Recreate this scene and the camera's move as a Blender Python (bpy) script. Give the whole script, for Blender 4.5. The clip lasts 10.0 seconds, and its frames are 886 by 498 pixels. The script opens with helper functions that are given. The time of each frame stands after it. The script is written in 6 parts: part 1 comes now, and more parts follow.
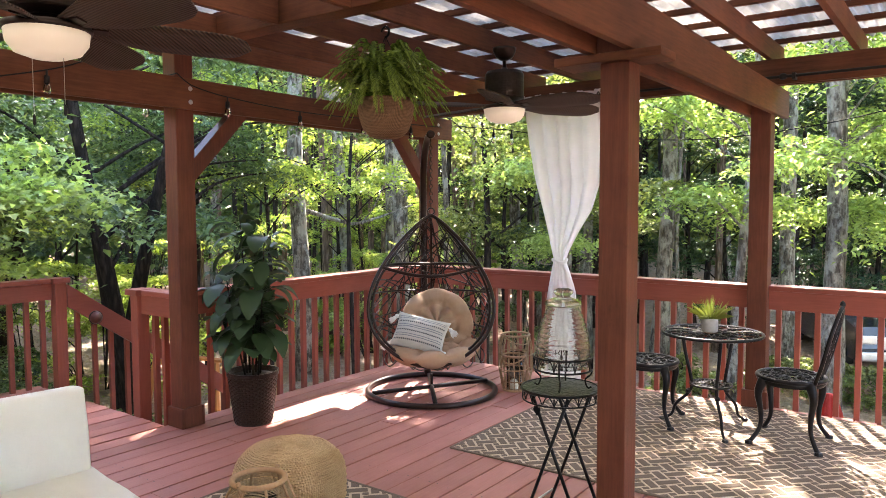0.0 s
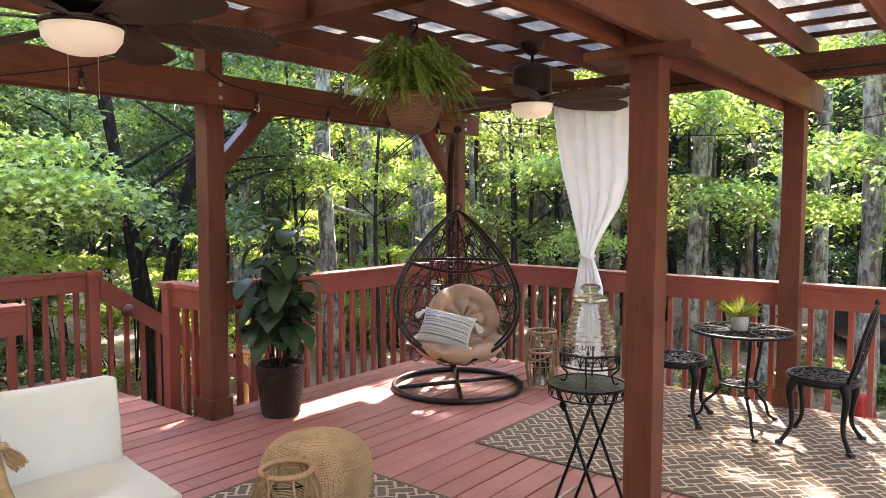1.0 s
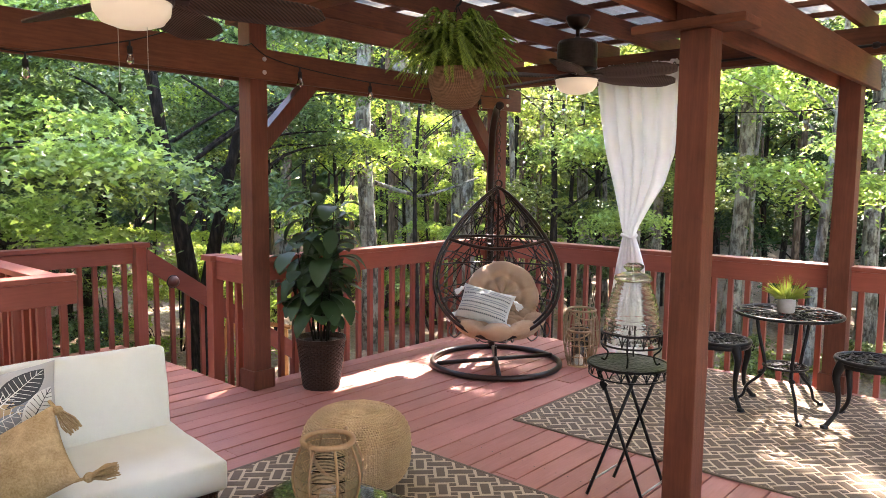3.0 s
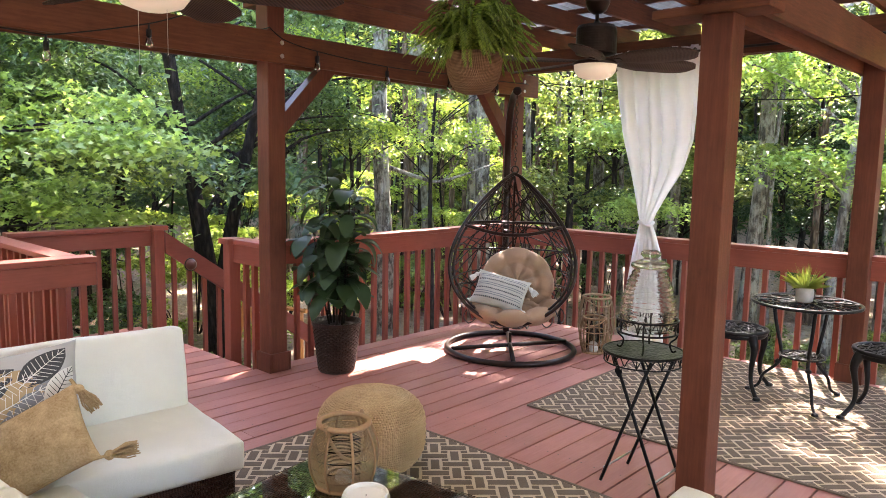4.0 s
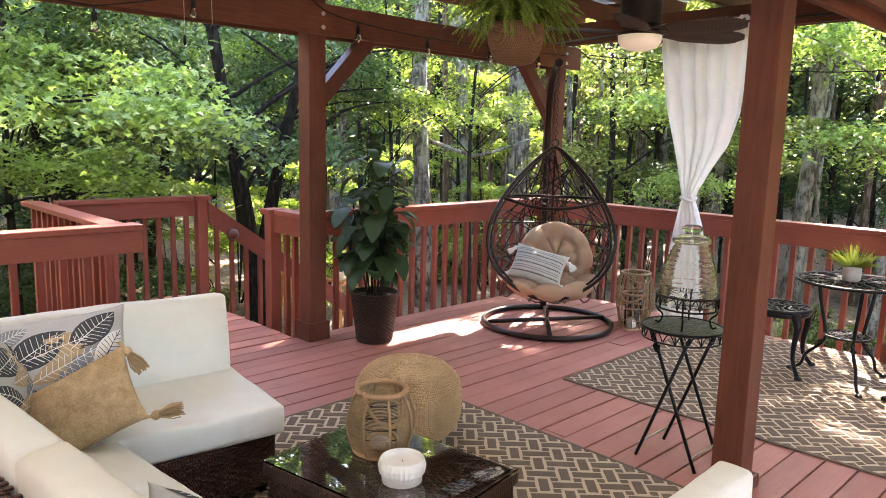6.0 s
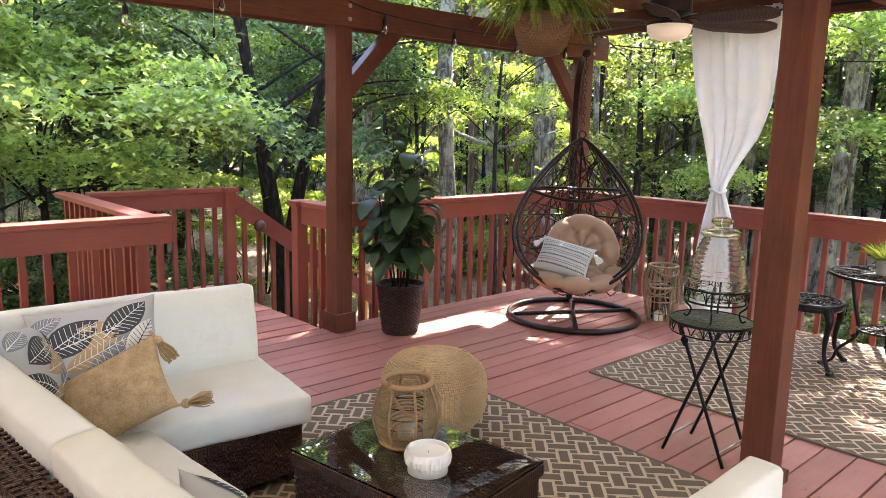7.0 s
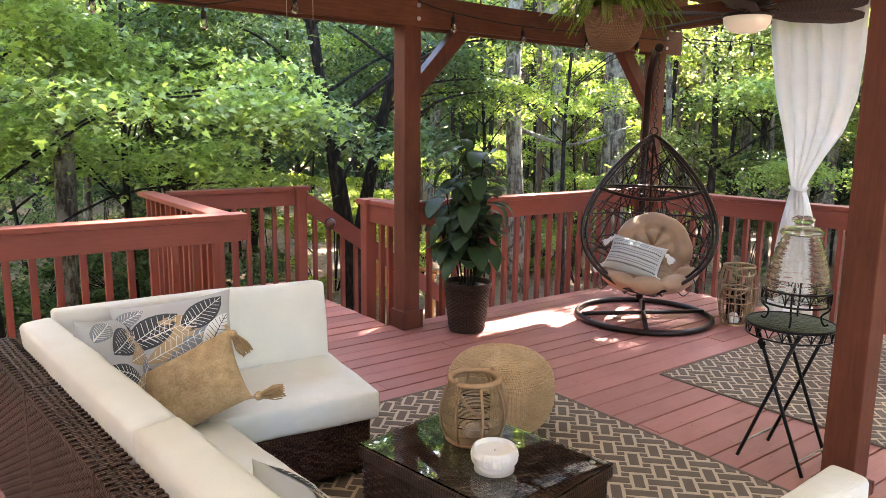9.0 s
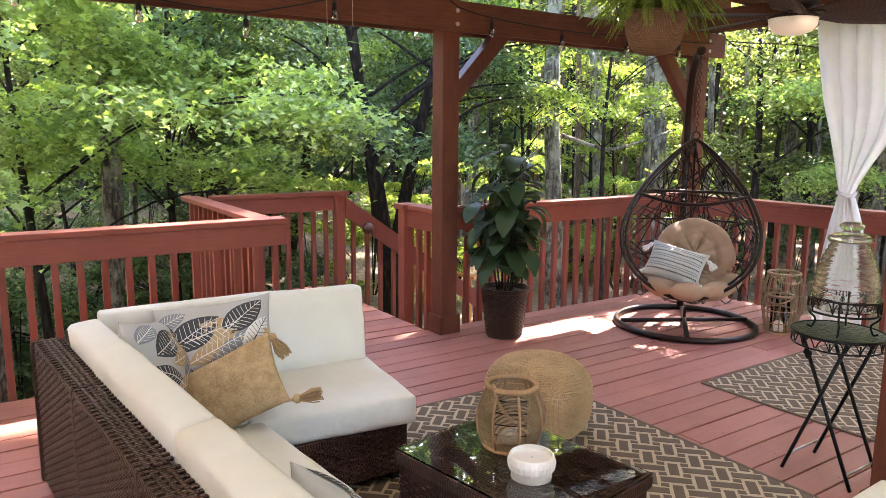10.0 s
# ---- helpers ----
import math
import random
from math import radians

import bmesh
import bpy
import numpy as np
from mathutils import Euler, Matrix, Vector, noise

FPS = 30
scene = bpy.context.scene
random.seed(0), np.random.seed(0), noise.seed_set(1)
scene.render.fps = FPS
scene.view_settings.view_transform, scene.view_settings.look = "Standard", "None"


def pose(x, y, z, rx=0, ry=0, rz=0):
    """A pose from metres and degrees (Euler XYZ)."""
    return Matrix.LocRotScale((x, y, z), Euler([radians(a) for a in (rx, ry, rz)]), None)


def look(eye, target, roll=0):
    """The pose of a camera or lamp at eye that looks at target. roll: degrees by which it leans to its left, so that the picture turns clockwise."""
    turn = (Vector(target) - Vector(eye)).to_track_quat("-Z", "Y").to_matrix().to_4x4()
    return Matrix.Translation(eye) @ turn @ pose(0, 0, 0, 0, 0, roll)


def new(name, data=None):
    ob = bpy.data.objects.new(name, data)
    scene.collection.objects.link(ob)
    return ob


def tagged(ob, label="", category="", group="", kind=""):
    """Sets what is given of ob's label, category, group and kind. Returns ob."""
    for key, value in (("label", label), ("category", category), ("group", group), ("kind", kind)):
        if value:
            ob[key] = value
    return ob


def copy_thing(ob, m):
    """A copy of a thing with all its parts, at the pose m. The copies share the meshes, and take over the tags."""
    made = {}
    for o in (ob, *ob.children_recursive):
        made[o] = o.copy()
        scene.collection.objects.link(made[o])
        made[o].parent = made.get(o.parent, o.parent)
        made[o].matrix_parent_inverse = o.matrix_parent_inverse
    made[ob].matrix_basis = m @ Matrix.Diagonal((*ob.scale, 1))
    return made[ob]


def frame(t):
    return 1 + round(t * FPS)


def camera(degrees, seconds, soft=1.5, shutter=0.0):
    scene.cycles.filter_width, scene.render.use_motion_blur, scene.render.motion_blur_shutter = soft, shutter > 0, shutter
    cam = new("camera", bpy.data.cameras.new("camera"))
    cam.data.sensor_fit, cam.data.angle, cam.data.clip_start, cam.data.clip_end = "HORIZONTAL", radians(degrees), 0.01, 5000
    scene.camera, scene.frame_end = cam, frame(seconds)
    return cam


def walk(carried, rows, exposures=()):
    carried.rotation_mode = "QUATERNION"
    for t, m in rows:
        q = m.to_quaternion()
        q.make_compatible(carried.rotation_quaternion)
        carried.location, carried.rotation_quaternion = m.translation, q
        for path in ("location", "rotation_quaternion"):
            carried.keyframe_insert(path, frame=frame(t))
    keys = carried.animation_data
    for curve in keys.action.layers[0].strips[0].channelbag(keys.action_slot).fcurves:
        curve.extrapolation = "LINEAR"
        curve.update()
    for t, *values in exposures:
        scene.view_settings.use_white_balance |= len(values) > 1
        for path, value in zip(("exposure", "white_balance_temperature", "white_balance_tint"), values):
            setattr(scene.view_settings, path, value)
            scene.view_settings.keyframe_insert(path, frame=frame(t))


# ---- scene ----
cam = camera(63.5, 10.0, 0.9)
PATH = [
    (0, (0.102, 0.504, 1.545), (-1.084, 2.11, 1.422), -0.2),
    (0.5, (0.107, 0.507, 1.538), (-1.113, 2.087, 1.413), -0.1),
    (1, (0.102, 0.501, 1.537), (-1.142, 2.062, 1.404), 0.0),
    (1.5, (0.092, 0.506, 1.54), (-1.175, 2.046, 1.392), 0.2),
    (2, (0.086, 0.5, 1.534), (-1.198, 2.024, 1.375), 0.3),
    (2.5, (0.086, 0.498, 1.531), (-1.219, 2.004, 1.354), 0.4),
    (4, (0.08, 0.488, 1.525), (-1.268, 1.947, 1.29), 1.0),
    (4.5, (0.083, 0.485, 1.518), (-1.28, 1.926, 1.263), 1.2),
    (5, (0.085, 0.482, 1.517), (-1.292, 1.907, 1.245), 1.2),
    (5.5, (0.086, 0.482, 1.515), (-1.31, 1.884, 1.224), 1.3),
    (7, (0.08, 0.478, 1.512), (-1.38, 1.804, 1.181), 1.3),
    (7.5, (0.08, 0.478, 1.511), (-1.409, 1.769, 1.174), 1.1),
    (8, (0.077, 0.478, 1.511), (-1.439, 1.736, 1.169), 1.0),
    (8.5, (0.076, 0.479, 1.509), (-1.473, 1.698, 1.168), 0.9),
    (9, (0.078, 0.476, 1.509), (-1.5, 1.658, 1.171), 0.7),
    (9.5, (0.072, 0.479, 1.507), (-1.539, 1.618, 1.175), 0.6),
    (10, (0.075, 0.477, 1.51), (-1.565, 1.575, 1.184), 0.5),
]
walk(cam, [(t, look(eye, aim, lean)) for t, eye, aim, lean in PATH], [(0, 4.65, 6700, 20)])

# ---- world and sun ----
SUN_DIR = Vector((-0.30, 0.68, 0.80)).normalized()
world = bpy.data.worlds.new("sky")
scene.world = world
world.use_nodes = True
wn, wl = world.node_tree.nodes, world.node_tree.links
wn.clear()
sky = wn.new("ShaderNodeTexSky")
sky.sky_type = "NISHITA"
sky.sun_disc = False
sky.sun_elevation = math.asin(SUN_DIR.z)
sky.sun_rotation = math.atan2(SUN_DIR.x, SUN_DIR.y)
bg = wn.new("ShaderNodeBackground")
bg.inputs["Strength"].default_value = 0.112
wo = wn.new("ShaderNodeOutputWorld")
wl.new(sky.outputs[0], bg.inputs[0])
wl.new(bg.outputs[0], wo.inputs[0])
sun_data = bpy.data.lights.new("sun", "SUN")
sun_data.energy, sun_data.angle, sun_data.color = 4.2, radians(0.6), (1.0, 0.93, 0.82)
sun = new("sun", sun_data)
sun.matrix_world = look(SUN_DIR * 60, (0, 0, 0))


# ---- material helpers ----
def nodes_of(name):
    m = bpy.data.materials.new(name)
    m.use_nodes = True
    n, l = m.node_tree.nodes, m.node_tree.links
    return m, n, l, n["Principled BSDF"]


def ramp(n, l, source, stops):
    r = n.new("ShaderNodeValToRGB")
    while len(r.color_ramp.elements) < len(stops):
        r.color_ramp.elements.new(0.5)
    for e, (p, c) in zip(r.color_ramp.elements, stops):
        e.position, e.color = p, (*c, 1)
    l.new(source, r.inputs[0])
    return r.outputs[0]


def mapped(n, l, scale, rot=(0, 0, 0)):
    c, m = n.new("ShaderNodeTexCoord"), n.new("ShaderNodeMapping")
    m.inputs["Scale"].default_value = scale
    m.inputs["Rotation"].default_value = rot
    l.new(c.outputs["Object"], m.inputs[0])
    return m.outputs[0]


def noise_of(n, l, vec, scale, detail=5, rough=0.6):
    t = n.new("ShaderNodeTexNoise")
    t.inputs["Scale"].default_value, t.inputs["Detail"].default_value, t.inputs["Roughness"].default_value = scale, detail, rough
    l.new(vec, t.inputs["Vector"])
    return t.outputs["Fac"]


def mixed(n, l, fac, a, b, blend="MIX"):
    m = n.new("ShaderNodeMix")
    m.data_type, m.blend_type = "RGBA", blend
    for socket, v in ((m.inputs[0], fac), (m.inputs[6], a), (m.inputs[7], b)):
        if hasattr(v, "is_linked"):
            l.new(v, socket)
        elif isinstance(v, tuple):
            socket.default_value = (*v, 1)
        else:
            socket.default_value = v
    return m.outputs[2]


def bumped(n, l, p, height, strength=0.3, dist=0.01):
    b = n.new("ShaderNodeBump")
    b.inputs["Strength"].default_value, b.inputs["Distance"].default_value = strength, dist
    l.new(height, b.inputs["Height"])
    l.new(b.outputs[0], p.inputs["Normal"])


def grained(name, dark, light, stretch=(9, 9, 0.9), rough=0.6, wear=None, vary=0.25, bump=0.25):
    """Stained or bare wood with grain along the stretched axis, blotches, and each piece a little different."""
    m, n, l, p = nodes_of(name)
    vec = mapped(n, l, stretch)
    rnd = n.new("ShaderNodeObjectInfo")
    add = n.new("ShaderNodeVectorMath")
    l.new(vec, add.inputs[0])
    sc = n.new("ShaderNodeMath")
    sc.operation = "MULTIPLY"
    sc.inputs[1].default_value = 40.0
    l.new(rnd.outputs["Random"], sc.inputs[0])
    l.new(sc.outputs[0], add.inputs[1])
    grain = noise_of(n, l, add.outputs[0], 6, 8, 0.7)
    blot = noise_of(n, l, mapped(n, l, (1, 1, 1)), 2.2, 4)
    col = ramp(n, l, grain, [(0.3, dark), (0.7, light)])
    col = mixed(n, l, 0.55, col, ramp(n, l, blot, [(0.3, dark), (0.7, light)]))
    shade = n.new("ShaderNodeMapRange")
    shade.inputs[3].default_value, shade.inputs[4].default_value = 1 - vary, 1 + vary
    l.new(rnd.outputs["Random"], shade.inputs[0])
    comb = n.new("ShaderNodeCombineColor")
    for k in range(3):
        l.new(shade.outputs[0], comb.inputs[k])
    col = mixed(n, l, 1.0, col, comb.outputs[0], "MULTIPLY")
    if wear:
        spots = noise_of(n, l, mapped(n, l, (1, 1, 1)), 14, 6, 0.75)
        col = mixed(n, l, ramp(n, l, spots, [(0.62, (0, 0, 0)), (0.74, (0.6, 0.6, 0.6))]), col, wear)
    l.new(col, p.inputs["Base Color"])
    p.inputs["Roughness"].default_value = rough
    p.inputs["Specular IOR Level"].default_value = 0.28
    bumped(n, l, p, grain, bump, 0.004)
    return m


def speckled(name, a, b, scale=20, rough=0.6, metal=0.0, bump=0.2, dist=0.004, detail=5, gloss=0.5):
    m, n, l, p = nodes_of(name)
    vec = mapped(n, l, (1, 1, 1))
    f = noise_of(n, l, vec, scale, detail)
    g = noise_of(n, l, vec, scale * 0.13, 3)
    col = mixed(n, l, 0.5, ramp(n, l, f, [(0.3, a), (0.7, b)]), ramp(n, l, g, [(0.3, a), (0.7, b)]))
    l.new(col, p.inputs["Base Color"])
    p.inputs["Roughness"].default_value, p.inputs["Metallic"].default_value = rough, metal
    p.inputs["Specular IOR Level"].default_value = gloss
    bumped(n, l, p, f, bump, dist)
    return m


def woven(name, a, b, scale=60, rough=0.55, bump=0.8, dist=0.006, squash=1.0, gloss=0.3):
    """Woven strands: two crossed waves in relief."""
    m, n, l, p = nodes_of(name)
    v = mapped(n, l, (1, 1, 1))
    hs = []
    for d in ("X", "Y", "Z"):
        w = n.new("ShaderNodeTexWave")
        w.wave_type, w.bands_direction = "BANDS", d
        w.inputs["Scale"].default_value = scale * (squash if d == "Z" else 1)
        w.inputs["Distortion"].default_value = 1.2
        w.inputs["Detail Scale"].default_value = 2
        l.new(v, w.inputs["Vector"])
        hs.append(w.outputs["Fac"])
    h = hs[0]
    for o in hs[1:]:
        k = n.new("ShaderNodeMath")
        k.operation = "ADD"
        l.new(h, k.inputs[0])
        l.new(o, k.inputs[1])
        h = k.outputs[0]
    k = n.new("ShaderNodeMath")
    k.operation = "MULTIPLY"
    k.inputs[1].default_value = 0.333
    l.new(h, k.inputs[0])
    big = noise_of(n, l, v, 7, 4)
    col = mixed(n, l, 0.35, ramp(n, l, k.outputs[0], [(0.25, a), (0.7, b)]), ramp(n, l, big, [(0.3, a), (0.7, b)]))
    l.new(col, p.inputs["Base Color"])
    p.inputs["Roughness"].default_value = rough
    p.inputs["Specular IOR Level"].default_value = gloss
    bumped(n, l, p, k.outputs[0], bump, dist)
    return m


def leafy(name, dark, light, through_part=0.45, rough=0.45, glow=(1.5, 1.5, 0.8)):
    m, n, l, p = nodes_of(name)
    geo = n.new("ShaderNodeNewGeometry")
    col = ramp(n, l, geo.outputs["Random Per Island"], [(0.0, dark), (0.65, light), (1.0, tuple(min(1, c * 1.35) for c in light))])
    l.new(col, p.inputs["Base Color"])
    p.inputs["Roughness"].default_value = rough
    p.inputs["Specular IOR Level"].default_value = 0.25
    tr = n.new("ShaderNodeBsdfTranslucent")
    warm = mixed(n, l, 1.0, col, glow, "MULTIPLY")
    l.new(warm, tr.inputs[0])
    mx = n.new("ShaderNodeMixShader")
    mx.inputs[0].default_value = through_part
    l.new(p.outputs[0], mx.inputs[1])
    l.new(tr.outputs[0], mx.inputs[2])
    l.new(mx.outputs[0], n["Material Output"].inputs[0])
    return m


def clear(name, tint=(1, 1, 1), rough=0.02, ior=1.45):
    m, n, l, p = nodes_of(name)
    p.inputs["Base Color"].default_value = (*tint, 1)
    p.inputs["Roughness"].default_value, p.inputs["IOR"].default_value = rough, ior
    p.inputs["Transmission Weight"].default_value = 1.0
    return m


def cloth(name, col, through_part=0.0, rough=0.9, fold=0.0):
    m, n, l, p = nodes_of(name)
    v = mapped(n, l, (1, 1, 1))
    f = noise_of(n, l, v, 350, 3)
    g = noise_of(n, l, v, 5, 4)
    d = tuple(c * 0.86 for c in col)
    c1 = mixed(n, l, 0.5, ramp(n, l, f, [(0.3, d), (0.7, col)]), ramp(n, l, g, [(0.3, d), (0.7, col)]))
    l.new(c1, p.inputs["Base Color"])
    p.inputs["Roughness"].default_value = rough
    h = n.new("ShaderNodeMath")
    h.operation = "MULTIPLY_ADD"
    h.inputs[1].default_value = 6.0
    l.new(g, h.inputs[0])
    l.new(f, h.inputs[2])
    bumped(n, l, p, h.outputs[0], 0.25 + fold, 0.004 + 0.016 * fold)
    if through_part:
        tr = n.new("ShaderNodeBsdfTranslucent")
        l.new(c1, tr.inputs[0])
        mx = n.new("ShaderNodeMixShader")
        mx.inputs[0].default_value = through_part
        l.new(p.outputs[0], mx.inputs[1])
        l.new(tr.outputs[0], mx.inputs[2])
        l.new(mx.outputs[0], n["Material Output"].inputs[0])
    return m


# ---- materials ----
DECK = grained("deck_stain", (0.262, 0.094, 0.072), (0.402, 0.162, 0.126), (14, 0.9, 14), 0.5, (0.16, 0.055, 0.045), 0.12)
RED_X = grained("red_stain_along_x", (0.166, 0.043, 0.029), (0.268, 0.078, 0.055), (0.9, 14, 14), 0.5, None, 0.1)
RED_Y = grained("red_stain_along_y", (0.166, 0.043, 0.029), (0.268, 0.078, 0.055), (14, 0.9, 14), 0.5, None, 0.1)
RED_Z = grained("red_stain_upright", (0.18, 0.047, 0.032), (0.282, 0.082, 0.057), (14, 14, 0.9), 0.5, (0.12, 0.036, 0.026), 0.1)
BEAM_Y = grained("cedar_beam_along_y", (0.040, 0.013, 0.007), (0.185, 0.068, 0.031), (12, 0.8, 12), 0.65, (0.05, 0.018, 0.011), 0.2)
BEAM_X = grained("cedar_beam_along_x", (0.040, 0.013, 0.007), (0.185, 0.068, 0.031), (0.8, 12, 12), 0.65, (0.05, 0.018, 0.011), 0.2)
POST = grained("cedar_post", (0.050, 0.014, 0.008), (0.155, 0.049, 0.028), (12, 12, 0.8), 0.55, (0.055, 0.018, 0.012), 0.08)
IRON = speckled("black_cast_iron", (0.006, 0.006, 0.0065), (0.014, 0.014, 0.015), 60, 0.34, 0.0, 0.25, 0.002, 5, 0.12)
BRONZE = speckled("dark_bronze", (0.018, 0.013, 0.011), (0.04, 0.03, 0.025), 50, 0.38, 0.7, 0.1)
WICKER = woven("dark_brown_wicker", (0.010, 0.0045, 0.003), (0.105, 0.046, 0.032), 27, 0.40, 1.0, 0.010, 1.6)
WHITE_CLOTH = cloth("ivory_canvas", (0.83, 0.82, 0.755), 0, 0.9, 0.3)
TAN_CLOTH = cloth("tan_cotton", (0.40, 0.258, 0.165), 0, 0.9, 0.25)
JUTE = woven("jute_braid", (0.42, 0.26, 0.125), (0.70, 0.49, 0.27), 30, 0.9, 1.0, 0.008, 1.8)
BURLAP = speckled("mustard_burlap", (0.27, 0.175, 0.085), (0.60, 0.44, 0.26), 140, 0.95, 0, 1.0, 0.004, 5, 0.1)
CURTAIN = cloth("sheer_white_curtain", (0.85, 0.85, 0.85), 0.36, 0.9)
RATTAN = grained("rattan", (0.20, 0.115, 0.06), (0.40, 0.25, 0.14), (20, 20, 4), 0.6)
RATTAN_PALE = grained("pale_willow", (0.18, 0.125, 0.07), (0.36, 0.26, 0.15), (20, 20, 4), 0.65)
GLASS = clear("clear_glass", (0.96, 0.985, 0.97))
CERAMIC = speckled("white_ceramic", (0.72, 0.71, 0.69), (0.80, 0.79, 0.77), 30, 0.35, 0, 0.05)
GREY_CLAY = speckled("grey_clay", (0.24, 0.235, 0.22), (0.34, 0.33, 0.31), 40, 0.8)
WAX = speckled("white_wax", (0.78, 0.76, 0.70), (0.84, 0.82, 0.77), 12, 0.5, 0, 0.05)
BLACK_PLASTIC = speckled("black_plastic", (0.012, 0.012, 0.012), (0.022, 0.022, 0.022), 40, 0.6, 0, 0.2, 0.004, 5, 0.15)
FROST = speckled("lit_frosted_lamp_glass", (0.80, 0.77, 0.66), (0.86, 0.83, 0.72), 8, 0.35, 0, 0.02)
FROST.node_tree.nodes["Principled BSDF"].inputs["Emission Color"].default_value = (1.0, 0.90, 0.66, 1)
FROST.node_tree.nodes["Principled BSDF"].inputs["Emission Strength"].default_value = 0.011
CHROME = speckled("steel", (0.45, 0.44, 0.42), (0.6, 0.59, 0.57), 60, 0.3, 1.0, 0.05)
SOIL = speckled("potting_soil", (0.012, 0.009, 0.007), (0.035, 0.025, 0.018), 60, 0.95, 0, 0.9, 0.01)


def bark(name, fissure, ridge, lichen, amount):
    """Furrowed bark: upright ridges, dark fissures, patches of lichen."""
    m, n, l, p = nodes_of(name)
    vo = n.new("ShaderNodeTexVoronoi")
    vo.inputs["Scale"].default_value = 1.0
    l.new(mapped(n, l, (22, 22, 4.5)), vo.inputs["Vector"])
    f = noise_of(n, l, mapped(n, l, (30, 30, 8)), 1.5, 8, 0.75)
    col = ramp(n, l, vo.outputs["Distance"], [(0.2, ridge), (0.6, fissure)])
    col = mixed(n, l, 0.35, col, ramp(n, l, f, [(0.3, fissure), (0.7, ridge)]))
    patch = noise_of(n, l, mapped(n, l, (1, 1, 0.6)), 5, 7, 0.75)
    col = mixed(n, l, ramp(n, l, patch, [(0.5 - amount, (0, 0, 0)), (0.62 - amount, (0.8, 0.8, 0.8))]), col, lichen)
    l.new(col, p.inputs["Base Color"])
    p.inputs["Roughness"].default_value = 0.95
    p.inputs["Specular IOR Level"].default_value = 0.15
    h = n.new("ShaderNodeMath")
    h.operation = "SUBTRACT"
    l.new(f, h.inputs[0])
    l.new(vo.outputs["Distance"], h.inputs[1])
    bumped(n, l, p, h.outputs[0], 1.0, 0.05)
    return m


BARK_GREY = bark("grey_bark", (0.040, 0.033, 0.025), (0.215, 0.185, 0.145), (0.34, 0.33, 0.27), 0.05)
BARK_BROWN = bark("brown_pine_bark", (0.07, 0.048, 0.034), (0.27, 0.195, 0.145), (0.30, 0.25, 0.20), -0.1)
BARK_DARK = bark("dark_bark", (0.010, 0.008, 0.006), (0.050, 0.040, 0.031), (0.12, 0.12, 0.10), -0.12)
LEAF_MID = leafy("forest_leaf", (0.048, 0.070, 0.023), (0.148, 0.180, 0.060), 0.44)
LEAF_LIGHT = leafy("maple_leaf", (0.125, 0.190, 0.058), (0.245, 0.330, 0.110), 0.50, 0.42)
LEAF_DEEP = leafy("oak_leaf", (0.034, 0.064, 0.026), (0.098, 0.148, 0.058), 0.36, 0.40)
# yellow-green leaf; a sunlit look is put into its colour and warmer glow
LEAF_YELLOW = leafy("sun_tinted_yellow_leaf", (0.110, 0.165, 0.038), (0.22, 0.29, 0.075), 0.5, 0.45, (1.75, 1.7, 0.8))
NEEDLE = leafy("pine_needles", (0.012, 0.032, 0.014), (0.035, 0.07, 0.026), 0.25)
FERN = leafy("fern_frond", (0.048, 0.095, 0.018), (0.15, 0.235, 0.046), 0.45, 0.6)
HOUSEPLANT = leafy("dark_glossy_leaf", (0.005, 0.015, 0.007), (0.020, 0.042, 0.016), 0.12, 0.5)
GRASSY = leafy("yellow_green_blade", (0.11, 0.15, 0.03), (0.30, 0.34, 0.10), 0.35)


def panel_material():
    m, n, l, p = nodes_of("corrugated_sheet")
    v = mapped(n, l, (1, 1, 1))
    dirt = noise_of(n, l, v, 3.5, 6)
    col = ramp(n, l, dirt, [(0.3, (0.12, 0.114, 0.098)), (0.7, (0.29, 0.276, 0.238))])
    l.new(col, p.inputs["Base Color"])
    p.inputs["Roughness"].default_value = 0.35
    tr = n.new("ShaderNodeBsdfTranslucent")
    l.new(col, tr.inputs[0])
    mx = n.new("ShaderNodeMixShader")
    mx.inputs[0].default_value = 0.33
    l.new(p.outputs[0], mx.inputs[1])
    l.new(tr.outputs[0], mx.inputs[2])
    l.new(mx.outputs[0], n["Material Output"].inputs[0])
    return m


PANEL = panel_material()


# ---- mesh helpers ----
def part(name, bm, material, parent=None, label="", smooth=False):
    me = bpy.data.meshes.new(name)
    bm.to_mesh(me)
    bm.free()
    me.materials.append(material)
    if smooth:
        for f in me.polygons:
            f.use_smooth = True
    ob = new(name, me)
    if parent:
        ob.parent = parent
    return tagged(ob, label)


def thing(name, label, category, group="", kind="", at=(0, 0, 0), turn=0):
    ob = new(name)
    ob.empty_display_size = 0.1
    ob.matrix_basis = pose(*at, 0, 0, turn)
    return tagged(ob, label, category, group, kind)


def share(name, data, parent, at=(0, 0, 0), turn=(0, 0, 0), scale=(1, 1, 1)):
    ob = new(name, data)
    ob.parent = parent
    ob.matrix_basis = Matrix.LocRotScale(at, Euler(turn), scale)
    return ob


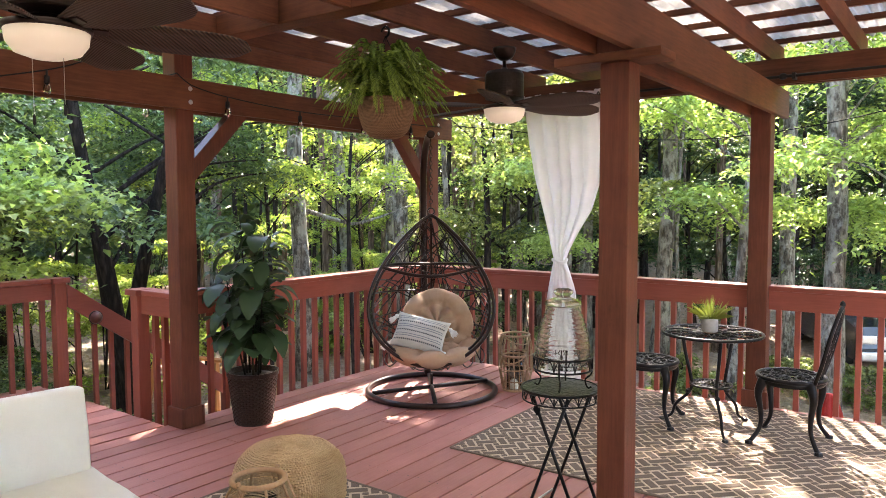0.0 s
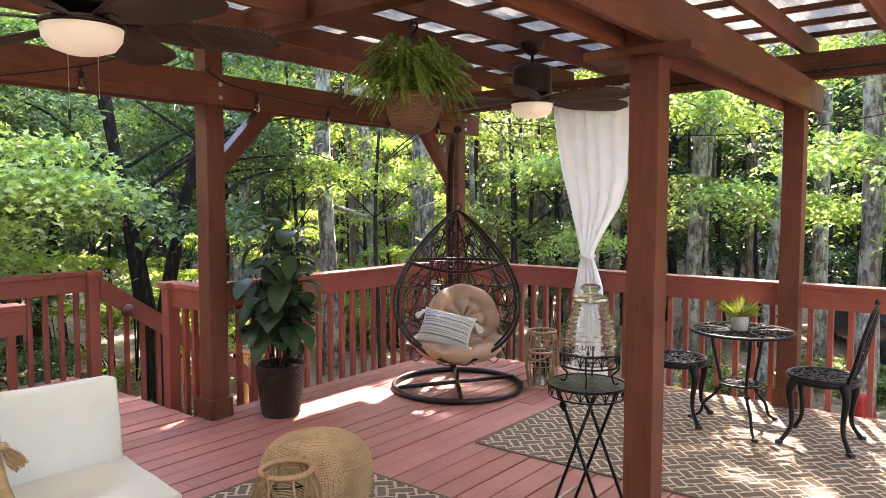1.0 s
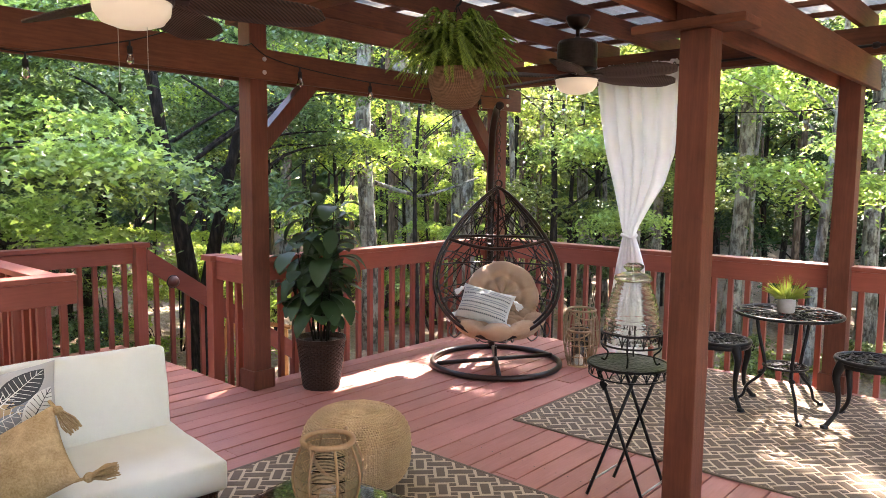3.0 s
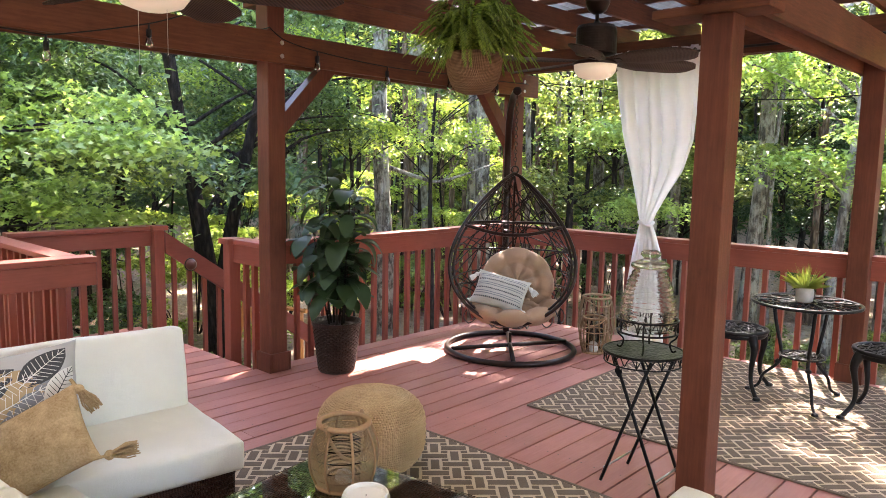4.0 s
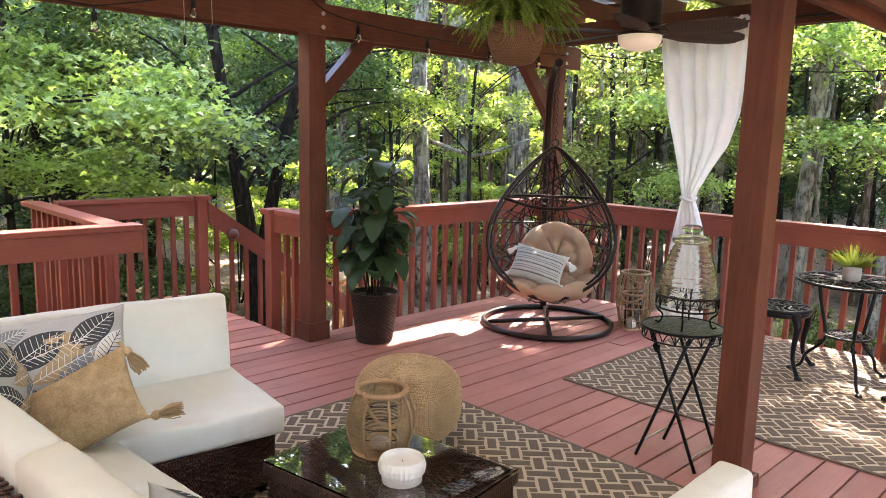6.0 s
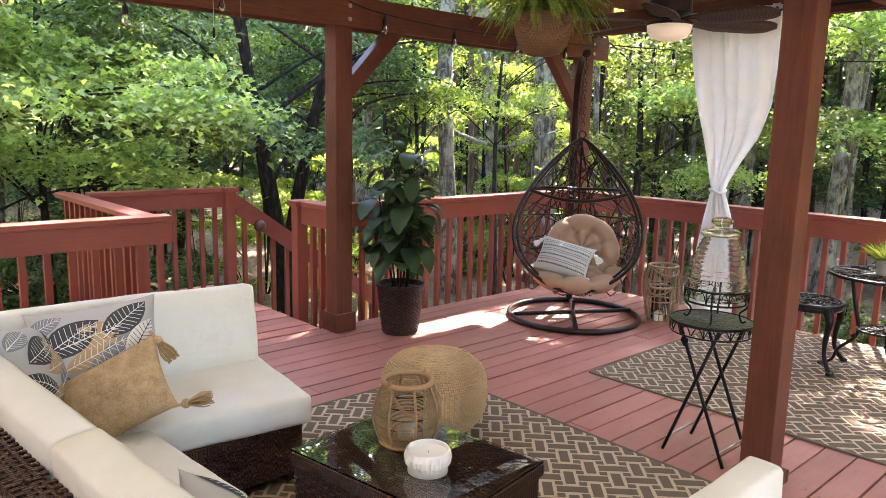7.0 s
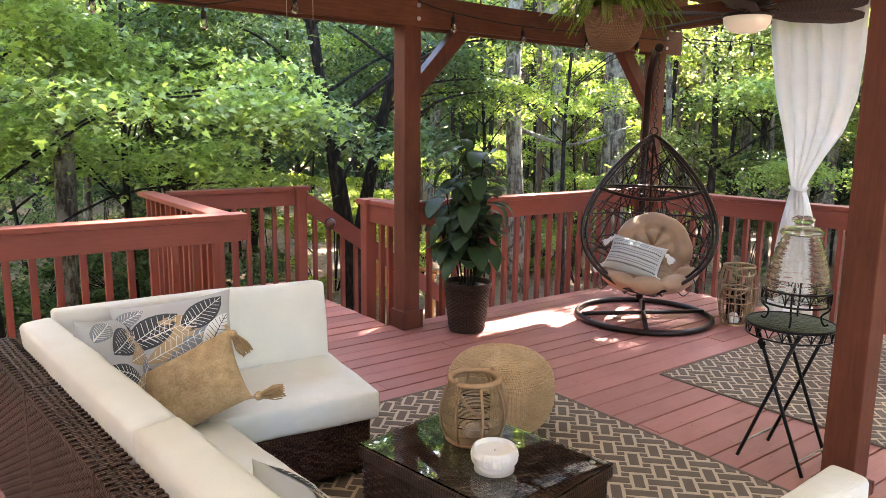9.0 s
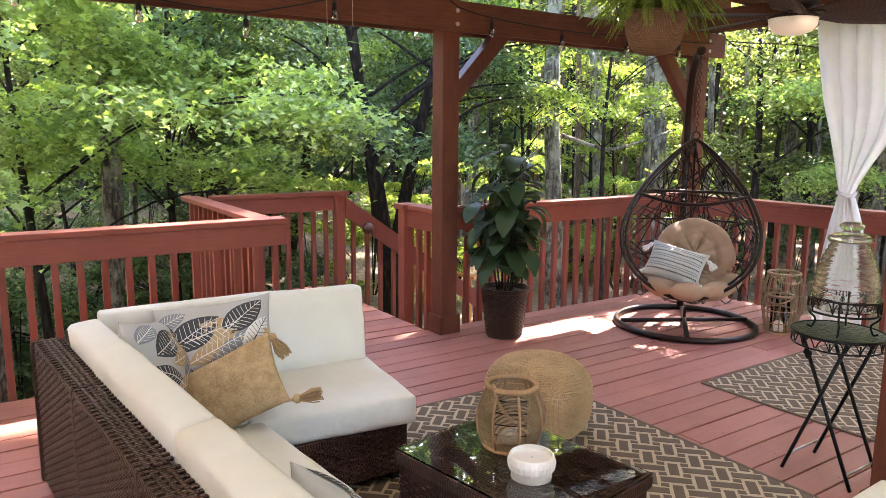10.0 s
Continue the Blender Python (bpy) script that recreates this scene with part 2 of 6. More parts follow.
def box(bm, x0, x1, y0, y1, z0, z1, bev=0.0, m=None):
    vs = [bm.verts.new((x, y, z)) for z in (z0, z1) for y in (y0, y1) for x in (x0, x1)]
    fs = [bm.faces.new([vs[i] for i in q]) for q in ((0, 2, 3, 1), (4, 5, 7, 6), (0, 1, 5, 4), (2, 6, 7, 3), (0, 4, 6, 2), (1, 3, 7, 5))]
    if bev:
        es = list({e for f in fs for e in f.edges})
        made = bmesh.ops.bevel(bm, geom=es, offset=bev, segments=2, affect="EDGES", profile=0.6)
        vs = list({v for f in made["faces"] for v in f.verts} | {v for v in vs if v.is_valid})
    if m:
        bmesh.ops.transform(bm, matrix=m, verts=[v for v in vs if v.is_valid])
    return bm


def cuboid(x0, x1, y0, y1, z0, z1, bev=0.004):
    return box(bmesh.new(), x0, x1, y0, y1, z0, z1, bev)


def tube(bm, pts, r, seg=8, closed=False, ends=True):
    """A round bar along points; r is one radius or one for each point."""
    pts = [Vector(p) for p in pts]
    n = len(pts)
    rs = [r] * n if isinstance(r, (int, float)) else r
    rings, up = [], None
    for i, p in enumerate(pts):
        a = pts[(i - 1) % n] if (i or closed) else p
        b = pts[(i + 1) % n] if (i < n - 1 or closed) else p
        t = (b - a)
        t = t.normalized() if t.length > 1e-9 else Vector((0, 0, 1))
        if up is None:
            up = t.orthogonal().normalized()
        up = (up - t * up.dot(t))
        up = up.normalized() if up.length > 1e-6 else t.orthogonal().normalized()
        side = t.cross(up)
        rings.append([bm.verts.new(p + (up * math.cos(k * math.tau / seg) + side * math.sin(k * math.tau / seg)) * rs[i]) for k in range(seg)])
    for i in range(n if closed else n - 1):
        A, B = rings[i], rings[(i + 1) % n]
        shift = 0
        if closed and i == n - 1:
            shift = min(range(seg), key=lambda s: (A[0].co - B[s].co).length)
        for k in range(seg):
            bm.faces.new((A[k], A[(k + 1) % seg], B[(k + 1 + shift) % seg], B[(k + shift) % seg]))
    if ends and not closed:
        bm.faces.new(list(reversed(rings[0])))
        bm.faces.new(rings[-1])
    return bm


def rod(pts, r, seg=8, closed=False):
    return tube(bmesh.new(), pts, r, seg, closed)


def spin(profile, seg=32, cap=True, wave=None):
    """A turned shape from (radius, height) pairs; wave(angle, i) scales the radius."""
    bm = bmesh.new()
    rings = []
    for i, (r, z) in enumerate(profile):
        ring = []
        for k in range(seg):
            a = k * math.tau / seg
            q = r * (wave(a, i) if wave else 1)
            ring.append(bm.verts.new((q * math.cos(a), q * math.sin(a), z)))
        rings.append(ring)
    for A, B in zip(rings, rings[1:]):
        for k in range(seg):
            bm.faces.new((A[k], A[(k + 1) % seg], B[(k + 1) % seg], B[k]))
    if cap:
        if profile[0][0] > 1e-4:
            bm.faces.new(list(reversed(rings[0])))
        if profile[-1][0] > 1e-4:
            bm.faces.new(rings[-1])
    return bm


def circle(r, z=0.0, n=32, c=(0, 0)):
    return [(c[0] + r * math.cos(k * math.tau / n), c[1] + r * math.sin(k * math.tau / n), z) for k in range(n)]


def curve_through(pts, n=8):
    """A smooth line through points."""
    pts = [Vector(p) for p in pts]
    out = []
    for i in range(len(pts) - 1):
        p0, p1, p2, p3 = pts[max(i - 1, 0)], pts[i], pts[i + 1], pts[min(i + 2, len(pts) - 1)]
        for k in range(n):
            t = k / n
            out.append(0.5 * ((2 * p1) + (p2 - p0) * t + (2 * p0 - 5 * p1 + 4 * p2 - p3) * t * t + (3 * p1 - p0 - 3 * p2 + p3) * t ** 3))
    out.append(pts[-1])
    return out


# ---- ground ----
GROUND_Z = -1.7


def ground_height(x, y):
    return GROUND_Z + 0.25 * noise.noise((x * 0.11, y * 0.11, 0)) + 0.06 * noise.noise((x * 0.7, y * 0.7, 3))


def build_ground():
    bm = bmesh.new()
    steps = [-400, -200, -120, -80, -60] + [-50 + i for i in range(0, 92)] + [44, 50, 60, 80, 120, 200, 400]
    grid = [[bm.verts.new((x, y, ground_height(x, y) if abs(x) < 60 and abs(y) < 60 else GROUND_Z)) for x in steps] for y in steps]
    for j in range(len(steps) - 1):
        for i in range(len(steps) - 1):
            bm.faces.new((grid[j][i], grid[j][i + 1], grid[j + 1][i + 1], grid[j + 1][i]))
    m, n, l, p = nodes_of("forest_floor")
    v = mapped(n, l, (1, 1, 1))
    a = noise_of(n, l, v, 0.35, 6)
    b = noise_of(n, l, v, 9, 8, 0.8)
    litter = ramp(n, l, b, [(0.25, (0.09, 0.058, 0.035)), (0.5, (0.25, 0.175, 0.112)), (0.75, (0.42, 0.31, 0.21))])
    moss = ramp(n, l, b, [(0.3, (0.035, 0.06, 0.016)), (0.7, (0.12, 0.16, 0.05))])
    l.new(mixed(n, l, ramp(n, l, a, [(0.60, (0, 0, 0)), (0.70, (1, 1, 1))]), litter, moss), p.inputs["Base Color"])
    p.inputs["Roughness"].default_value = 0.95
    bumped(n, l, p, b, 1.0, 0.06)
    tagged(part("ground", bm, m, None, "brown leaf litter and moss on the woodland ground", True), "", "ground", "", "structure")


build_ground()

# ---- deck ----
PITCH = 0.1445
WEST, NORTH, EAST, SOUTH = -4.46, 6.29, 3.4, -2.6
NOOK_W, NOOK_S, NOOK_N = -6.30, 2.05, 3.32


def build_deck():
    floor = thing("floor", "red-brown stained timber deck floor of long boards", "floor", "", "structure")
    part("rim_joist", cuboid(WEST, EAST, NORTH - 0.04, NORTH, -0.26, -0.04), RED_X, floor)
    part("rim_joist", cuboid(WEST, WEST + 0.04, NOOK_N, NORTH - 0.041, -0.26, -0.04), RED_Y, floor)
    part("rim_joist", cuboid(NOOK_W, WEST - 0.002, NOOK_N - 0.04, NOOK_N - 0.002, -0.26, -0.04), RED_X, floor)
    part("rim_joist", cuboid(NOOK_W, NOOK_W + 0.04, NOOK_S, NOOK_N - 0.042, -0.26, -0.04), RED_Y, floor)
    for x in (-4.2, -1.2, 1.8):
        for y in (0.2, 3.4, 6.1):
            part("footing_post", cuboid(x, x + 0.14, y, y + 0.14, GROUND_Z - 0.3, -0.27), RED_Z, floor)
    for x, y in ((-6.2, 2.15), (-6.2, 3.15)):
        part("footing_post", cuboid(x, x + 0.1, y, y + 0.1, GROUND_Z - 0.3, -0.27), RED_Z, floor)
    for y in (-1.5, 0.2, 1.9, 3.6, 5.3):
        part("joist", cuboid(WEST + 0.05, EAST - 0.05, y, y + 0.05, -0.24, -0.042), RED_X, floor)
    rng = random.Random(4)
    meshes = {}

    def board(x, y0, y1):
        n = round((y1 - y0) * 50)
        if n not in meshes:
            bm = cuboid(0.0045, PITCH - 0.0045, 0.001, n / 50 - 0.001, -0.038, 0, 0.003)
            me = bpy.data.meshes.new("deck_board")
            bm.to_mesh(me)
            bm.free()
            me.materials.append(DECK)
            meshes[n] = me
        share("deck_board", meshes[n], floor, (x, y0, rng.uniform(-0.002, 0.0015)), (rng.uniform(-0.0003, 0.0003), rng.uniform(-0.006, 0.006), 0))

    x, i = -2.693 - 12 * PITCH, 0
    while x > WEST + PITCH:
        x -= PITCH
    first = x
    while x < EAST - 0.02:
        cuts = [SOUTH, NORTH]
        j = [0.6, 2.6, 4.3, 1.4, 3.4, 5.1][i % 6]
        cuts = [SOUTH, j, NORTH] if i % 3 else [SOUTH, 0.2 + (i % 4) * 0.5, NORTH]
        for a, b in zip(cuts, cuts[1:]):
            board(x, a, b)
        x, i = x + PITCH, i + 1
    x = first - PITCH - 0.012
    while x > NOOK_W - 0.02:
        board(x, NOOK_S, NOOK_N)
        x -= PITCH
    # screw heads in pairs over the joists
    bm = bmesh.new()
    x = first
    while x < 0.6:
        for y in (0.22, 1.0, 1.9, 2.7, 3.6, 4.45, 5.3, 6.1):
            for o in (0.03, PITCH - 0.03):
                cx, cy, r = x + o + rng.uniform(-0.006, 0.006), y + rng.uniform(-0.012, 0.012), 0.0045
                bm.faces.new([bm.verts.new((cx + r * math.cos(k * math.tau / 6), cy + r * math.sin(k * math.tau / 6), 0.0035)) for k in range(6)])
        x += PITCH
    tagged(part("deck_screw", bm, BRONZE, floor), "", "", "", "stuff")
    return floor


FLOOR = build_deck()

# ---- railings ----
CAP_Z = 0.93


def railing(label, ax, a0, a1, line, inward, posts=(), skip_ends=(0.0, 0.0)):
    """A straight rail. ax: the axis it runs along; line: the deck's edge; inward: +1 or -1, the side on which the deck lies."""
    r = thing("railing", label, "railing", "deck railings", "structure")
    mat_l = RED_X if ax == "x" else RED_Y

    def slab(name, b0, b1, z0, z1, s0, s1, mat, bev=0.004):
        lo, hi = sorted((line + inward * s0, line + inward * s1))
        bm = cuboid(b0, b1, lo, hi, z0, z1, bev) if ax == "x" else cuboid(lo, hi, b0, b1, z0, z1, bev)
        return part(name, bm, mat, r)

    slab("cap", a0, a1, CAP_Z - 0.036, CAP_Z, 0.045, -0.10, mat_l, 0.006)
    slab("apron", a0 + 0.002, a1 - 0.002, CAP_Z - 0.178, CAP_Z - 0.038, 0.030, -0.005, mat_l)
    data = None
    n = max(1, round((a1 - a0) / 0.132))
    for k in range(n):
        c = a0 + (k + 0.5) * (a1 - a0) / n
        if any(abs(c - p) < 0.10 for p in posts):
            continue
        if data is None:
            bm = cuboid(-0.019, 0.019, -0.019, 0.019, -0.24, CAP_Z - 0.04, 0.003)
            data = bpy.data.meshes.new("baluster")
            bm.to_mesh(data)
            bm.free()
            data.materials.append(RED_Z)
        off = line - inward * 0.028
        share("baluster", data, r, (c, off, 0) if ax == "x" else (off, c, 0), (0, 0, random.uniform(-0.03, 0.03)))
    return r


railing("red stained wooden railing with square balusters along the woods", "x", WEST - 0.10, EAST, NORTH, -1, (-1.18, -4.32))
railing("red stained wooden railing with square balusters beside the egg chair", "y", 3.56, NORTH - 0.06, WEST, 1, (6.26,))
railing("red stained wooden railing with square balusters behind the sofa", "y", SOUTH, 2.24, WEST, 1)
railing("short red stained railing that joins the stair landing", "x", NOOK_W - 0.04, WEST - 0.105, NOOK_S + 0.08, 1)
railing("red stained railing on the far side of the stair landing", "y", NOOK_S + 0.20, 3.40, NOOK_W + 0.10, 1)
railing("stub of red stained railing between stairs and post", "x", -4.88, -4.405, 3.42, -1, (-4.84,))
railing("red stained wooden railing at the open end of the deck", "y", SOUTH, NORTH - 0.06, EAST, -1)


def newel(x, y, label):
    t = thing("newel_post", label, "post", "newel posts", "structure", (x, y, 0))
    part("shaft", cuboid(-0.046, 0.046, -0.046, 0.046, -0.26, CAP_Z - 0.04, 0.004), RED_Z, t)
    part("cap", cuboid(-0.072, 0.072, -0.072, 0.072, CAP_Z - 0.04, CAP_Z + 0.004, 0.006), RED_Y, t)


newel(-6.18, 3.455, "red square newel post with a flat cap at the head of the stairs")
newel(-4.835, 3.405, "red square newel post with a flat cap at the head of the stairs")


def stairs():
    s = thing("stairs", "red stained wooden stairs down to the yard", "stairs", "", "structure")
    n = 9
    for k in range(n):
        z = -(k + 1) * 0.178
        y = NOOK_N + k * 0.27
        for h in (0, 0.14):
            part("tread", cuboid(-6.12, -4.86, y + h, y + h + 0.135, z - 0.036, z, 0.004), RED_X, s)
        part("riser", cuboid(-6.10, -4.88, y - 0.012, y - 0.001, z + 0.002, z + 0.14, 0.002), RED_X, s)
    slope = 0.178 / 0.27
    for x, lab in ((-6.18, "far"), (-4.82, "near")):
        bm = bmesh.new()
        run = 2.35
        z0 = -0.1
        prof = [(3.36, z0), (3.36 + run, z0 - run * slope), (3.36 + run, z0 - run * slope - 0.26), (3.36, z0 - 0.26)]
        A = [bm.verts.new((x - 0.019, y, z)) for y, z in prof]
        B = [bm.verts.new((x + 0.019, y, z)) for y, z in prof]
        bm.faces.new(A)
        bm.faces.new(list(reversed(B)))
        for i in range(4):
            bm.faces.new((A[i], A[(i + 1) % 4], B[(i + 1) % 4], B[i]))
        part("stringer", bm, RED_Y, s)
    # sloping hand rail board with its balusters on the far side
    x = -6.13
    bm = bmesh.new()
    y0, y1, top = 3.502, 5.55, 0.875
    rs = 0.70
    prof = [(y0, top), (y1, top - (y1 - y0) * rs), (y1, top - 0.19 - (y1 - y0) * rs), (y0, top - 0.19)]
    A = [bm.verts.new((x - 0.019, y, z)) for y, z in prof]
    B = [bm.verts.new((x + 0.019, y, z)) for y, z in prof]
    bm.faces.new(A)
    bm.faces.new(list(reversed(B)))
    for i in range(4):
        bm.faces.new((A[i], A[(i + 1) % 4], B[(i + 1) % 4], B[i]))
    part("sloping_rail", bm, RED_Y, s)
    for k in range(13):
        y = 3.60 + k * 0.15
        zt = top - 0.05 - (y - y0) * rs
        part("baluster", cuboid(x - 0.058, x - 0.021, y - 0.019, y + 0.019, zt - 1.0, zt, 0.003), RED_Z, s)
    knob = thing("rail_light", "round dark metal knob light on the stair rail", "light", "", "", (x + 0.02, 3.84, 0.60))
    part("dome", spin([(0.055, 0.0), (0.055, 0.012), (0.046, 0.034), (0.026, 0.05), (0.0, 0.055)], 20), speckled("brown_knob_lacquer", (0.07, 0.026, 0.02), (0.13, 0.05, 0.038), 30, 0.35, 0, 0.1, 0.002, 5, 0.4), knob, "", True)
    part("base_ring", spin([(0.062, -0.001), (0.062, 0.008), (0.056, 0.012)], 20), BRONZE, knob)
    knob.matrix_basis = pose(x + 0.019, 3.735, 0.561, 0, 90, 0)


stairs()

# ---- pergola ----
PERGOLA = thing("pergola", "stained cedar pergola with posts, double beams and rafters", "pergola", "", "structure")


def post(cx, cy, z1, mat=None, collar=True, skirt=0.14, half=0.07):
    part("post", cuboid(cx - half, cx + half, cy - half, cy + half, 0, z1, 0.006), mat or POST, PERGOLA)
    if collar:
        for a, b, c, d in ((-0.09, 0.09, -0.09, -0.071), (-0.09, 0.09, 0.071, 0.09), (-0.09, -0.071, -0.07, 0.07), (0.071, 0.09, -0.07, 0.07)):
            part("base_trim", cuboid(cx + a, cx + b, cy + c, cy + d, 0.001, skirt, 0.004), POST, PERGOLA)


PL, PC, PF, PR = (-4.318, 3.43), (-4.318, 6.25), (-1.18, 3.535), (-1.175, 6.255)
BEAM_Z0, BEAM_Z1 = 2.20, 2.41
post(*PL, 2.60)
post(*PC, 2.41)
post(PF[0] + 0.017, PF[1], 2.16, None, True, 0.06, 0.066)
post(*PR, 2.41)
for p in ((-4.318, 0.4), (1.9, 3.535), (1.9, 6.255), (1.9, 0.4)):
    post(*p, 2.41)

for cx, ends in ((-4.318, (-2.5, 6.50)), (-1.178, (-2.5, 6.62)), (1.9, (-2.5, 6.62))):
    for s in (-1, 1):
        x0, x1 = sorted((cx + s * 0.0715, cx + s * 0.1095))
        part("beam", cuboid(x0, x1, *ends, BEAM_Z0, BEAM_Z1, 0.005), BEAM_Y, PERGOLA)
# upper cross beams
for y in (-2.3, 0.3, 6.20):
    part("cross_beam", cuboid(-4.50, EAST + 0.2, y, y + 0.04, 2.412, 2.598, 0.005), BEAM_X, PERGOLA)
for y in (6.27,):
    part("cross_beam", cuboid(-4.50, EAST + 0.2, y, y + 0.04, 2.412, 2.598, 0.005), BEAM_X, PERGOLA)
part("header_beam", cuboid(-4.55, EAST + 0.2, 3.36, 3.50, 2.602, 2.745, 0.006), BEAM_X, PERGOLA)
# bearing block on the front post
part("corbel", cuboid(-1.44, -0.95, 3.44, 3.63, 2.161, 2.199, 0.006), BEAM_X, PERGOLA)
part("blocking", cuboid(PF[0] - 0.068, PF[0] + 0.068, 3.47, 3.60, 2.202, 2.60, 0.005), POST, PERGOLA)

RAFTERS = (-4.28, -3.80, -3.21, -2.63, -2.05, -1.52, -1.13, -0.57, 0.0, 0.57, 1.14, 1.71, 2.3, 2.9, 3.4)
for x in RAFTERS:
    part("rafter", cuboid(x - 0.02, x + 0.02, 3.502, 6.62, 2.60, 2.745, 0.004), BEAM_Y, PERGOLA)
    part("rafter", cuboid(x - 0.02, x + 0.02, -2.55, 3.358, 2.60, 2.745, 0.004), BEAM_Y, PERGOLA)
y = 6.44
while y > -2.5:
    part("purlin", cuboid(-4.75, EAST + 0.25, y - 0.019, y + 0.019, 2.747, 2.785, 0.003), BEAM_X, PERGOLA)
    y -= 0.43


def brace(x, p, q, w=0.11):
    """A slanting brace in the plane of a beam, from p to q as (y, z)."""
    bm = bmesh.new()
    d = Vector((q[0] - p[0], q[1] - p[1])).normalized()
    nrm = Vector((-d.y, d.x)) * w / 2
    c = [(p[0] + nrm.x, p[1] + nrm.y), (p[0] - nrm.x, p[1] - nrm.y), (q[0] - nrm.x, q[1] - nrm.y), (q[0] + nrm.x, q[1] + nrm.y)]
    A = [bm.verts.new((x - 0.045, y, z)) for y, z in c]
    B = [bm.verts.new((x + 0.045, y, z)) for y, z in c]
    bm.faces.new(A)
    bm.faces.new(list(reversed(B)))
    for i in range(4):
        bm.faces.new((A[i], B[i], B[(i + 1) % 4], A[(i + 1) % 4]))
    bmesh.ops.recalc_face_normals(bm, faces=bm.faces)
    part("brace", bm, POST, PERGOLA)


brace(-4.318, (3.46, 1.74), (3.92, 2.22))
brace(-4.318, (6.22, 1.70), (5.76, 2.22))
for (px, py) in (PL, PC):
    for dz in (0.05, 0.14):
        bm = spin([(0.016, 0), (0.016, 0.004), (0.010, 0.009), (0, 0.010)], 12)
        b = part("bolt_head", bm, CHROME, PERGOLA)
        b.matrix_basis = pose(px + 0.11, py + 0.02, BEAM_Z0 + dz, 0, 90, 0)


def roof():
    bm = bmesh.new()
    per, amp = 0.076, 0.017
    x0, x1, y0, y1, z = -4.85, EAST + 0.3, -2.6, 6.75, 2.797
    nx = int((x1 - x0) / per * 6)
    rows = []
    for y in (y0, 2.0, y1):
        rows.append([bm.verts.new((x0 + (x1 - x0) * i / nx, y, z + amp * math.sin((x1 - x0) * i / nx / per * math.tau))) for i in range(nx + 1)])
    for A, B in zip(rows, rows[1:]):
        for i in range(nx):
            bm.faces.new((A[i], A[i + 1], B[i + 1], B[i]))
    tagged(part("corrugated_roof", bm, PANEL, None, "milky corrugated plastic roof sheets over the pergola", True), "", "roof", "", "structure")


roof()


def house():
    h = thing("house_wall", "pale lap siding on the house wall behind the deck", "wall", "", "structure")
    side = speckled("lap_siding", (0.50, 0.47, 0.41), (0.58, 0.55, 0.49), 12, 0.7)
    part("wall_core", cuboid(-9, 8, SOUTH - 0.30, SOUTH - 0.03, GROUND_Z - 0.3, 5.2, 0.01), side, h)
    data = None
    for k in range(44):
        z = -1.6 + k * 0.155
        if data is None:
            bm = cuboid(-9, 8, -0.029, -0.006, 0.0, 0.15, 0.002)
            data = bpy.data.meshes.new("siding_board")
            bm.to_mesh(data)
            bm.free()
            data.materials.append(side)
        share("siding_board", data, h, (0, SOUTH + 0.001, z), (radians(-3), 0, 0))


house()


# ---- woods ----
def spot(bearing, dist):
    """A place on the ground by its bearing from the deck's middle (degrees, from north towards west) and distance."""
    b = radians(bearing)
    x, y = 0.1 - dist * math.sin(b), 0.5 + dist * math.cos(b)
    return x, y, ground_height(x, y) - 0.05


KITE = np.array([(0, 0), (0.28, 0.42), (0, 1), (-0.28, 0.42)])
LOBED = np.array([(0, 0), (0.14, 0.16), (0.46, 0.08), (0.30, 0.30), (0.56, 0.52), (0.26, 0.52), (0.20, 0.72), (0, 1.0),
                  (-0.20, 0.72), (-0.26, 0.52), (-0.56, 0.52), (-0.30, 0.30), (-0.46, 0.08), (-0.14, 0.16)])


def leaf_cloud(name, centres, size, shape, rng, flat=0.68, droop=0.30):
    """One mesh of many single leaves, each at a centre with its own turn, size and fold."""
    n, k = len(centres), len(shape)
    ang = rng.uniform(0, math.tau, n)
    tip = np.stack([np.cos(ang), np.sin(ang), rng.normal(-droop, 0.35, n)], 1)
    tip /= np.linalg.norm(tip, axis=1)[:, None]
    up = np.stack([rng.normal(0, 1 - flat, n), rng.normal(0, 1 - flat, n), np.ones(n)], 1)
    side = np.cross(tip, up)
    side /= np.linalg.norm(side, axis=1)[:, None]
    nrm = np.cross(side, tip)
    s = size * rng.uniform(0.6, 1.25, n)
    u, v = shape[:, 0], shape[:, 1]
    P = centres[:, None, :] + s[:, None, None] * (side[:, None, :] * u[None, :, None] + tip[:, None, :] * v[None, :, None]
                                                 + nrm[:, None, :] * (0.35 * np.abs(u) - 0.12 * v * v)[None, :, None])
    me = bpy.data.meshes.new(name)
    me.from_pydata(P.reshape(-1, 3).tolist(), [], np.arange(n * k).reshape(n, k).tolist())
    return me


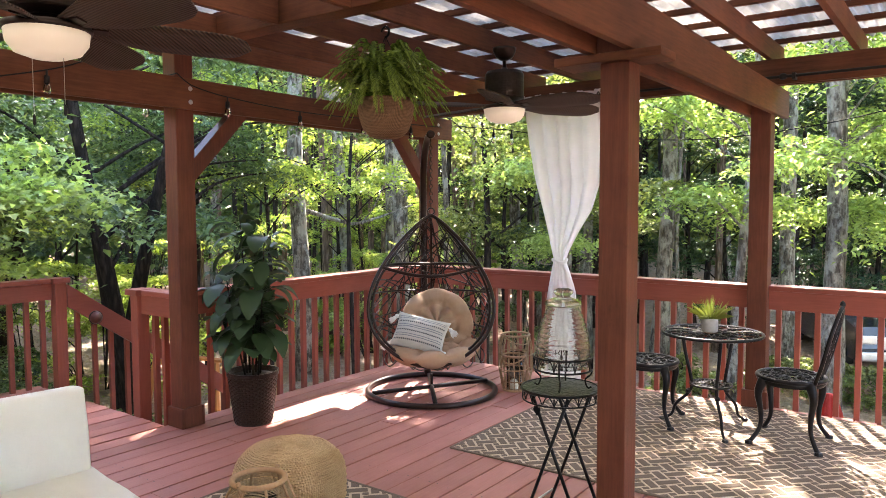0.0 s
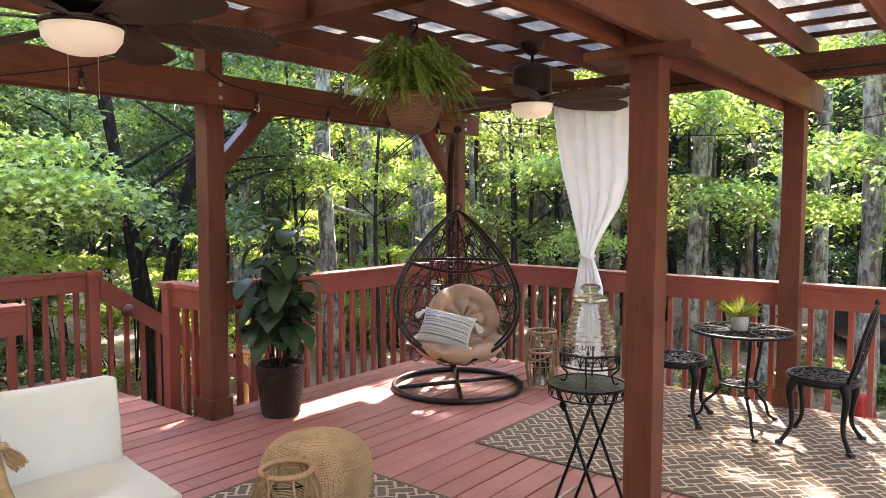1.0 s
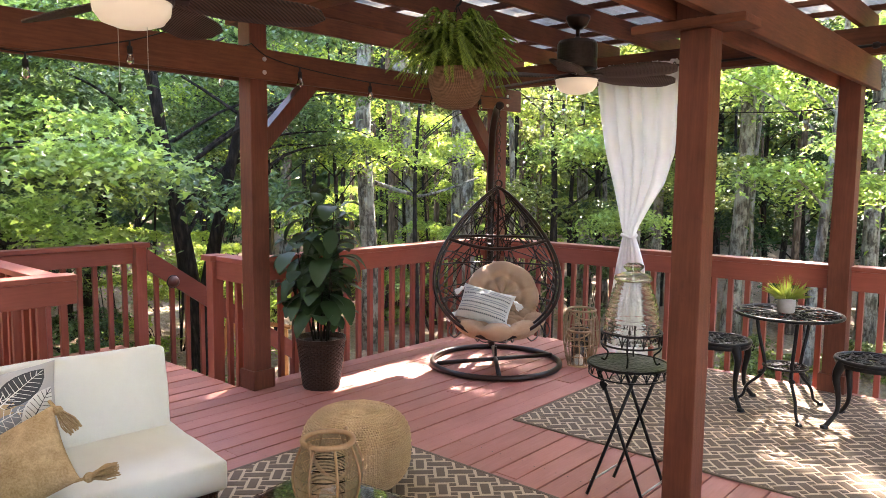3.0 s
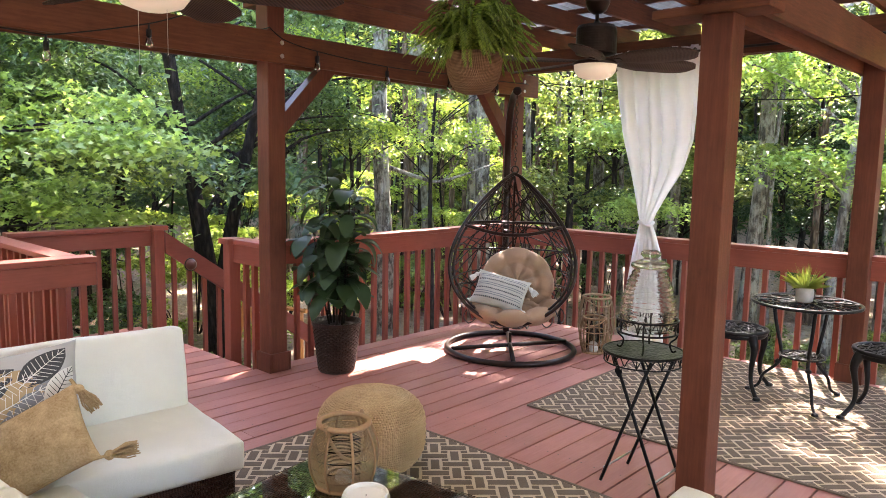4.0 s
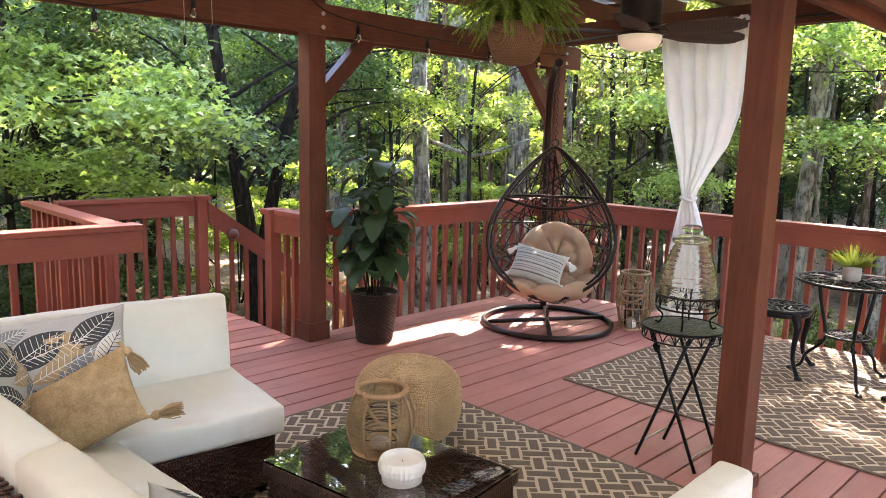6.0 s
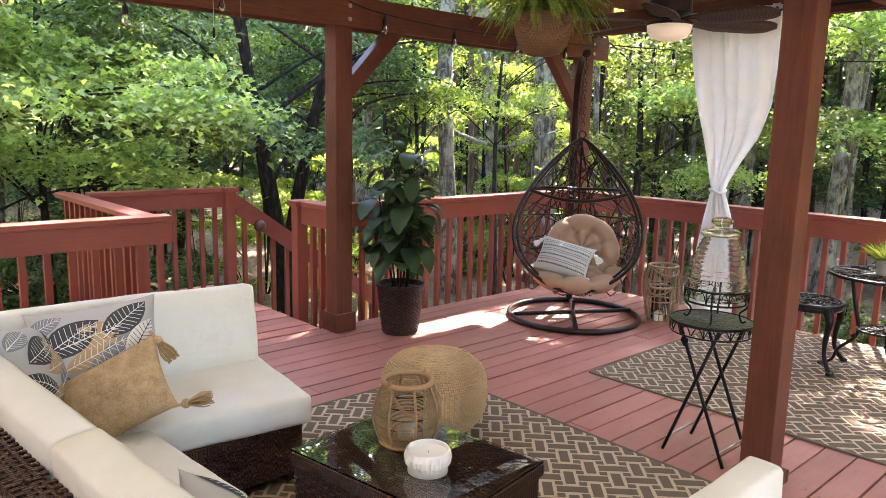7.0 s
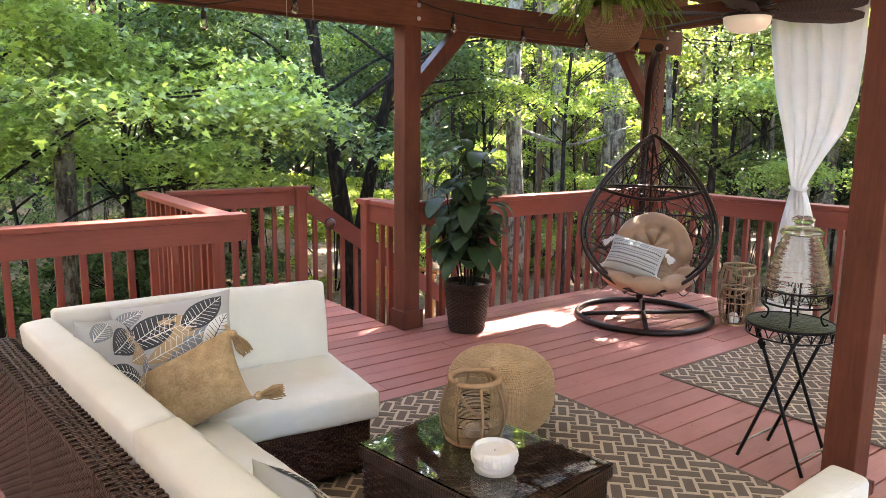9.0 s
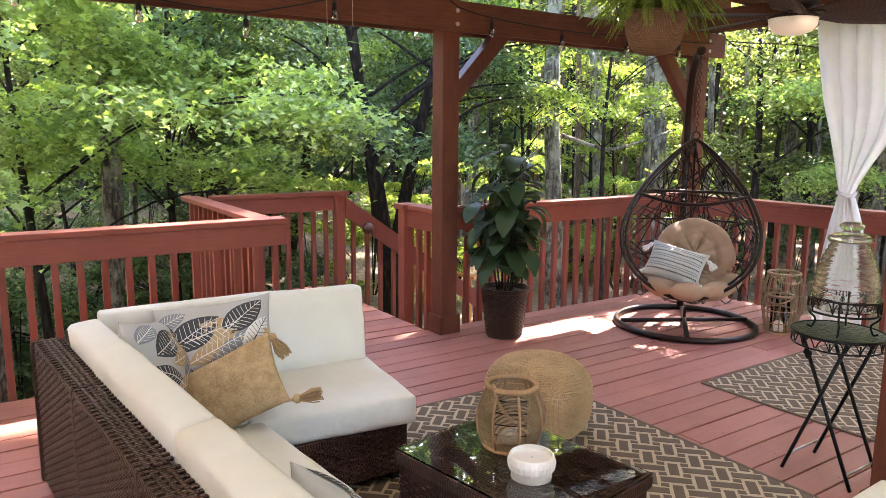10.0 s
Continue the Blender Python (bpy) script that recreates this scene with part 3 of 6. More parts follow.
def clump_points(rng, n_clumps, per, low, high, radius, spread, hollow=0.35, boughs=5):
    """Centres of leaves in flat drooping sprays, a few sprays to a bough, that fill an uneven crown between two heights."""
    out, tips = [], []
    mid, half = (low + high) / 2, (high - low) / 2
    while len(tips) < n_clumps:
        p = rng.uniform(-1, 1, 3)
        d = np.linalg.norm(p)
        if d > 1 or d < hollow * rng.uniform(0.3, 1):
            continue
        lump = 1 + 0.28 * math.sin(3 * math.atan2(p[1], p[0]) + p[2] * 4)
        c = np.array([p[0] * radius * lump, p[1] * radius * lump, mid + p[2] * half])
        away = np.array([p[0], p[1], 0.0]) / max(0.05, math.hypot(p[0], p[1]))
        for k in range(boughs):
            step = spread * (rng.uniform(-1.2, 1.3) if boughs > 1 else 0.0)
            q = c + away * step + np.array([-away[1], away[0], 0]) * rng.normal(0, 0.75) * spread * (boughs > 1)
            q[2] += -0.16 * step + rng.normal(0, 0.16) * spread
            tips.append(q)
            m = int(per * rng.uniform(0.5, 1.5))
            o = rng.normal(0, 1, (m, 3)) * np.array([spread * 0.72, spread * 0.72, spread * 0.13])
            o[:, 2] -= 0.22 * (o[:, 0] ** 2 + o[:, 1] ** 2) / spread
            out.append(q + o)
    return np.concatenate(out), tips


def make_tree(label, seed, height, r0, low, high, radius, n_clumps, per, leaf, spread, leaf_mat, bark, shape=KITE, stems=1, at=(0, 0, 0), turn=0, limbs=14, boughs=5):
    rng = np.random.default_rng(seed)
    t = thing("tree", label, "tree", "trees of the wood", "", at, turn)
    pts, tips = clump_points(rng, n_clumps, per, low, high, radius, spread, 0.35, boughs)
    bm = bmesh.new()
    for s in range(stems):
        lean = rng.normal(0, 0.035 if stems == 1 else 0.14, 2)
        wob = rng.uniform(0, 6, 2)
        line = []
        for i in range(15):
            z = height * i / 14
            line.append((lean[0] * z + 0.06 * math.sin(z * 0.8 + wob[0]) + (s * 0.28 if stems > 1 else 0), lean[1] * z + 0.06 * math.sin(z * 0.7 + wob[1]), z))
        rs = [r0 * (1.35 if i == 0 else 1.0) * (1 - 0.72 * i / 14) for i in range(15)]
        tube(bm, line, rs, 10)
        for c in tips[s::max(1, stems * len(tips) // limbs)][:limbs]:
            z = max(low * 0.6, min(height * 0.93, c[2] - 0.35 * math.hypot(c[0], c[1])))
            i = min(13, int(z / height * 14))
            a = Vector(line[i])
            b = Vector(c)
            q = a.lerp(b, 0.5) + Vector((0, 0, 0.12 * (b - a).length))
            tube(bm, curve_through([a, q, b], 4), [max(0.012, rs[i] * 0.42 * (1 - 0.85 * k / 8)) for k in range(9)], 6)
    part("trunk", bm, bark, t, "", True)
    me = leaf_cloud("crown", pts, leaf, shape, rng)
    me.materials.append(leaf_mat)
    crown = new("crown", me)
    crown.parent = t
    return t


def put_copy(tree, bearing, dist, turn, size=1.0, label=""):
    c = copy_thing(tree, pose(*spot(bearing, dist), 0, 0, turn) @ Matrix.Scale(size, 4))
    return tagged(c, label)


def woods():
    # tall straight trunks with their crowns above the roof line
    pine = make_tree("tall straight tree with lichened grey bark beyond the deck", 1, 21, 0.165, 13, 20, 3.4, 10, 80, 0.22, 0.55, LEAF_MID, BARK_GREY, at=spot(47.7, 13.5))
    pine2 = make_tree("tall straight tree with furrowed grey bark beyond the deck", 2, 22, 0.15, 13, 21, 3.2, 10, 80, 0.22, 0.55, LEAF_MID, BARK_GREY, at=spot(40.6, 15.5))
    for tr, b, d, turn, s in ((pine, 39.5, 14.4, 80, 1.0), (pine2, 7.5, 11.0, 30, 0.95), (pine, 19.3, 14.2, 200, 0.95), (pine2, 10.6, 16.0, 140, 1.05),
                              (pine, 81.6, 8.6, 250, 0.72), (pine2, 89.6, 7.4, 10, 0.6), (pine, 30.5, 20, 20, 1.0), (pine2, 54, 22, 70, 1.0), (pine2, 45, 26, 130, 1.0),
                              (pine, 25.0, 24, 160, 1.1), (pine2, 15, 23, 220, 1.1), (pine, 3.5, 17, 300, 1.0), (pine2, 71.8, 12.5, 200, 0.9)):
        put_copy(tr, b, d, turn, s)
    # added sun blocker: full crown out of view keeps the stair landing shaded
    make_tree("added tall tree whose crown shades the stair landing", 3, 19, 0.15, 9.5, 19, 2.9, 115, 95, 0.20, 0.5, LEAF_MID, BARK_GREY, at=spot(43.6, 16.6), boughs=1)
    # added sun blocker: compact crown in the curtain's sun path
    make_tree("added tall tree whose dense crown shades the curtain", 4, 16, 0.12, 11.0, 15.4, 1.0, 64, 90, 0.17, 0.36, LEAF_MID, BARK_GREY, at=spot(25.2, 15.6), boughs=1)
    # three more added crowns, placed to shade deck and rail near the egg chair
    for b, d, s in ((28.6, 18.0, 5), (34.9, 17.4, 6), (36.4, 14.9, 7)):
        make_tree("added slender tree whose small crown shades the deck edge", s, 15, 0.07, 11.8, 15.2, 1.1, 34, 70, 0.17, 0.33, LEAF_MID, BARK_GREY, at=spot(b, d), limbs=6, boughs=1)
    # added sparse crown, breaks the sun on the bistro rug into dapples
    make_tree("added tall tree whose airy crown dapples the bistro rug", 9, 17, 0.05, 11.5, 17, 2.5, 44, 50, 0.17, 0.40, LEAF_MID, BARK_GREY, at=spot(18.3, 15.6), boughs=1)
    # dark oak of several stems
    oak = make_tree("broad dark oak with several leaning black stems", 5, 5.6, 0.13, 2.3, 6.6, 2.7, 150, 140, 0.105, 0.40, LEAF_DEEP, BARK_DARK, stems=3, at=spot(61.2, 10.5), limbs=16)
    put_copy(oak, 70, 15.5, 130, 1.0)
    put_copy(oak, 72.5, 13.0, 250, 1.0)
    put_copy(oak, 75, 14.0, 40, 0.9)
    # light green maple whose low boughs reach towards the railing
    maple = make_tree("young maple with large light green lobed leaves", 8, 5.0, 0.06, 2.0, 5.9, 2.4, 110, 125, 0.082, 0.36, LEAF_LIGHT, BARK_DARK, LOBED, at=spot(86, 8.2))
    put_copy(maple, 77.0, 9.6, 100, 1.0)
    put_copy(maple, 98, 7.6, 190, 0.92)
    # middle growth
    kinds = [
        make_tree("leafy broadleaf tree of middle height in the wood", 11, 6.0, 0.09, 2.6, 7.0, 2.5, 60, 150, 0.11, 0.42, LEAF_MID, BARK_DARK, at=spot(33, 13)),
        make_tree("yellow-green sapling with sunlight put into its leaf colour", 12, 4.8, 0.05, 0.5, 5.4, 1.8, 48, 110, 0.09, 0.32, LEAF_YELLOW, BARK_DARK, at=spot(44, 17)),
        make_tree("leafy broadleaf tree of middle height in the wood", 13, 6.5, 0.10, 2.9, 7.3, 2.8, 70, 130, 0.115, 0.44, LEAF_LIGHT, BARK_GREY, at=spot(14, 12)),
        make_tree("tree with a high crown of sun-tinted light green leaves", 15, 8.0, 0.07, 4.6, 9.2, 2.4, 60, 90, 0.11, 0.40, LEAF_YELLOW, BARK_DARK, at=spot(52.5, 15.5)),
        make_tree("dark dense evergreen in the shade of the wood", 14, 9, 0.09, 0.3, 9.5, 1.9, 120, 110, 0.11, 0.34, NEEDLE, BARK_DARK, at=spot(4, 19)),
    ]
    rng = random.Random(21)
    plan = [(2, 26.5, 12.5, 0.80), (0, 22.5, 15, 1.0), (2, 7.5, 13, 0.95), (2, 1.0, 11, 0.9), (0, 36, 19, 1.0), (1, 42.2, 16.0, 0.8), (1, 47.0, 21, 0.8), (1, 44.5, 20, 0.6), (0, 31.5, 17, 0.9),
            (3, 46.0, 18.0, 0.95), (3, 43.8, 12.5, 0.75), (3, 50.0, 12.2, 0.72), (3, 55.5, 12.4, 0.74), (1, 50.0, 18, 0.65), (1, 39.0, 22, 0.8), (1, 33.5, 21, 0.7), (3, 34, 22, 0.9), (1, 63.5, 15.5, 0.8), (1, 66.5, 18, 0.95), (4, 29, 18, 1.0), (4, 12, 18.5, 0.9), (4, 17, 18, 0.8), (4, 8.5, 19, 0.8),
            (4, 21, 20, 0.9), (4, 14.5, 17, 0.7), (4, 5.5, 17.5, 0.7), (4, 24.5, 19, 0.8), (0, 74, 17, 1.1), (2, 80, 13, 0.9), (1, 84, 17, 1.0), (0, 91, 12, 1.0), (2, 96, 15, 1.0), (0, 103, 11, 1.0), (0, -4, 14, 1.0), (2, -9, 11, 1.0), (4, -2, 20, 1.0),
            (0, -20, 14, 1.1), (2, -40, 13, 1.0), (0, -65, 12, 1.1), (2, -90, 13, 1.0), (0, 120, 12, 1.0), (2, 138, 14, 1.0), (4, 60, 22, 1.0), (4, 26, 21, 0.8), (4, 77, 19, 0.9), (4, 86, 20, 0.9), (4, 70, 20, 0.9)]
    for k, b, d, s in plan:
        put_copy(kinds[k], b, d, rng.uniform(0, 360), s)
    far = [make_tree("tall leafy tree deep in the wood", 17, 12, 0.12, 1.0, 15, 3.2, 110, 55, 0.24, 0.55, LEAF_MID, BARK_DARK, at=spot(40, 30)),
           make_tree("tall dark tree deep in the wood", 18, 12, 0.12, 0.6, 15, 3.0, 110, 55, 0.24, 0.55, LEAF_MID, BARK_DARK, at=spot(24, 31)),
           make_tree("dark evergreen deep in the wood", 19, 12, 0.12, 0.3, 14, 2.6, 80, 55, 0.22, 0.5, NEEDLE, BARK_DARK, at=spot(10, 29))]
    for i in range(60):
        b = -60 + 190 * (i + 0.5) / 60 + rng.uniform(-2, 2)
        put_copy(far[(0, 1, 2, 0)[i % 4]], b, rng.uniform(25, 40), rng.uniform(0, 360), rng.uniform(0.9, 1.3))
    # slender bare poles between them
    stick = make_tree("slender bare-stemmed pine in the wood", 23, 15, 0.075, 11, 15, 1.2, 10, 60, 0.16, 0.35, NEEDLE, BARK_BROWN, at=spot(49, 19), limbs=6)
    stick2 = make_tree("slender dark-stemmed pine in the wood", 24, 15, 0.06, 10, 15, 1.2, 10, 60, 0.16, 0.35, NEEDLE, BARK_DARK, at=spot(45, 18), limbs=6)
    for i in range(46):
        put_copy((stick, stick2)[i % 2], rng.uniform(34, 58) if i < 30 else rng.uniform(0, 34), rng.uniform(16, 27), rng.uniform(0, 360), rng.uniform(0.8, 1.2))
    # far wood beyond, one mass of leaves
    g = np.random.default_rng(6)
    n = 170000
    bear, dist = np.radians(g.uniform(-75, 140, n)), g.uniform(40, 60, n)
    h = GROUND_Z + 25 * g.beta(1.0, 1.3, n)
    pts = np.stack([-dist * np.sin(bear), dist * np.cos(bear), h], 1)
    pts[:, :2] += 1.5 * np.sin(pts[:, [1, 0]] * 0.9)
    me = leaf_cloud("far_wood", pts, 0.95, KITE, g, -1.2)
    me.materials.append(LEAF_DEEP)
    tagged(new("far_wood", me), "distant mass of green woodland foliage", "woods", "", "stuff")
    # low shrubs and saplings near the deck
    shrub_label = "low green shrub growing on the woodland ground"
    for k, (b, d, rad, hh, mat, seed) in enumerate(((18, 12.5, 0.8, 0.6, LEAF_MID, 31), (11.0, 13.0, 0.8, 0.6, LEAF_MID, 32), (8.0, 13.2, 0.8, 0.65, LEAF_MID, 33), (4.5, 13.0, 0.8, 0.6, LEAF_MID, 34),
                                                  (66, 9.4, 1.0, 1.5, LEAF_DEEP, 35), (72, 9.6, 1.2, 1.7, LEAF_DEEP, 36), (80, 9.5, 1.1, 1.6, LEAF_DEEP, 37), (88, 9.0, 1.2, 1.6, LEAF_DEEP, 38),
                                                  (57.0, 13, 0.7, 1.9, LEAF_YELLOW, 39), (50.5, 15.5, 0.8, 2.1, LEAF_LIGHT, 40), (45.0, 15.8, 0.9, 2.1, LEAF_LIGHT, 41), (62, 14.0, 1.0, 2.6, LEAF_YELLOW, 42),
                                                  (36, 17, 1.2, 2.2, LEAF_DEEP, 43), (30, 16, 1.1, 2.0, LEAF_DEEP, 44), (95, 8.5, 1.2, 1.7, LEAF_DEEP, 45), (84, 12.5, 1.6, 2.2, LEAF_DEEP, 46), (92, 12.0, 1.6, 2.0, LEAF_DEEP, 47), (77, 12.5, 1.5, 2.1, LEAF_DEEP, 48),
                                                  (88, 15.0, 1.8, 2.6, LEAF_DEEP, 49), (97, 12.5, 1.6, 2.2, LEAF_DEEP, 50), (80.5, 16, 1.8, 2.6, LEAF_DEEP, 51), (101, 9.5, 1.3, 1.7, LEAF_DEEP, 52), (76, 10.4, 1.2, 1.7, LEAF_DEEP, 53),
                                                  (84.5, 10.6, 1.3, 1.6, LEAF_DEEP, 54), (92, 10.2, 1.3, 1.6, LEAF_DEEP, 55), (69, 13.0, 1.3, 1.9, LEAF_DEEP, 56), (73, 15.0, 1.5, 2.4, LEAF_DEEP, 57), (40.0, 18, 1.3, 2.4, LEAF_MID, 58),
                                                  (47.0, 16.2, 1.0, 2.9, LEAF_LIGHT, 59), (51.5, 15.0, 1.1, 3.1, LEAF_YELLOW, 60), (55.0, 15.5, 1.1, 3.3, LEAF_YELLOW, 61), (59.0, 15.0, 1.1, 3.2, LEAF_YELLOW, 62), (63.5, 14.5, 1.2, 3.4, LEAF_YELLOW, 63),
                                                  (67.0, 15.0, 1.2, 3.2, LEAF_YELLOW, 64), (42.5, 15.2, 0.9, 3.0, LEAF_LIGHT, 65), (37.5, 16.0, 1.0, 2.7, LEAF_LIGHT, 66),
                                                  (71, 19, 1.9, 2.6, LEAF_DEEP, 67), (75, 20, 2.0, 2.8, LEAF_MID, 68), (79, 19, 2.0, 2.6, LEAF_DEEP, 69), (83, 20, 2.0, 2.8, LEAF_DEEP, 70), (87, 19, 2.0, 2.6, LEAF_MID, 71), (91, 19, 2.0, 2.8, LEAF_DEEP, 72), (95, 18, 2.0, 2.6, LEAF_DEEP, 73), (99, 18, 2.0, 2.8, LEAF_DEEP, 74))):
        g = np.random.default_rng(seed)
        t = thing("shrub", shrub_label, "shrub", "shrubs", "", spot(b, d))
        pts, tips = clump_points(g, 45, 85, 0.05, hh, rad, 0.18 + 0.16 * max(0, rad - 1.2), 0.1)
        bm = bmesh.new()
        for c in tips[:10]:
            tube(bm, [(0, 0, -0.05), (c[0] * 0.4, c[1] * 0.4, c[2] * 0.6), tuple(c)], [0.012, 0.009, 0.005], 5)
        part("stem", bm, BARK_DARK, t)
        me = leaf_cloud("foliage", pts, 0.085, KITE, g)
        me.materials.append(mat)
        ob = new("foliage", me)
        ob.parent = t
    # a dead bough that hangs between the trunks
    bough = thing("fallen_branch", "bare grey dead branch caught between tree trunks", "branch", "", "", (0, 0, 0))
    a, b = Vector(spot(47.2, 13.2)), Vector(spot(38.8, 13.6))
    a.z, b.z = 1.45, 1.55
    mid = a.lerp(b, 0.5) + Vector((0, 0, -0.28))
    part("limb", rod(curve_through([a, a.lerp(mid, 0.6) + Vector((0, 0, -0.05)), mid, b], 6), [0.045 - 0.0015 * k for k in range(19)], 7), BARK_GREY, bough, "", True)
    part("twig", rod(curve_through([mid, mid + Vector((0.2, 0.1, 0.25)), mid + Vector((0.3, 0.3, 0.7))], 5), 0.012, 6), BARK_GREY, bough)
    # dry leaves and stones on the ground
    g = np.random.default_rng(9)
    n = 16000
    bear, dist = np.radians(g.uniform(-10, 100, n)), 6.5 + 16 * g.uniform(0, 1, n) ** 1.3
    xs, ys = 0.1 - dist * np.sin(bear), 0.5 + dist * np.cos(bear)
    zs = np.array([ground_height(x, y) + 0.03 for x, y in zip(xs, ys)])
    keep = ~((xs > -6.4) & (ys < 6.4))
    me = leaf_cloud("leaf_litter", np.stack([xs, ys, zs], 1)[keep], 0.10, KITE, g, 0.8, 0.0)
    me.materials.append(speckled("dry_leaf", (0.16, 0.10, 0.055), (0.42, 0.30, 0.18), 3, 0.9))
    tagged(new("leaf_litter", me), "scattered dry brown leaves on the ground", "leaves", "", "stuff")


woods()


# ---- soft furnishings ----
def cushion_mesh(w, d, h, r=0.022, puff=0.012, cuts=9, seed=0):
    """A boxed cushion: rounded edges, slightly swollen faces, shallow creases. Centred in plan, bottom at 0."""
    bm = bmesh.new()
    bmesh.ops.create_cube(bm, size=2)
    bmesh.ops.subdivide_edges(bm, edges=bm.edges, cuts=cuts, use_grid_fill=True)
    half = Vector((w / 2, d / 2, h / 2))
    for v in bm.verts:
        u = v.co.copy()
        p = Vector((u.x * half.x, u.y * half.y, u.z * half.z))
        # crowd the outer rows towards the edge
        for k in range(3):
            a = abs(u[k])
            if 0.99 > a > 0.7:
                p[k] = math.copysign(half[k] - r * (1 - a) / 0.3 * 1.2, p[k])
        inner = Vector([max(-(half[k] - r), min(half[k] - r, p[k])) for k in range(3)])
        q = p - inner
        if q.length > r * 0.3:
            p = inner + q.normalized() * min(q.length, r)
        bulge = Vector((math.copysign(1, u.x) * (abs(u.x) > 0.99) * (1 - u.y ** 2) * (1 - u.z ** 2),
                        math.copysign(1, u.y) * (abs(u.y) > 0.99) * (1 - u.x ** 2) * (1 - u.z ** 2),
                        math.copysign(1, u.z) * (abs(u.z) > 0.99) * (1 - u.x ** 2) * (1 - u.y ** 2)))
        p += bulge * puff
        p += Vector((0, 0, 1)) * 0.006 * noise.noise((p.x * 5 + seed, p.y * 5, p.z * 5))
        p += Vector((1, 1, 0)) * 0.004 * noise.noise((p.x * 7, p.y * 7 + seed, p.z * 9))
        v.co = p + Vector((0, 0, h / 2))
    return bm


def pillow_point(u, v, w, h, t):
    """A point on the front of a throw pillow (u, v in -1..1), which lies in the x-z plane and swells towards -y."""
    pinch = 1 - 0.085 * (1 - u * u) * abs(v) ** 3
    pv = 1 - 0.085 * (1 - v * v) * abs(u) ** 3
    th = t * 0.58 * max(0.0, (1 - abs(u) ** 2.6)) ** 0.6 * max(0.0, (1 - abs(v) ** 2.6)) ** 0.6
    wr = 0.016 * noise.noise((u * 2.3, v * 2.3, w * 10))
    return Vector((u * w / 2 * pv, -th + wr * (1 - u * u) * (1 - v * v), v * h / 2 * pinch))


def pillow_mesh(w, h, t, n=18):
    bm = bmesh.new()
    us = [math.sin((-1 + 2 * i / n) * math.pi / 2) for i in range(n + 1)]
    F = [[bm.verts.new(pillow_point(u, v, w, h, t)) for u in us] for v in us]
    B = [[F[j][i] if i in (0, n) or j in (0, n) else bm.verts.new(Vector((1, -1, 1)) * pillow_point(us[i], us[j], w, h, t)) for i in range(n + 1)] for j in range(n + 1)]
    for j in range(n):
        for i in range(n):
            bm.faces.new((F[j][i], F[j][i + 1], F[j + 1][i + 1], F[j + 1][i]))
            bm.faces.new((B[j][i], B[j + 1][i], B[j + 1][i + 1], B[j][i + 1]))
    bmesh.ops.recalc_face_normals(bm, faces=bm.faces)
    return bm


def on_pillow(bm, outline, w, h, t, lift=0.0022):
    """A printed patch that follows the pillow's front: outline of (u, v) points round a centre line."""
    c = (sum(p[0] for p in outline) / len(outline), sum(p[1] for p in outline) / len(outline))
    rings = []
    for s in (1.0, 0.66, 0.33):
        ring = []
        for u, v in outline:
            q = pillow_point(max(-0.96, min(0.96, c[0] + (u - c[0]) * s)), max(-0.96, min(0.96, c[1] + (v - c[1]) * s)), w, h, t)
            ring.append(bm.verts.new(q + Vector((0, -lift, 0))))
        rings.append(ring)
    m = bm.verts.new(pillow_point(*c, w, h, t) + Vector((0, -lift, 0)))
    n = len(outline)
    for A, B in zip(rings, rings[1:]):
        for k in range(n):
            bm.faces.new((A[k], A[(k + 1) % n], B[(k + 1) % n], B[k]))
    for k in range(n):
        bm.faces.new((rings[-1][k], rings[-1][(k + 1) % n], m))


def leaf_outline(c, ang, ln, wd, n=8):
    out = []
    for s in (1, -1):
        for k in range(n):
            t = k / n if s == 1 else 1 - k / n
            y = (t - 0.5) * ln
            x = s * wd / 2 * math.sin(math.pi * min(1, t * 0.98 + 0.01)) ** 0.8
            out.append((c[0] + x * math.cos(ang) - y * math.sin(ang), c[1] + x * math.sin(ang) + y * math.cos(ang)))
    return out


PRINT_GREY = cloth("pale_grey_cotton", (0.50, 0.50, 0.495), 0, 0.9, 0.3)
INK = cloth("charcoal_print", (0.055, 0.06, 0.07))
SLATE = cloth("slate_print", (0.24, 0.26, 0.29))
OCHRE = cloth("ochre_print", (0.47, 0.34, 0.19))
CHALK = cloth("white_print", (0.80, 0.79, 0.76))


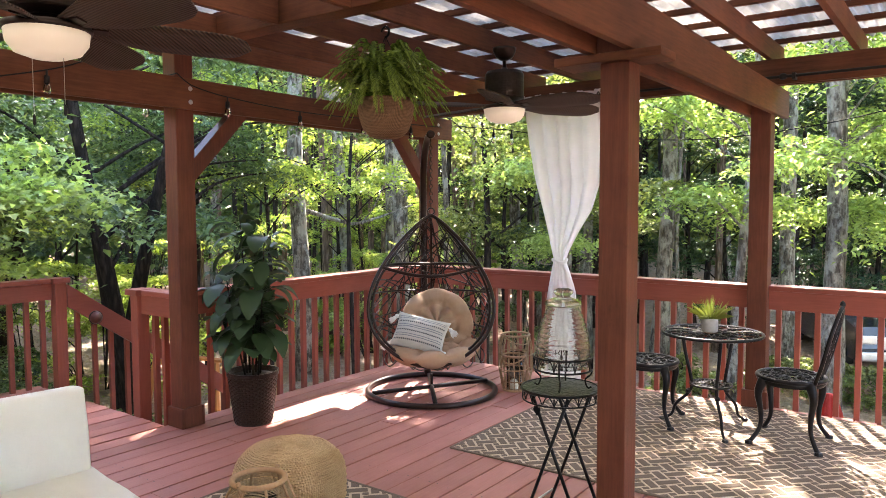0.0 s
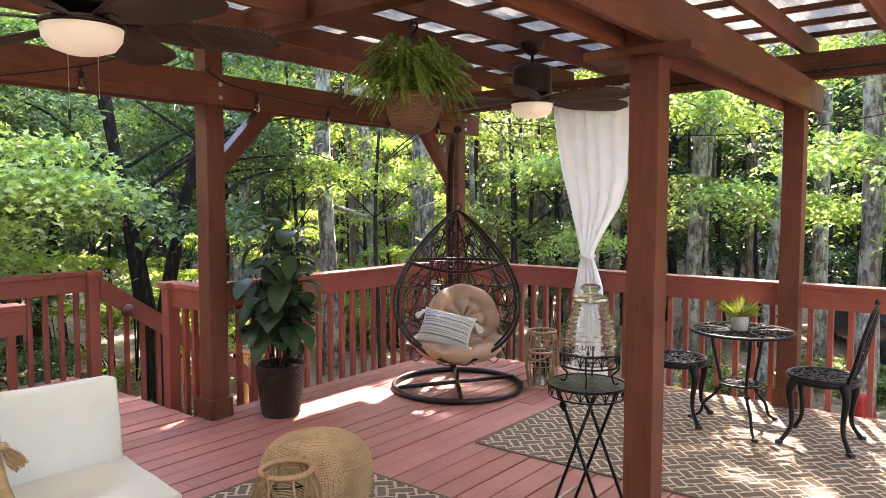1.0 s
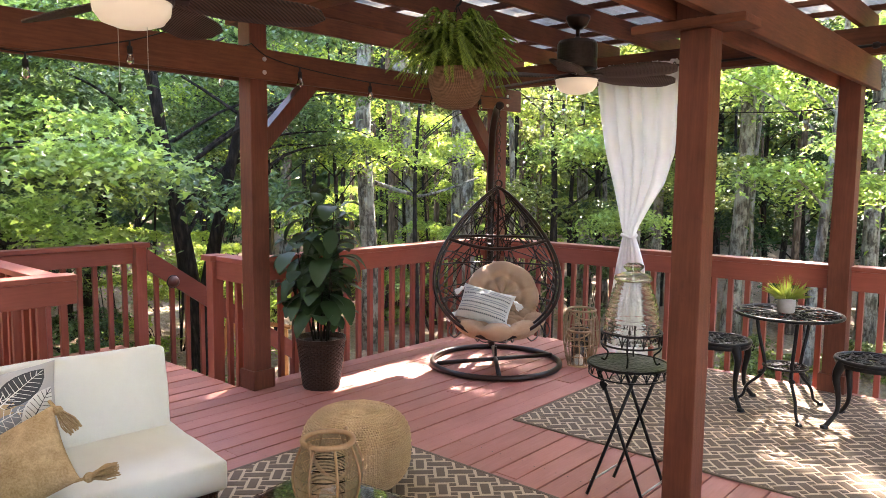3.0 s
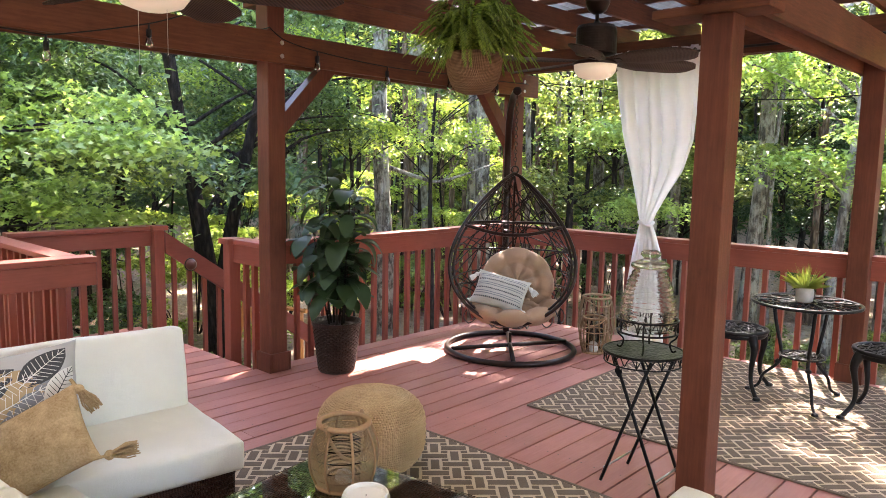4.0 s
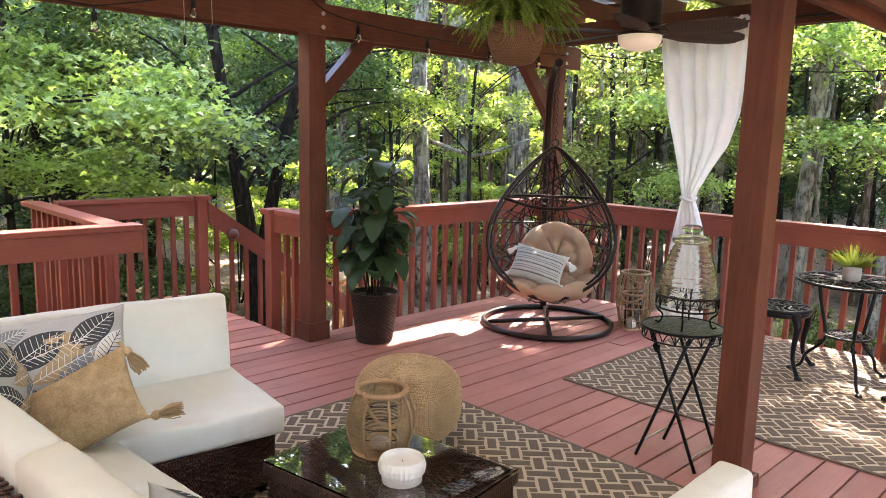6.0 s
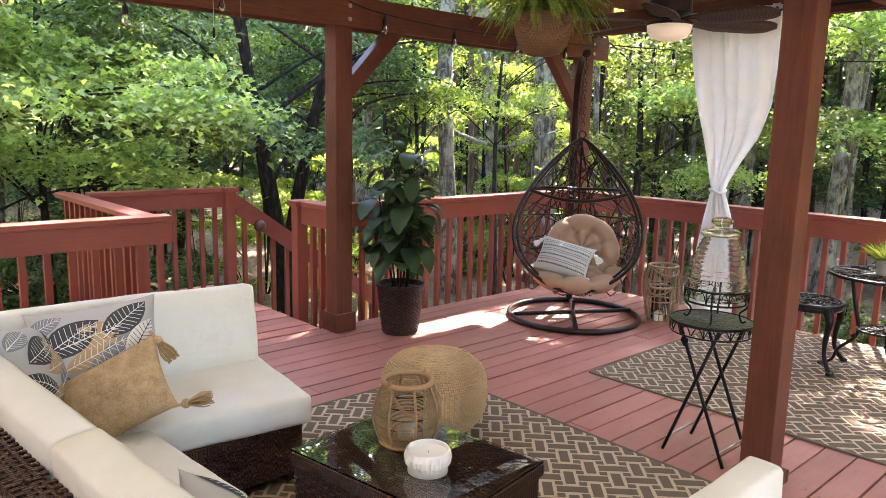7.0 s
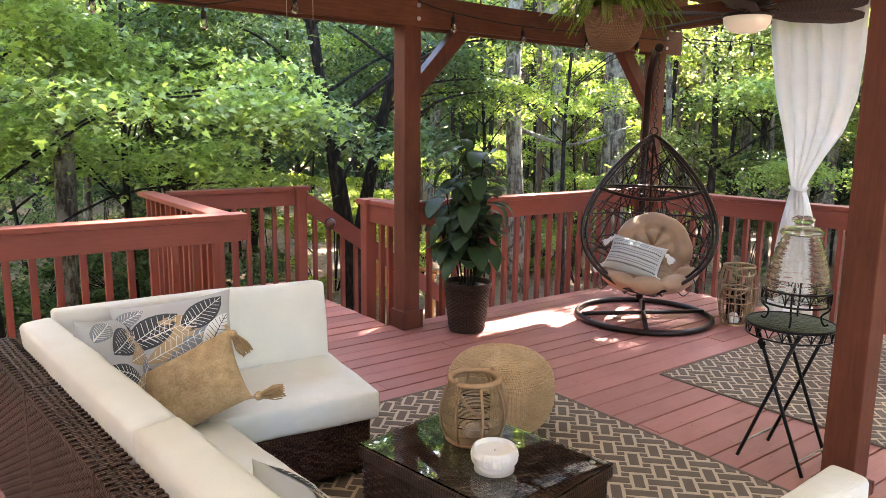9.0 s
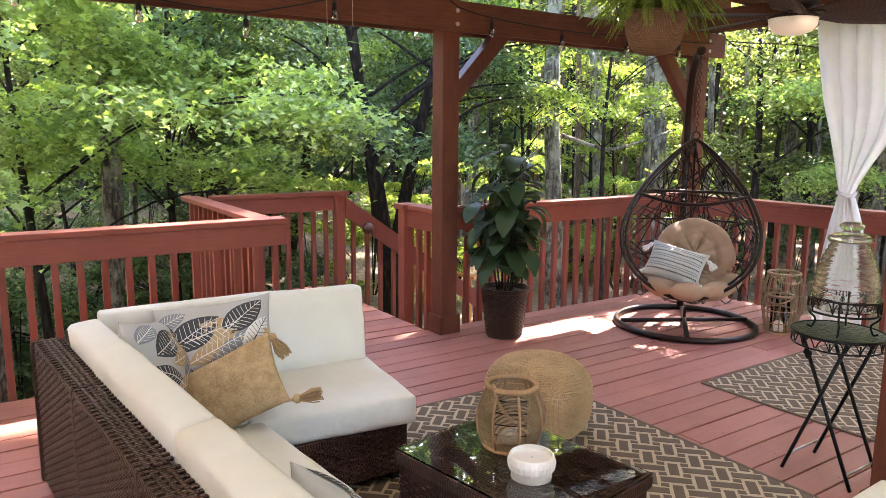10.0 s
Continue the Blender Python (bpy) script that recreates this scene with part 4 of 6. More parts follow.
def feather_pillow(label, m, w=0.48, h=0.46, t=0.17, seed=0):
    p = thing("throw_pillow", label, "pillow", "pillows on the sofa")
    part("cover", pillow_mesh(w, h, t), PRINT_GREY, p, "", True)
    rng = random.Random(seed)
    leaves = [((0.02, 0.28), -1.15, 1.0, 0.52, OCHRE), ((-0.30, 0.30), -1.05, 1.05, 0.60, INK), ((0.52, 0.52), -0.75, 0.95, 0.50, INK), ((0.10, -0.05), -1.2, 1.15, 0.42, OCHRE),
              ((0.42, -0.10), -1.0, 1.5, 0.50, SLATE), ((0.74, 0.10), -0.3, 0.9, 0.40, CHALK), ((-0.72, 0.62), -0.9, 0.7, 0.36, SLATE), ((-0.66, -0.35), 0.9, 0.9, 0.36, INK), ((-0.1, -0.62), -1.2, 1.1, 0.40, OCHRE)]
    for k, (c, a, ln, wd, mat) in enumerate(leaves):
        a += rng.uniform(-0.25, 0.25)
        bm = bmesh.new()
        on_pillow(bm, leaf_outline(c, a, ln, wd), w, h, t, 0.0022 + 0.0003 * k)
        pr = part("printed_leaf", bm, mat, p, "", True)
        bm = bmesh.new()
        vein = CHALK if mat in (INK, SLATE, OCHRE) else INK
        ax = (-math.sin(a), math.cos(a))
        nx = (math.cos(a), math.sin(a))

        def line(p0, p1, wdt):
            d = Vector((p1[0] - p0[0], p1[1] - p0[1])).normalized()
            q = (-d.y * wdt, d.x * wdt)
            on_pillow(bm, [(p0[0] + q[0], p0[1] + q[1]), ((p0[0] + p1[0]) / 2 + q[0], (p0[1] + p1[1]) / 2 + q[1]), (p1[0] + q[0], p1[1] + q[1]), (p1[0] - q[0], p1[1] - q[1]),
                           ((p0[0] + p1[0]) / 2 - q[0], (p0[1] + p1[1]) / 2 - q[1]), (p0[0] - q[0], p0[1] - q[1])], w, h, t, 0.0042 + 0.0003 * k)
        tip = lambda f: (c[0] + ax[0] * ln * (f - 0.5), c[1] + ax[1] * ln * (f - 0.5))
        line(tip(0.02), tip(0.5), 0.009)
        line(tip(0.5), tip(0.97), 0.006)
        for i in range(9):
            f = 0.14 + i * 0.085
            o = tip(f)
            reach = wd * 0.42 * math.sin(math.pi * min(0.98, f + 0.08))
            for s in (1, -1):
                line(o, (o[0] + nx[0] * s * reach + ax[0] * 0.09, o[1] + nx[1] * s * reach + ax[1] * 0.09), 0.0045)
        part("printed_vein", bm, vein, pr, "", True)
    p.matrix_basis = m
    return p


def tassel(parent, at, aim, material, ln=0.11):
    """A knotted tassel that hangs from a pillow's corner."""
    bm = bmesh.new()
    rng = random.Random(int(at[0] * 1000))
    tube(bm, [(0, 0, 0.02), (0, 0, -0.02)], 0.006, 6)
    tube(bm, [(0, 0, -0.012), (0, 0, -0.022), (0, 0, -0.034), (0, 0, -0.044)], [0.008, 0.017, 0.017, 0.011], 10)
    for k in range(34):
        a, r = rng.uniform(0, math.tau), rng.uniform(0.003, 0.011)
        e = rng.uniform(1.8, 3.2)
        tube(bm, [(r * math.cos(a), r * math.sin(a), -0.036), (r * e * math.cos(a), r * e * math.sin(a), -0.036 - ln * 0.55), (r * e * 0.95 * math.cos(a + 0.2), r * e * 0.95 * math.sin(a + 0.2), -0.036 - ln * rng.uniform(0.85, 1.05))], 0.0026, 4)
    t = part("tassel", bm, material, parent, "knotted jute tassel")
    t.matrix_basis = Matrix.Translation(at) @ Vector(aim).to_track_quat("-Z", "Y").to_matrix().to_4x4()
    return t


# ---- sectional sofa ----
def wicker_box(name, parent, x0, x1, y0, y1, z0, z1, ribs=False, bev=0.012):
    """A wicker-clad panel with raised horizontal strands on its faces."""
    bm = cuboid(x0, x1, y0, y1, z0, z1, bev)
    if ribs:
        n = max(2, int((z1 - z0 - 0.03) / 0.0145))
        for k in range(n):
            z = z0 + 0.02 + k * (z1 - z0 - 0.035) / n
            e = 0.0035
            box(bm, x0 - e, x1 + e, y0 - e, y1 + e, z, z + 0.0095)
    return part(name, bm, WICKER, parent)


def strands(parent, x0, x1, y, z0, z1, step=0.030, facing=-1, m=None):
    """Basket weave on an upright face: short strands over and under, in rows."""
    bm = bmesh.new()
    rows = int((z1 - z0) / 0.014)
    cols = int((x1 - x0) / step)
    for j in range(rows):
        for i in range(cols):
            if (i + j) % 2:
                continue
            xa, za = x0 + i * step, z0 + j * 0.014
            ya, yb = sorted((y, y + facing * 0.006))
            vs = [bm.verts.new(c) for c in ((xa, y, za), (xa + step * 1.05, y, za), (xa + step * 0.8, y + facing * 0.006, za + 0.006), (xa + step * 0.2, y + facing * 0.006, za + 0.006), (xa, y, za + 0.0125), (xa + step * 1.05, y, za + 0.0125))]
            bm.faces.new((vs[0], vs[1], vs[2], vs[3]))
            bm.faces.new((vs[3], vs[2], vs[5], vs[4]))
            bm.faces.new((vs[0], vs[3], vs[4]))
            bm.faces.new((vs[1], vs[5], vs[2]))
    bmesh.ops.recalc_face_normals(bm, faces=bm.faces)
    w = tagged(part("weave", bm, WICKER, parent), "", "", "", "stuff")
    if m:
        w.matrix_basis = m
    return w


SEAT_Z = 0.40


def sofa_long():
    """The wing along the railing: base, seat cushion and back cushion, open at its north end."""
    s = thing("sofa_section", "dark wicker sofa section with ivory seat and back cushions", "sofa", "sectional sofa")
    wicker_box("base", s, -3.10, -2.44, 1.42, 1.985, 0.05, 0.275)
    strands(s, 0.01, 0.555, 0, 0.06, 0.265, m=pose(-2.44, 1.425, 0, 0, 0, 90))
    strands(s, 0.01, 0.65, 0, 0.06, 0.265, facing=1, m=pose(-3.10, 1.985, 0))
    wicker_box("back_frame", s, -3.22, -3.14, 0.78, 2.0, 0.05, 0.60)
    for x, y in ((-3.06, 1.46), (-2.48, 1.46), (-3.06, 1.94), (-2.48, 1.94)):
        part("foot", cuboid(x - 0.02, x + 0.02, y - 0.02, y + 0.02, 0.013, 0.05), BLACK_PLASTIC, s)
    c = part("seat_cushion", cushion_mesh(0.80, 0.70, 0.125, 0.014, 0.008, 9, 1), WHITE_CLOTH, s, "", True)
    c.matrix_basis = pose(-2.834, 1.702, 0.277, 0, 0, -7)
    b = part("back_cushion", cushion_mesh(1.16, 0.15, 0.37, 0.016, 0.010, 10, 5), WHITE_CLOTH, s, "", True)
    b.matrix_basis = pose(-3.05, 1.475, 0.385, -8, 0, 86)
    return s


def sofa_corner():
    s = thing("sofa_section", "dark wicker corner sofa section with thick ivory cushions", "sofa", "sectional sofa", "", (-3.156, 0.645, 0), 4.8)
    # x runs along the back, y into the seat
    xs = (0.0, 0.68, 1.41, 2.12)
    for k in range(3):
        a, b = xs[k] + 0.003, xs[k + 1] - 0.003
        wicker_box("back_frame", s, a, b, 0.012, 0.105, 0.05, 0.655, False)
        strands(s, a + 0.015, b - 0.015, 0.013, 0.07, 0.645)
        bm = bmesh.new()
        for i in range(int((b - a) / 0.016)):
            x = a + 0.01 + i * 0.016
            for j in range(4):
                if (i + j) % 2:
                    continue
                y = 0.016 + j * 0.021
                box(bm, x, x + 0.013, y, y + 0.034, 0.652, 0.6595)
        tagged(part("weave", bm, WICKER, s), "", "", "", "stuff")
        wicker_box("base", s, a + 0.01, b - 0.01, 0.11, 0.65, 0.05, 0.27)
        for x in (a + 0.05, b - 0.05):
            for y in (0.06, 0.66):
                part("foot", cuboid(x - 0.02, x + 0.02, y - 0.02, y + 0.02, 0.013, 0.05), BLACK_PLASTIC, s)
    wicker_box("end_panel", s, -0.02, -0.003, 0.0, 0.11, 0.05, 0.655, False)
    for k, (a, b) in enumerate(((0.13, 1.395), (1.405, 2.12))):
        c = part("back_cushion", cushion_mesh(b - a, 0.125, 0.36, 0.018, 0.010, 10, 9 + k), WHITE_CLOTH, s, "", True)
        c.matrix_basis = pose((a + b) / 2, 0.21, 0.385, 6, 0, 0)
    for k, (a, b) in enumerate(((0.04, 0.70), (0.71, 1.40), (1.41, 2.12))):
        c = part("seat_cushion", cushion_mesh(b - a, 0.54, 0.125, 0.014, 0.008, 9, 13 + k), WHITE_CLOTH, s, "", True)
        c.matrix_basis = pose((a + b) / 2, 0.39, 0.272)
    return s


sofa_long()
sofa_corner()
feather_pillow("pale grey throw pillow printed with charcoal and ochre feathers", pose(-2.80, 1.285, 0.61, -27, -7, 68), 0.48, 0.42, 0.17, 3)
feather_pillow("pale grey throw pillow with white and charcoal leaf print", pose(-2.76, 1.05, 0.60, -26, 14, 148), 0.40, 0.38, 0.16, 7)
feather_pillow("pale grey leaf print pillow slumped on the sofa", pose(-1.44, 1.23, 0.445, -34, 0, 170), 0.44, 0.42, 0.16, 11)


def burlap_pillow():
    p = thing("throw_pillow", "mustard burlap throw pillow with corner tassels on the sofa", "pillow", "pillows on the sofa")
    w, h, t = 0.40, 0.30, 0.14
    part("cover", pillow_mesh(w, h, t), BURLAP, p, "", True)
    for u, v, aim in ((1, -1, (0.9, 0.05, -0.25)), (-1, 1, (-0.35, -0.25, -0.9)), (1, 1, (0.25, 0.25, -0.93)), (-1, -1, (-0.2, 0.1, -0.97))):
        q = pillow_point(u * 0.99, v * 0.99, w, h, t)
        tassel(p, q, aim, BURLAP, 0.085)
    p.matrix_basis = pose(-2.54, 1.27, 0.53, -36, -28, 58)
    return p


burlap_pillow()


# ---- armchair with its back to the view ----
def armchair():
    s = thing("armchair", "dark wicker armchair with a draped ivory back cushion", "chair", "", "", (-0.682, 2.36, 0), 1)
    wicker_box("base", s, 0.06, 0.66, -0.68, -0.02, 0.05, 0.27)
    wicker_box("back_frame", s, 0.035, 0.09, -0.68, -0.02, 0.27, 0.52, False)
    for x in (0.1, 0.6):
        for y in (-0.62, -0.08):
            part("foot", cuboid(x - 0.02, x + 0.02, y - 0.02, y + 0.02, 0.0, 0.05), BLACK_PLASTIC, s)
    c = part("back_cushion", cushion_mesh(0.64, 0.10, 0.37, 0.014, 0.008, 9, 21), WHITE_CLOTH, s, "", True)
    c.matrix_basis = pose(0.02, -0.34, 0.285, 0, 0, 90)
    c = part("seat_cushion", cushion_mesh(0.55, 0.64, 0.12, 0.035, 0.012, 9, 22), WHITE_CLOTH, s, "", True)
    c.matrix_basis = pose(0.38, -0.35, 0.272)


armchair()


# ---- coffee table ----
def coffee_table():
    t = thing("coffee_table", "dark wicker coffee table with a glass top", "table", "", "", (-2.0, 1.665, 0), 9)
    w, d, h = 0.72, 0.52, 0.40
    wicker_box("body", t, 0.012, w - 0.012, 0.012, d - 0.012, 0.06, h - 0.058)
    wicker_box("top_frame", t, 0.0, w, 0.0, d, h - 0.052, h - 0.007, False)
    bm = bmesh.new()
    st = 0.024
    for i in range(int((w - 0.04) / st)):
        for j in range(int((d - 0.04) / (st / 2))):
            if (i + j) % 2:
                continue
            x, y = 0.02 + i * st, 0.02 + j * st / 2
            box(bm, x, x + st * 0.95, y, y + st * 0.42, h - 0.0075, h - 0.0045)
    tagged(part("weave", bm, WICKER, t), "", "", "", "stuff")
    for k, (a, b, y, f) in enumerate(((0.012, w - 0.012, 0.012, -1),)):
        strands(t, a, b, y, 0.07, h - 0.065, 0.03, f)
    m, n, l, p = nodes_of("table_glass")
    p.inputs["Base Color"].default_value = (0.93, 0.97, 0.95, 1)
    p.inputs["Roughness"].default_value, p.inputs["Transmission Weight"].default_value, p.inputs["IOR"].default_value = 0.01, 1.0, 1.5
    g = part("glass_top", cuboid(0.004, w - 0.004, 0.004, d - 0.004, h - 0.0035, h + 0.0025, 0.001), m, t, "clear glass sheet")
    g.visible_shadow = False
    for x in (0.05, w - 0.05):
        for y in (0.05, d - 0.05):
            part("foot", cuboid(x - 0.02, x + 0.02, y - 0.02, y + 0.02, 0.013, 0.06), BLACK_PLASTIC, t)
            bm = spin([(0.011, 0), (0.011, 0.002), (0.009, 0.0035), (0, 0.004)], 14)
            part("suction_cup", bm, CHROME, t).matrix_basis = pose(x - 0.005, y, h + 0.0026)
    return t


coffee_table()
TABLE_TOP = 0.4028


def rattan_lantern(x, y, z, r, h, label, material=RATTAN, ribs=18, body="barrel", candle=True, group="", handle=True, turn=0):
    """A barrel of upright canes between hoops, with a glass cylinder, a candle and a bail handle."""
    t = thing("lantern", label, "lantern", group, "", (x, y, z), turn)

    def rad(f):
        return r * (0.62 + 0.38 * math.sin(math.pi * (0.12 + 0.74 * f))) if body == "barrel" else r * (1 - 0.32 * f ** 1.5)
    bm = bmesh.new()
    for k in range(ribs):
        a = k * math.tau / ribs
        tube(bm, [(rad(f) * math.cos(a), rad(f) * math.sin(a), 0.008 + f * (h - 0.016)) for f in [i / 9 for i in range(10)]], 0.0042, 6)
    tagged(part("cane_cage", bm, material, t), "", "", "", "stuff")
    for f, q in ((0.0, 0.009), (0.28, 0.004), (0.62, 0.004), (1.0, 0.010)):
        part("hoop", rod(circle(rad(f), 0.008 + f * (h - 0.016), 30), q, 7, True), material, t, "", True)
    part("base", spin([(rad(0) - 0.004, 0.001), (rad(0) - 0.004, 0.010)], 24), material, t)
    if handle:
        hr = rad(1)
        part("handle", rod([(hr * math.cos(q), -1.25 * hr * math.sin(q) * 0.9, h - 0.01 - 0.55 * hr * math.sin(q)) for q in [i * math.pi / 12 for i in range(13)]], 0.006, 7), material, t, "", True)
    if candle:
        cy = part("glass_cylinder", spin([(r * 0.52, 0.012), (r * 0.52, h * 0.62), (r * 0.50, h * 0.62), (r * 0.50, 0.016)], 28, False), GLASS, t, "clear glass", True)
        cy.visible_shadow = False
        part("candle", spin([(r * 0.36, 0.014), (r * 0.36, h * 0.36), (r * 0.32, h * 0.37), (r * 0.05, h * 0.355), (0, h * 0.355)], 20), WAX, t, "white pillar candle", True)
    return t


def jug_lantern():
    """The woven pot-bellied lantern on the coffee table."""
    t = thing("lantern", "pot-bellied rattan lantern with bamboo slats on the glass table", "lantern", "", "", (-1.80, 2.03, TABLE_TOP), 20)
    R, H = 0.124, 0.222

    def rad(f):
        return R * (0.50 + 0.50 * math.sin(math.pi * (0.17 + 0.69 * f)) ** 1.05)
    bm = bmesh.new()
    for k in range(50):
        f = 0.03 + 0.94 * k / 49
        if k % 9 == 8:
            continue
        tube(bm, circle(rad(f) - 0.005, f * H, 40), 0.0013, 4, True)
    tagged(part("slat_wrap", bm, RATTAN_PALE, t, "thin split bamboo slats"), "", "", "", "stuff")
    for k in range(8):
        a = k * math.tau / 8
        part("rib", rod([(rad(f) * math.cos(a), rad(f) * math.sin(a), f * H) for f in [i / 9 for i in range(10)]], 0.0048, 6), RATTAN, t, "", True)
    for f, q in ((0.02, 0.008), (1.0, 0.010)):
        part("hoop", rod(circle(rad(f), f * H + 0.002, 36), q, 8, True), RATTAN, t, "", True)
    part("base", spin([(rad(0) - 0.006, 0.001), (rad(0) - 0.006, 0.009)], 24), RATTAN, t)
    hr = rad(1) + 0.006
    part("handle", rod([(hr * math.cos(q) * 1.0, hr * math.sin(q) * -0.62, H + 0.004 - 0.125 * math.sin(q)) for q in [i * math.pi / 16 for i in range(17)]], 0.0065, 8), RATTAN, t, "", True).matrix_basis = pose(0, 0, 0, 0, 0, 78)
    for s in (1, -1):
        part("handle_knot", spin([(0.004, -0.008), (0.010, 0), (0.004, 0.010)], 10), RATTAN, t).matrix_basis = pose(hr * s * math.cos(radians(78)), hr * s * math.sin(radians(78)), H + 0.012)
    cy = part("glass_cylinder", spin([(0.058, 0.011), (0.058, 0.16), (0.055, 0.16), (0.055, 0.014)], 30, False), GLASS, t, "clear glass", True)
    cy.visible_shadow = False
    part("candle", spin([(0.036, 0.012), (0.036, 0.10), (0.03, 0.104), (0, 0.10)], 20), WAX, t, "white pillar candle", True)


jug_lantern()


def bowl():
    t = thing("candle_bowl", "white ribbed ceramic bowl candle on the glass table", "bowl", "", "", (-1.575, 1.935, TABLE_TOP))
    t.scale = (1.1, 1.1, 1.0)
    prof = [(0.038, 0.0), (0.040, 0.006), (0.056, 0.014), (0.068, 0.034), (0.0705, 0.055), (0.066, 0.074), (0.063, 0.078), (0.060, 0.076), (0.061, 0.062)]
    part("bowl", spin(prof, 96, True, lambda a, i: 1 + (0.022 * (1 if math.cos(a * 32) > 0.2 else 0) if 2 <= i <= 4 else 0)), CERAMIC, t, "", False)
    part("wax_fill", spin([(0.0605, 0.0), (0.0605, 0.060), (0.03, 0.0605), (0, 0.0605)], 32), WAX, t, "white wax", True)
    part("wick", rod([(0, 0, 0.06), (0.002, 0, 0.068)], 0.0012, 5), BLACK_PLASTIC, t)


bowl()


# ---- pouf ----
def pouf():
    t = thing("pouf", "round braided jute pouf standing on the rug", "pouf", "", "", (-2.50, 2.78, 0.014))
    R, H = 0.252, 0.385
    prof = []
    for k in range(24):
        z = H * k / 23
        e = max(abs(z - H / 2) - (H / 2 - 0.14), 0) / 0.14
        prof.append((R * (1.0 - 0.0 * e) - 0.14 * (1 - math.sqrt(max(0, 1 - e * e))) + 0.012 * math.sin(math.pi * k / 23), z))
    prof = [(0.12, 0.0)] + prof[1:]
    for r in (0.09, 0.06, 0.03, 0.0):
        prof.append((r, H + 0.010 * (1 - r / 0.18)))
    core = part("core", spin([(max(0, r - 0.006), z * 0.985 + 0.002) for r, z in prof], 48), JUTE, t, "", True)
    # one long braid wound round and over the top
    bm = bmesh.new()
    line = []
    turns = 58
    run = [0.0]
    for (r0, h0), (r1, h1) in zip(prof, prof[1:]):
        run.append(run[-1] + math.hypot(r1 - r0, h1 - h0))
    for k in range(turns * 40):
        f = k / (turns * 40)
        # walk along the outline by its length
        i = max(j for j in range(len(prof) - 1) if run[j] <= f * run[-1] + 1e-9)
        g = (f * run[-1] - run[i]) / max(1e-6, run[i + 1] - run[i])
        r = prof[i][0] * (1 - g) + prof[i + 1][0] * g
        z = prof[i][1] * (1 - g) + prof[i + 1][1] * g
        a = k / 40 * math.tau
        wob = 0.0025 * math.sin(k * 2.1)
        line.append(((r + wob) * math.cos(a), (r + wob) * math.sin(a), z + 0.002))
    tube(bm, line, [0.0058 + 0.0012 * math.sin(k * 1.57) for k in range(len(line))], 6)
    part("braid", bm, JUTE, t, "wound jute braid", True)


pouf()


# ---- rugs ----
def rug(label, x0, x1, y0, y1, turn=0):
    cx, cy = (x0 + x1) / 2, (y0 + y1) / 2
    w, d = x1 - x0, y1 - y0
    t = thing("rug", label, "rug", "herringbone rugs", "", (cx, cy, 0), turn)
    BEIGE = woven("rug_beige", (0.39, 0.295, 0.20), (0.56, 0.44, 0.31), 70, 0.95, 0.5, 0.002)
    TAUPE = woven("rug_taupe", (0.080, 0.056, 0.038), (0.150, 0.112, 0.080), 70, 0.95, 0.5, 0.002)
    part("backing", cuboid(-w / 2, w / 2, -d / 2, d / 2, 0.0025, 0.0095, 0.002), BEIGE, t)
    edge = 0.018
    for a in ((-w / 2 - 0.001, w / 2 + 0.001, -d / 2 - 0.001, -d / 2 + edge), (-w / 2 - 0.001, w / 2 + 0.001, d / 2 - edge, d / 2 + 0.001), (-w / 2 - 0.001, -w / 2 + edge, -d / 2 + edge, d / 2 - edge), (w / 2 - edge, w / 2 + 0.001, -d / 2 + edge, d / 2 - edge)):
        part("binding", cuboid(*a, 0.001, 0.0115, 0.003), TAUPE, t)
    bm = bmesh.new()
    lim_x, lim_y = w / 2 - edge - 0.004, d / 2 - edge - 0.004
    step, c45 = 0.1045, math.sqrt(0.5)

    def clipped(poly):
        """The part of a small polygon that lies inside the binding."""
        for k, lim, sign in ((0, lim_x, 1), (0, lim_x, -1), (1, lim_y, 1), (1, lim_y, -1)):
            out = []
            for p, q in zip(poly, poly[1:] + poly[:1]):
                a, b = lim - sign * p[k], lim - sign * q[k]
                if a >= 0:
                    out.append(p)
                if (a < 0) != (b < 0):
                    f = a / (a - b)
                    out.append((p[0] + (q[0] - p[0]) * f, p[1] + (q[1] - p[1]) * f))
            poly = out
            if len(poly) < 3:
                return []
        return poly

    def bar(u, v, lu, lv):
        """A raised taupe bar in the weave, which runs slantwise across the rug."""
        poly = clipped([((uu - vv) * c45, (uu + vv) * c45) for uu, vv in ((u - lu / 2, v - lv / 2), (u + lu / 2, v - lv / 2), (u + lu / 2, v + lv / 2), (u - lu / 2, v + lv / 2))])
        if not poly:
            return
        low = [bm.verts.new((x, y, 0.0090)) for x, y in poly]
        top = [bm.verts.new((x, y, 0.0116)) for x, y in poly]
        bm.faces.new(top)
        for k in range(len(poly)):
            bm.faces.new((low[k], low[(k + 1) % len(poly)], top[(k + 1) % len(poly)], top[k]))
    reach = int((w + d) / 2 / step) + 1
    for i in range(-reach, reach + 1):
        for j in range(-reach, reach + 1):
            u, v = i * step, j * step
            if abs(u - v) * c45 > w / 2 + 0.2 or abs(u + v) * c45 > d / 2 + 0.2:
                continue
            if (i + j) % 2:
                bar(u, v, 0.132, 0.046)
            else:
                bar(u, v, 0.043, 0.110)
            bar(u + step / 2, v + step / 2, 0.034, 0.028)
    tagged(part("woven_pattern", bm, TAUPE, t), "", "", "", "stuff")
    return t


rug("taupe and beige herringbone outdoor rug under the coffee table", -3.12, -0.30, 0.95, 3.345)
rug("taupe and beige herringbone outdoor rug under the bistro set", -2.535, 0.55, 4.14, 6.20, 1.0)


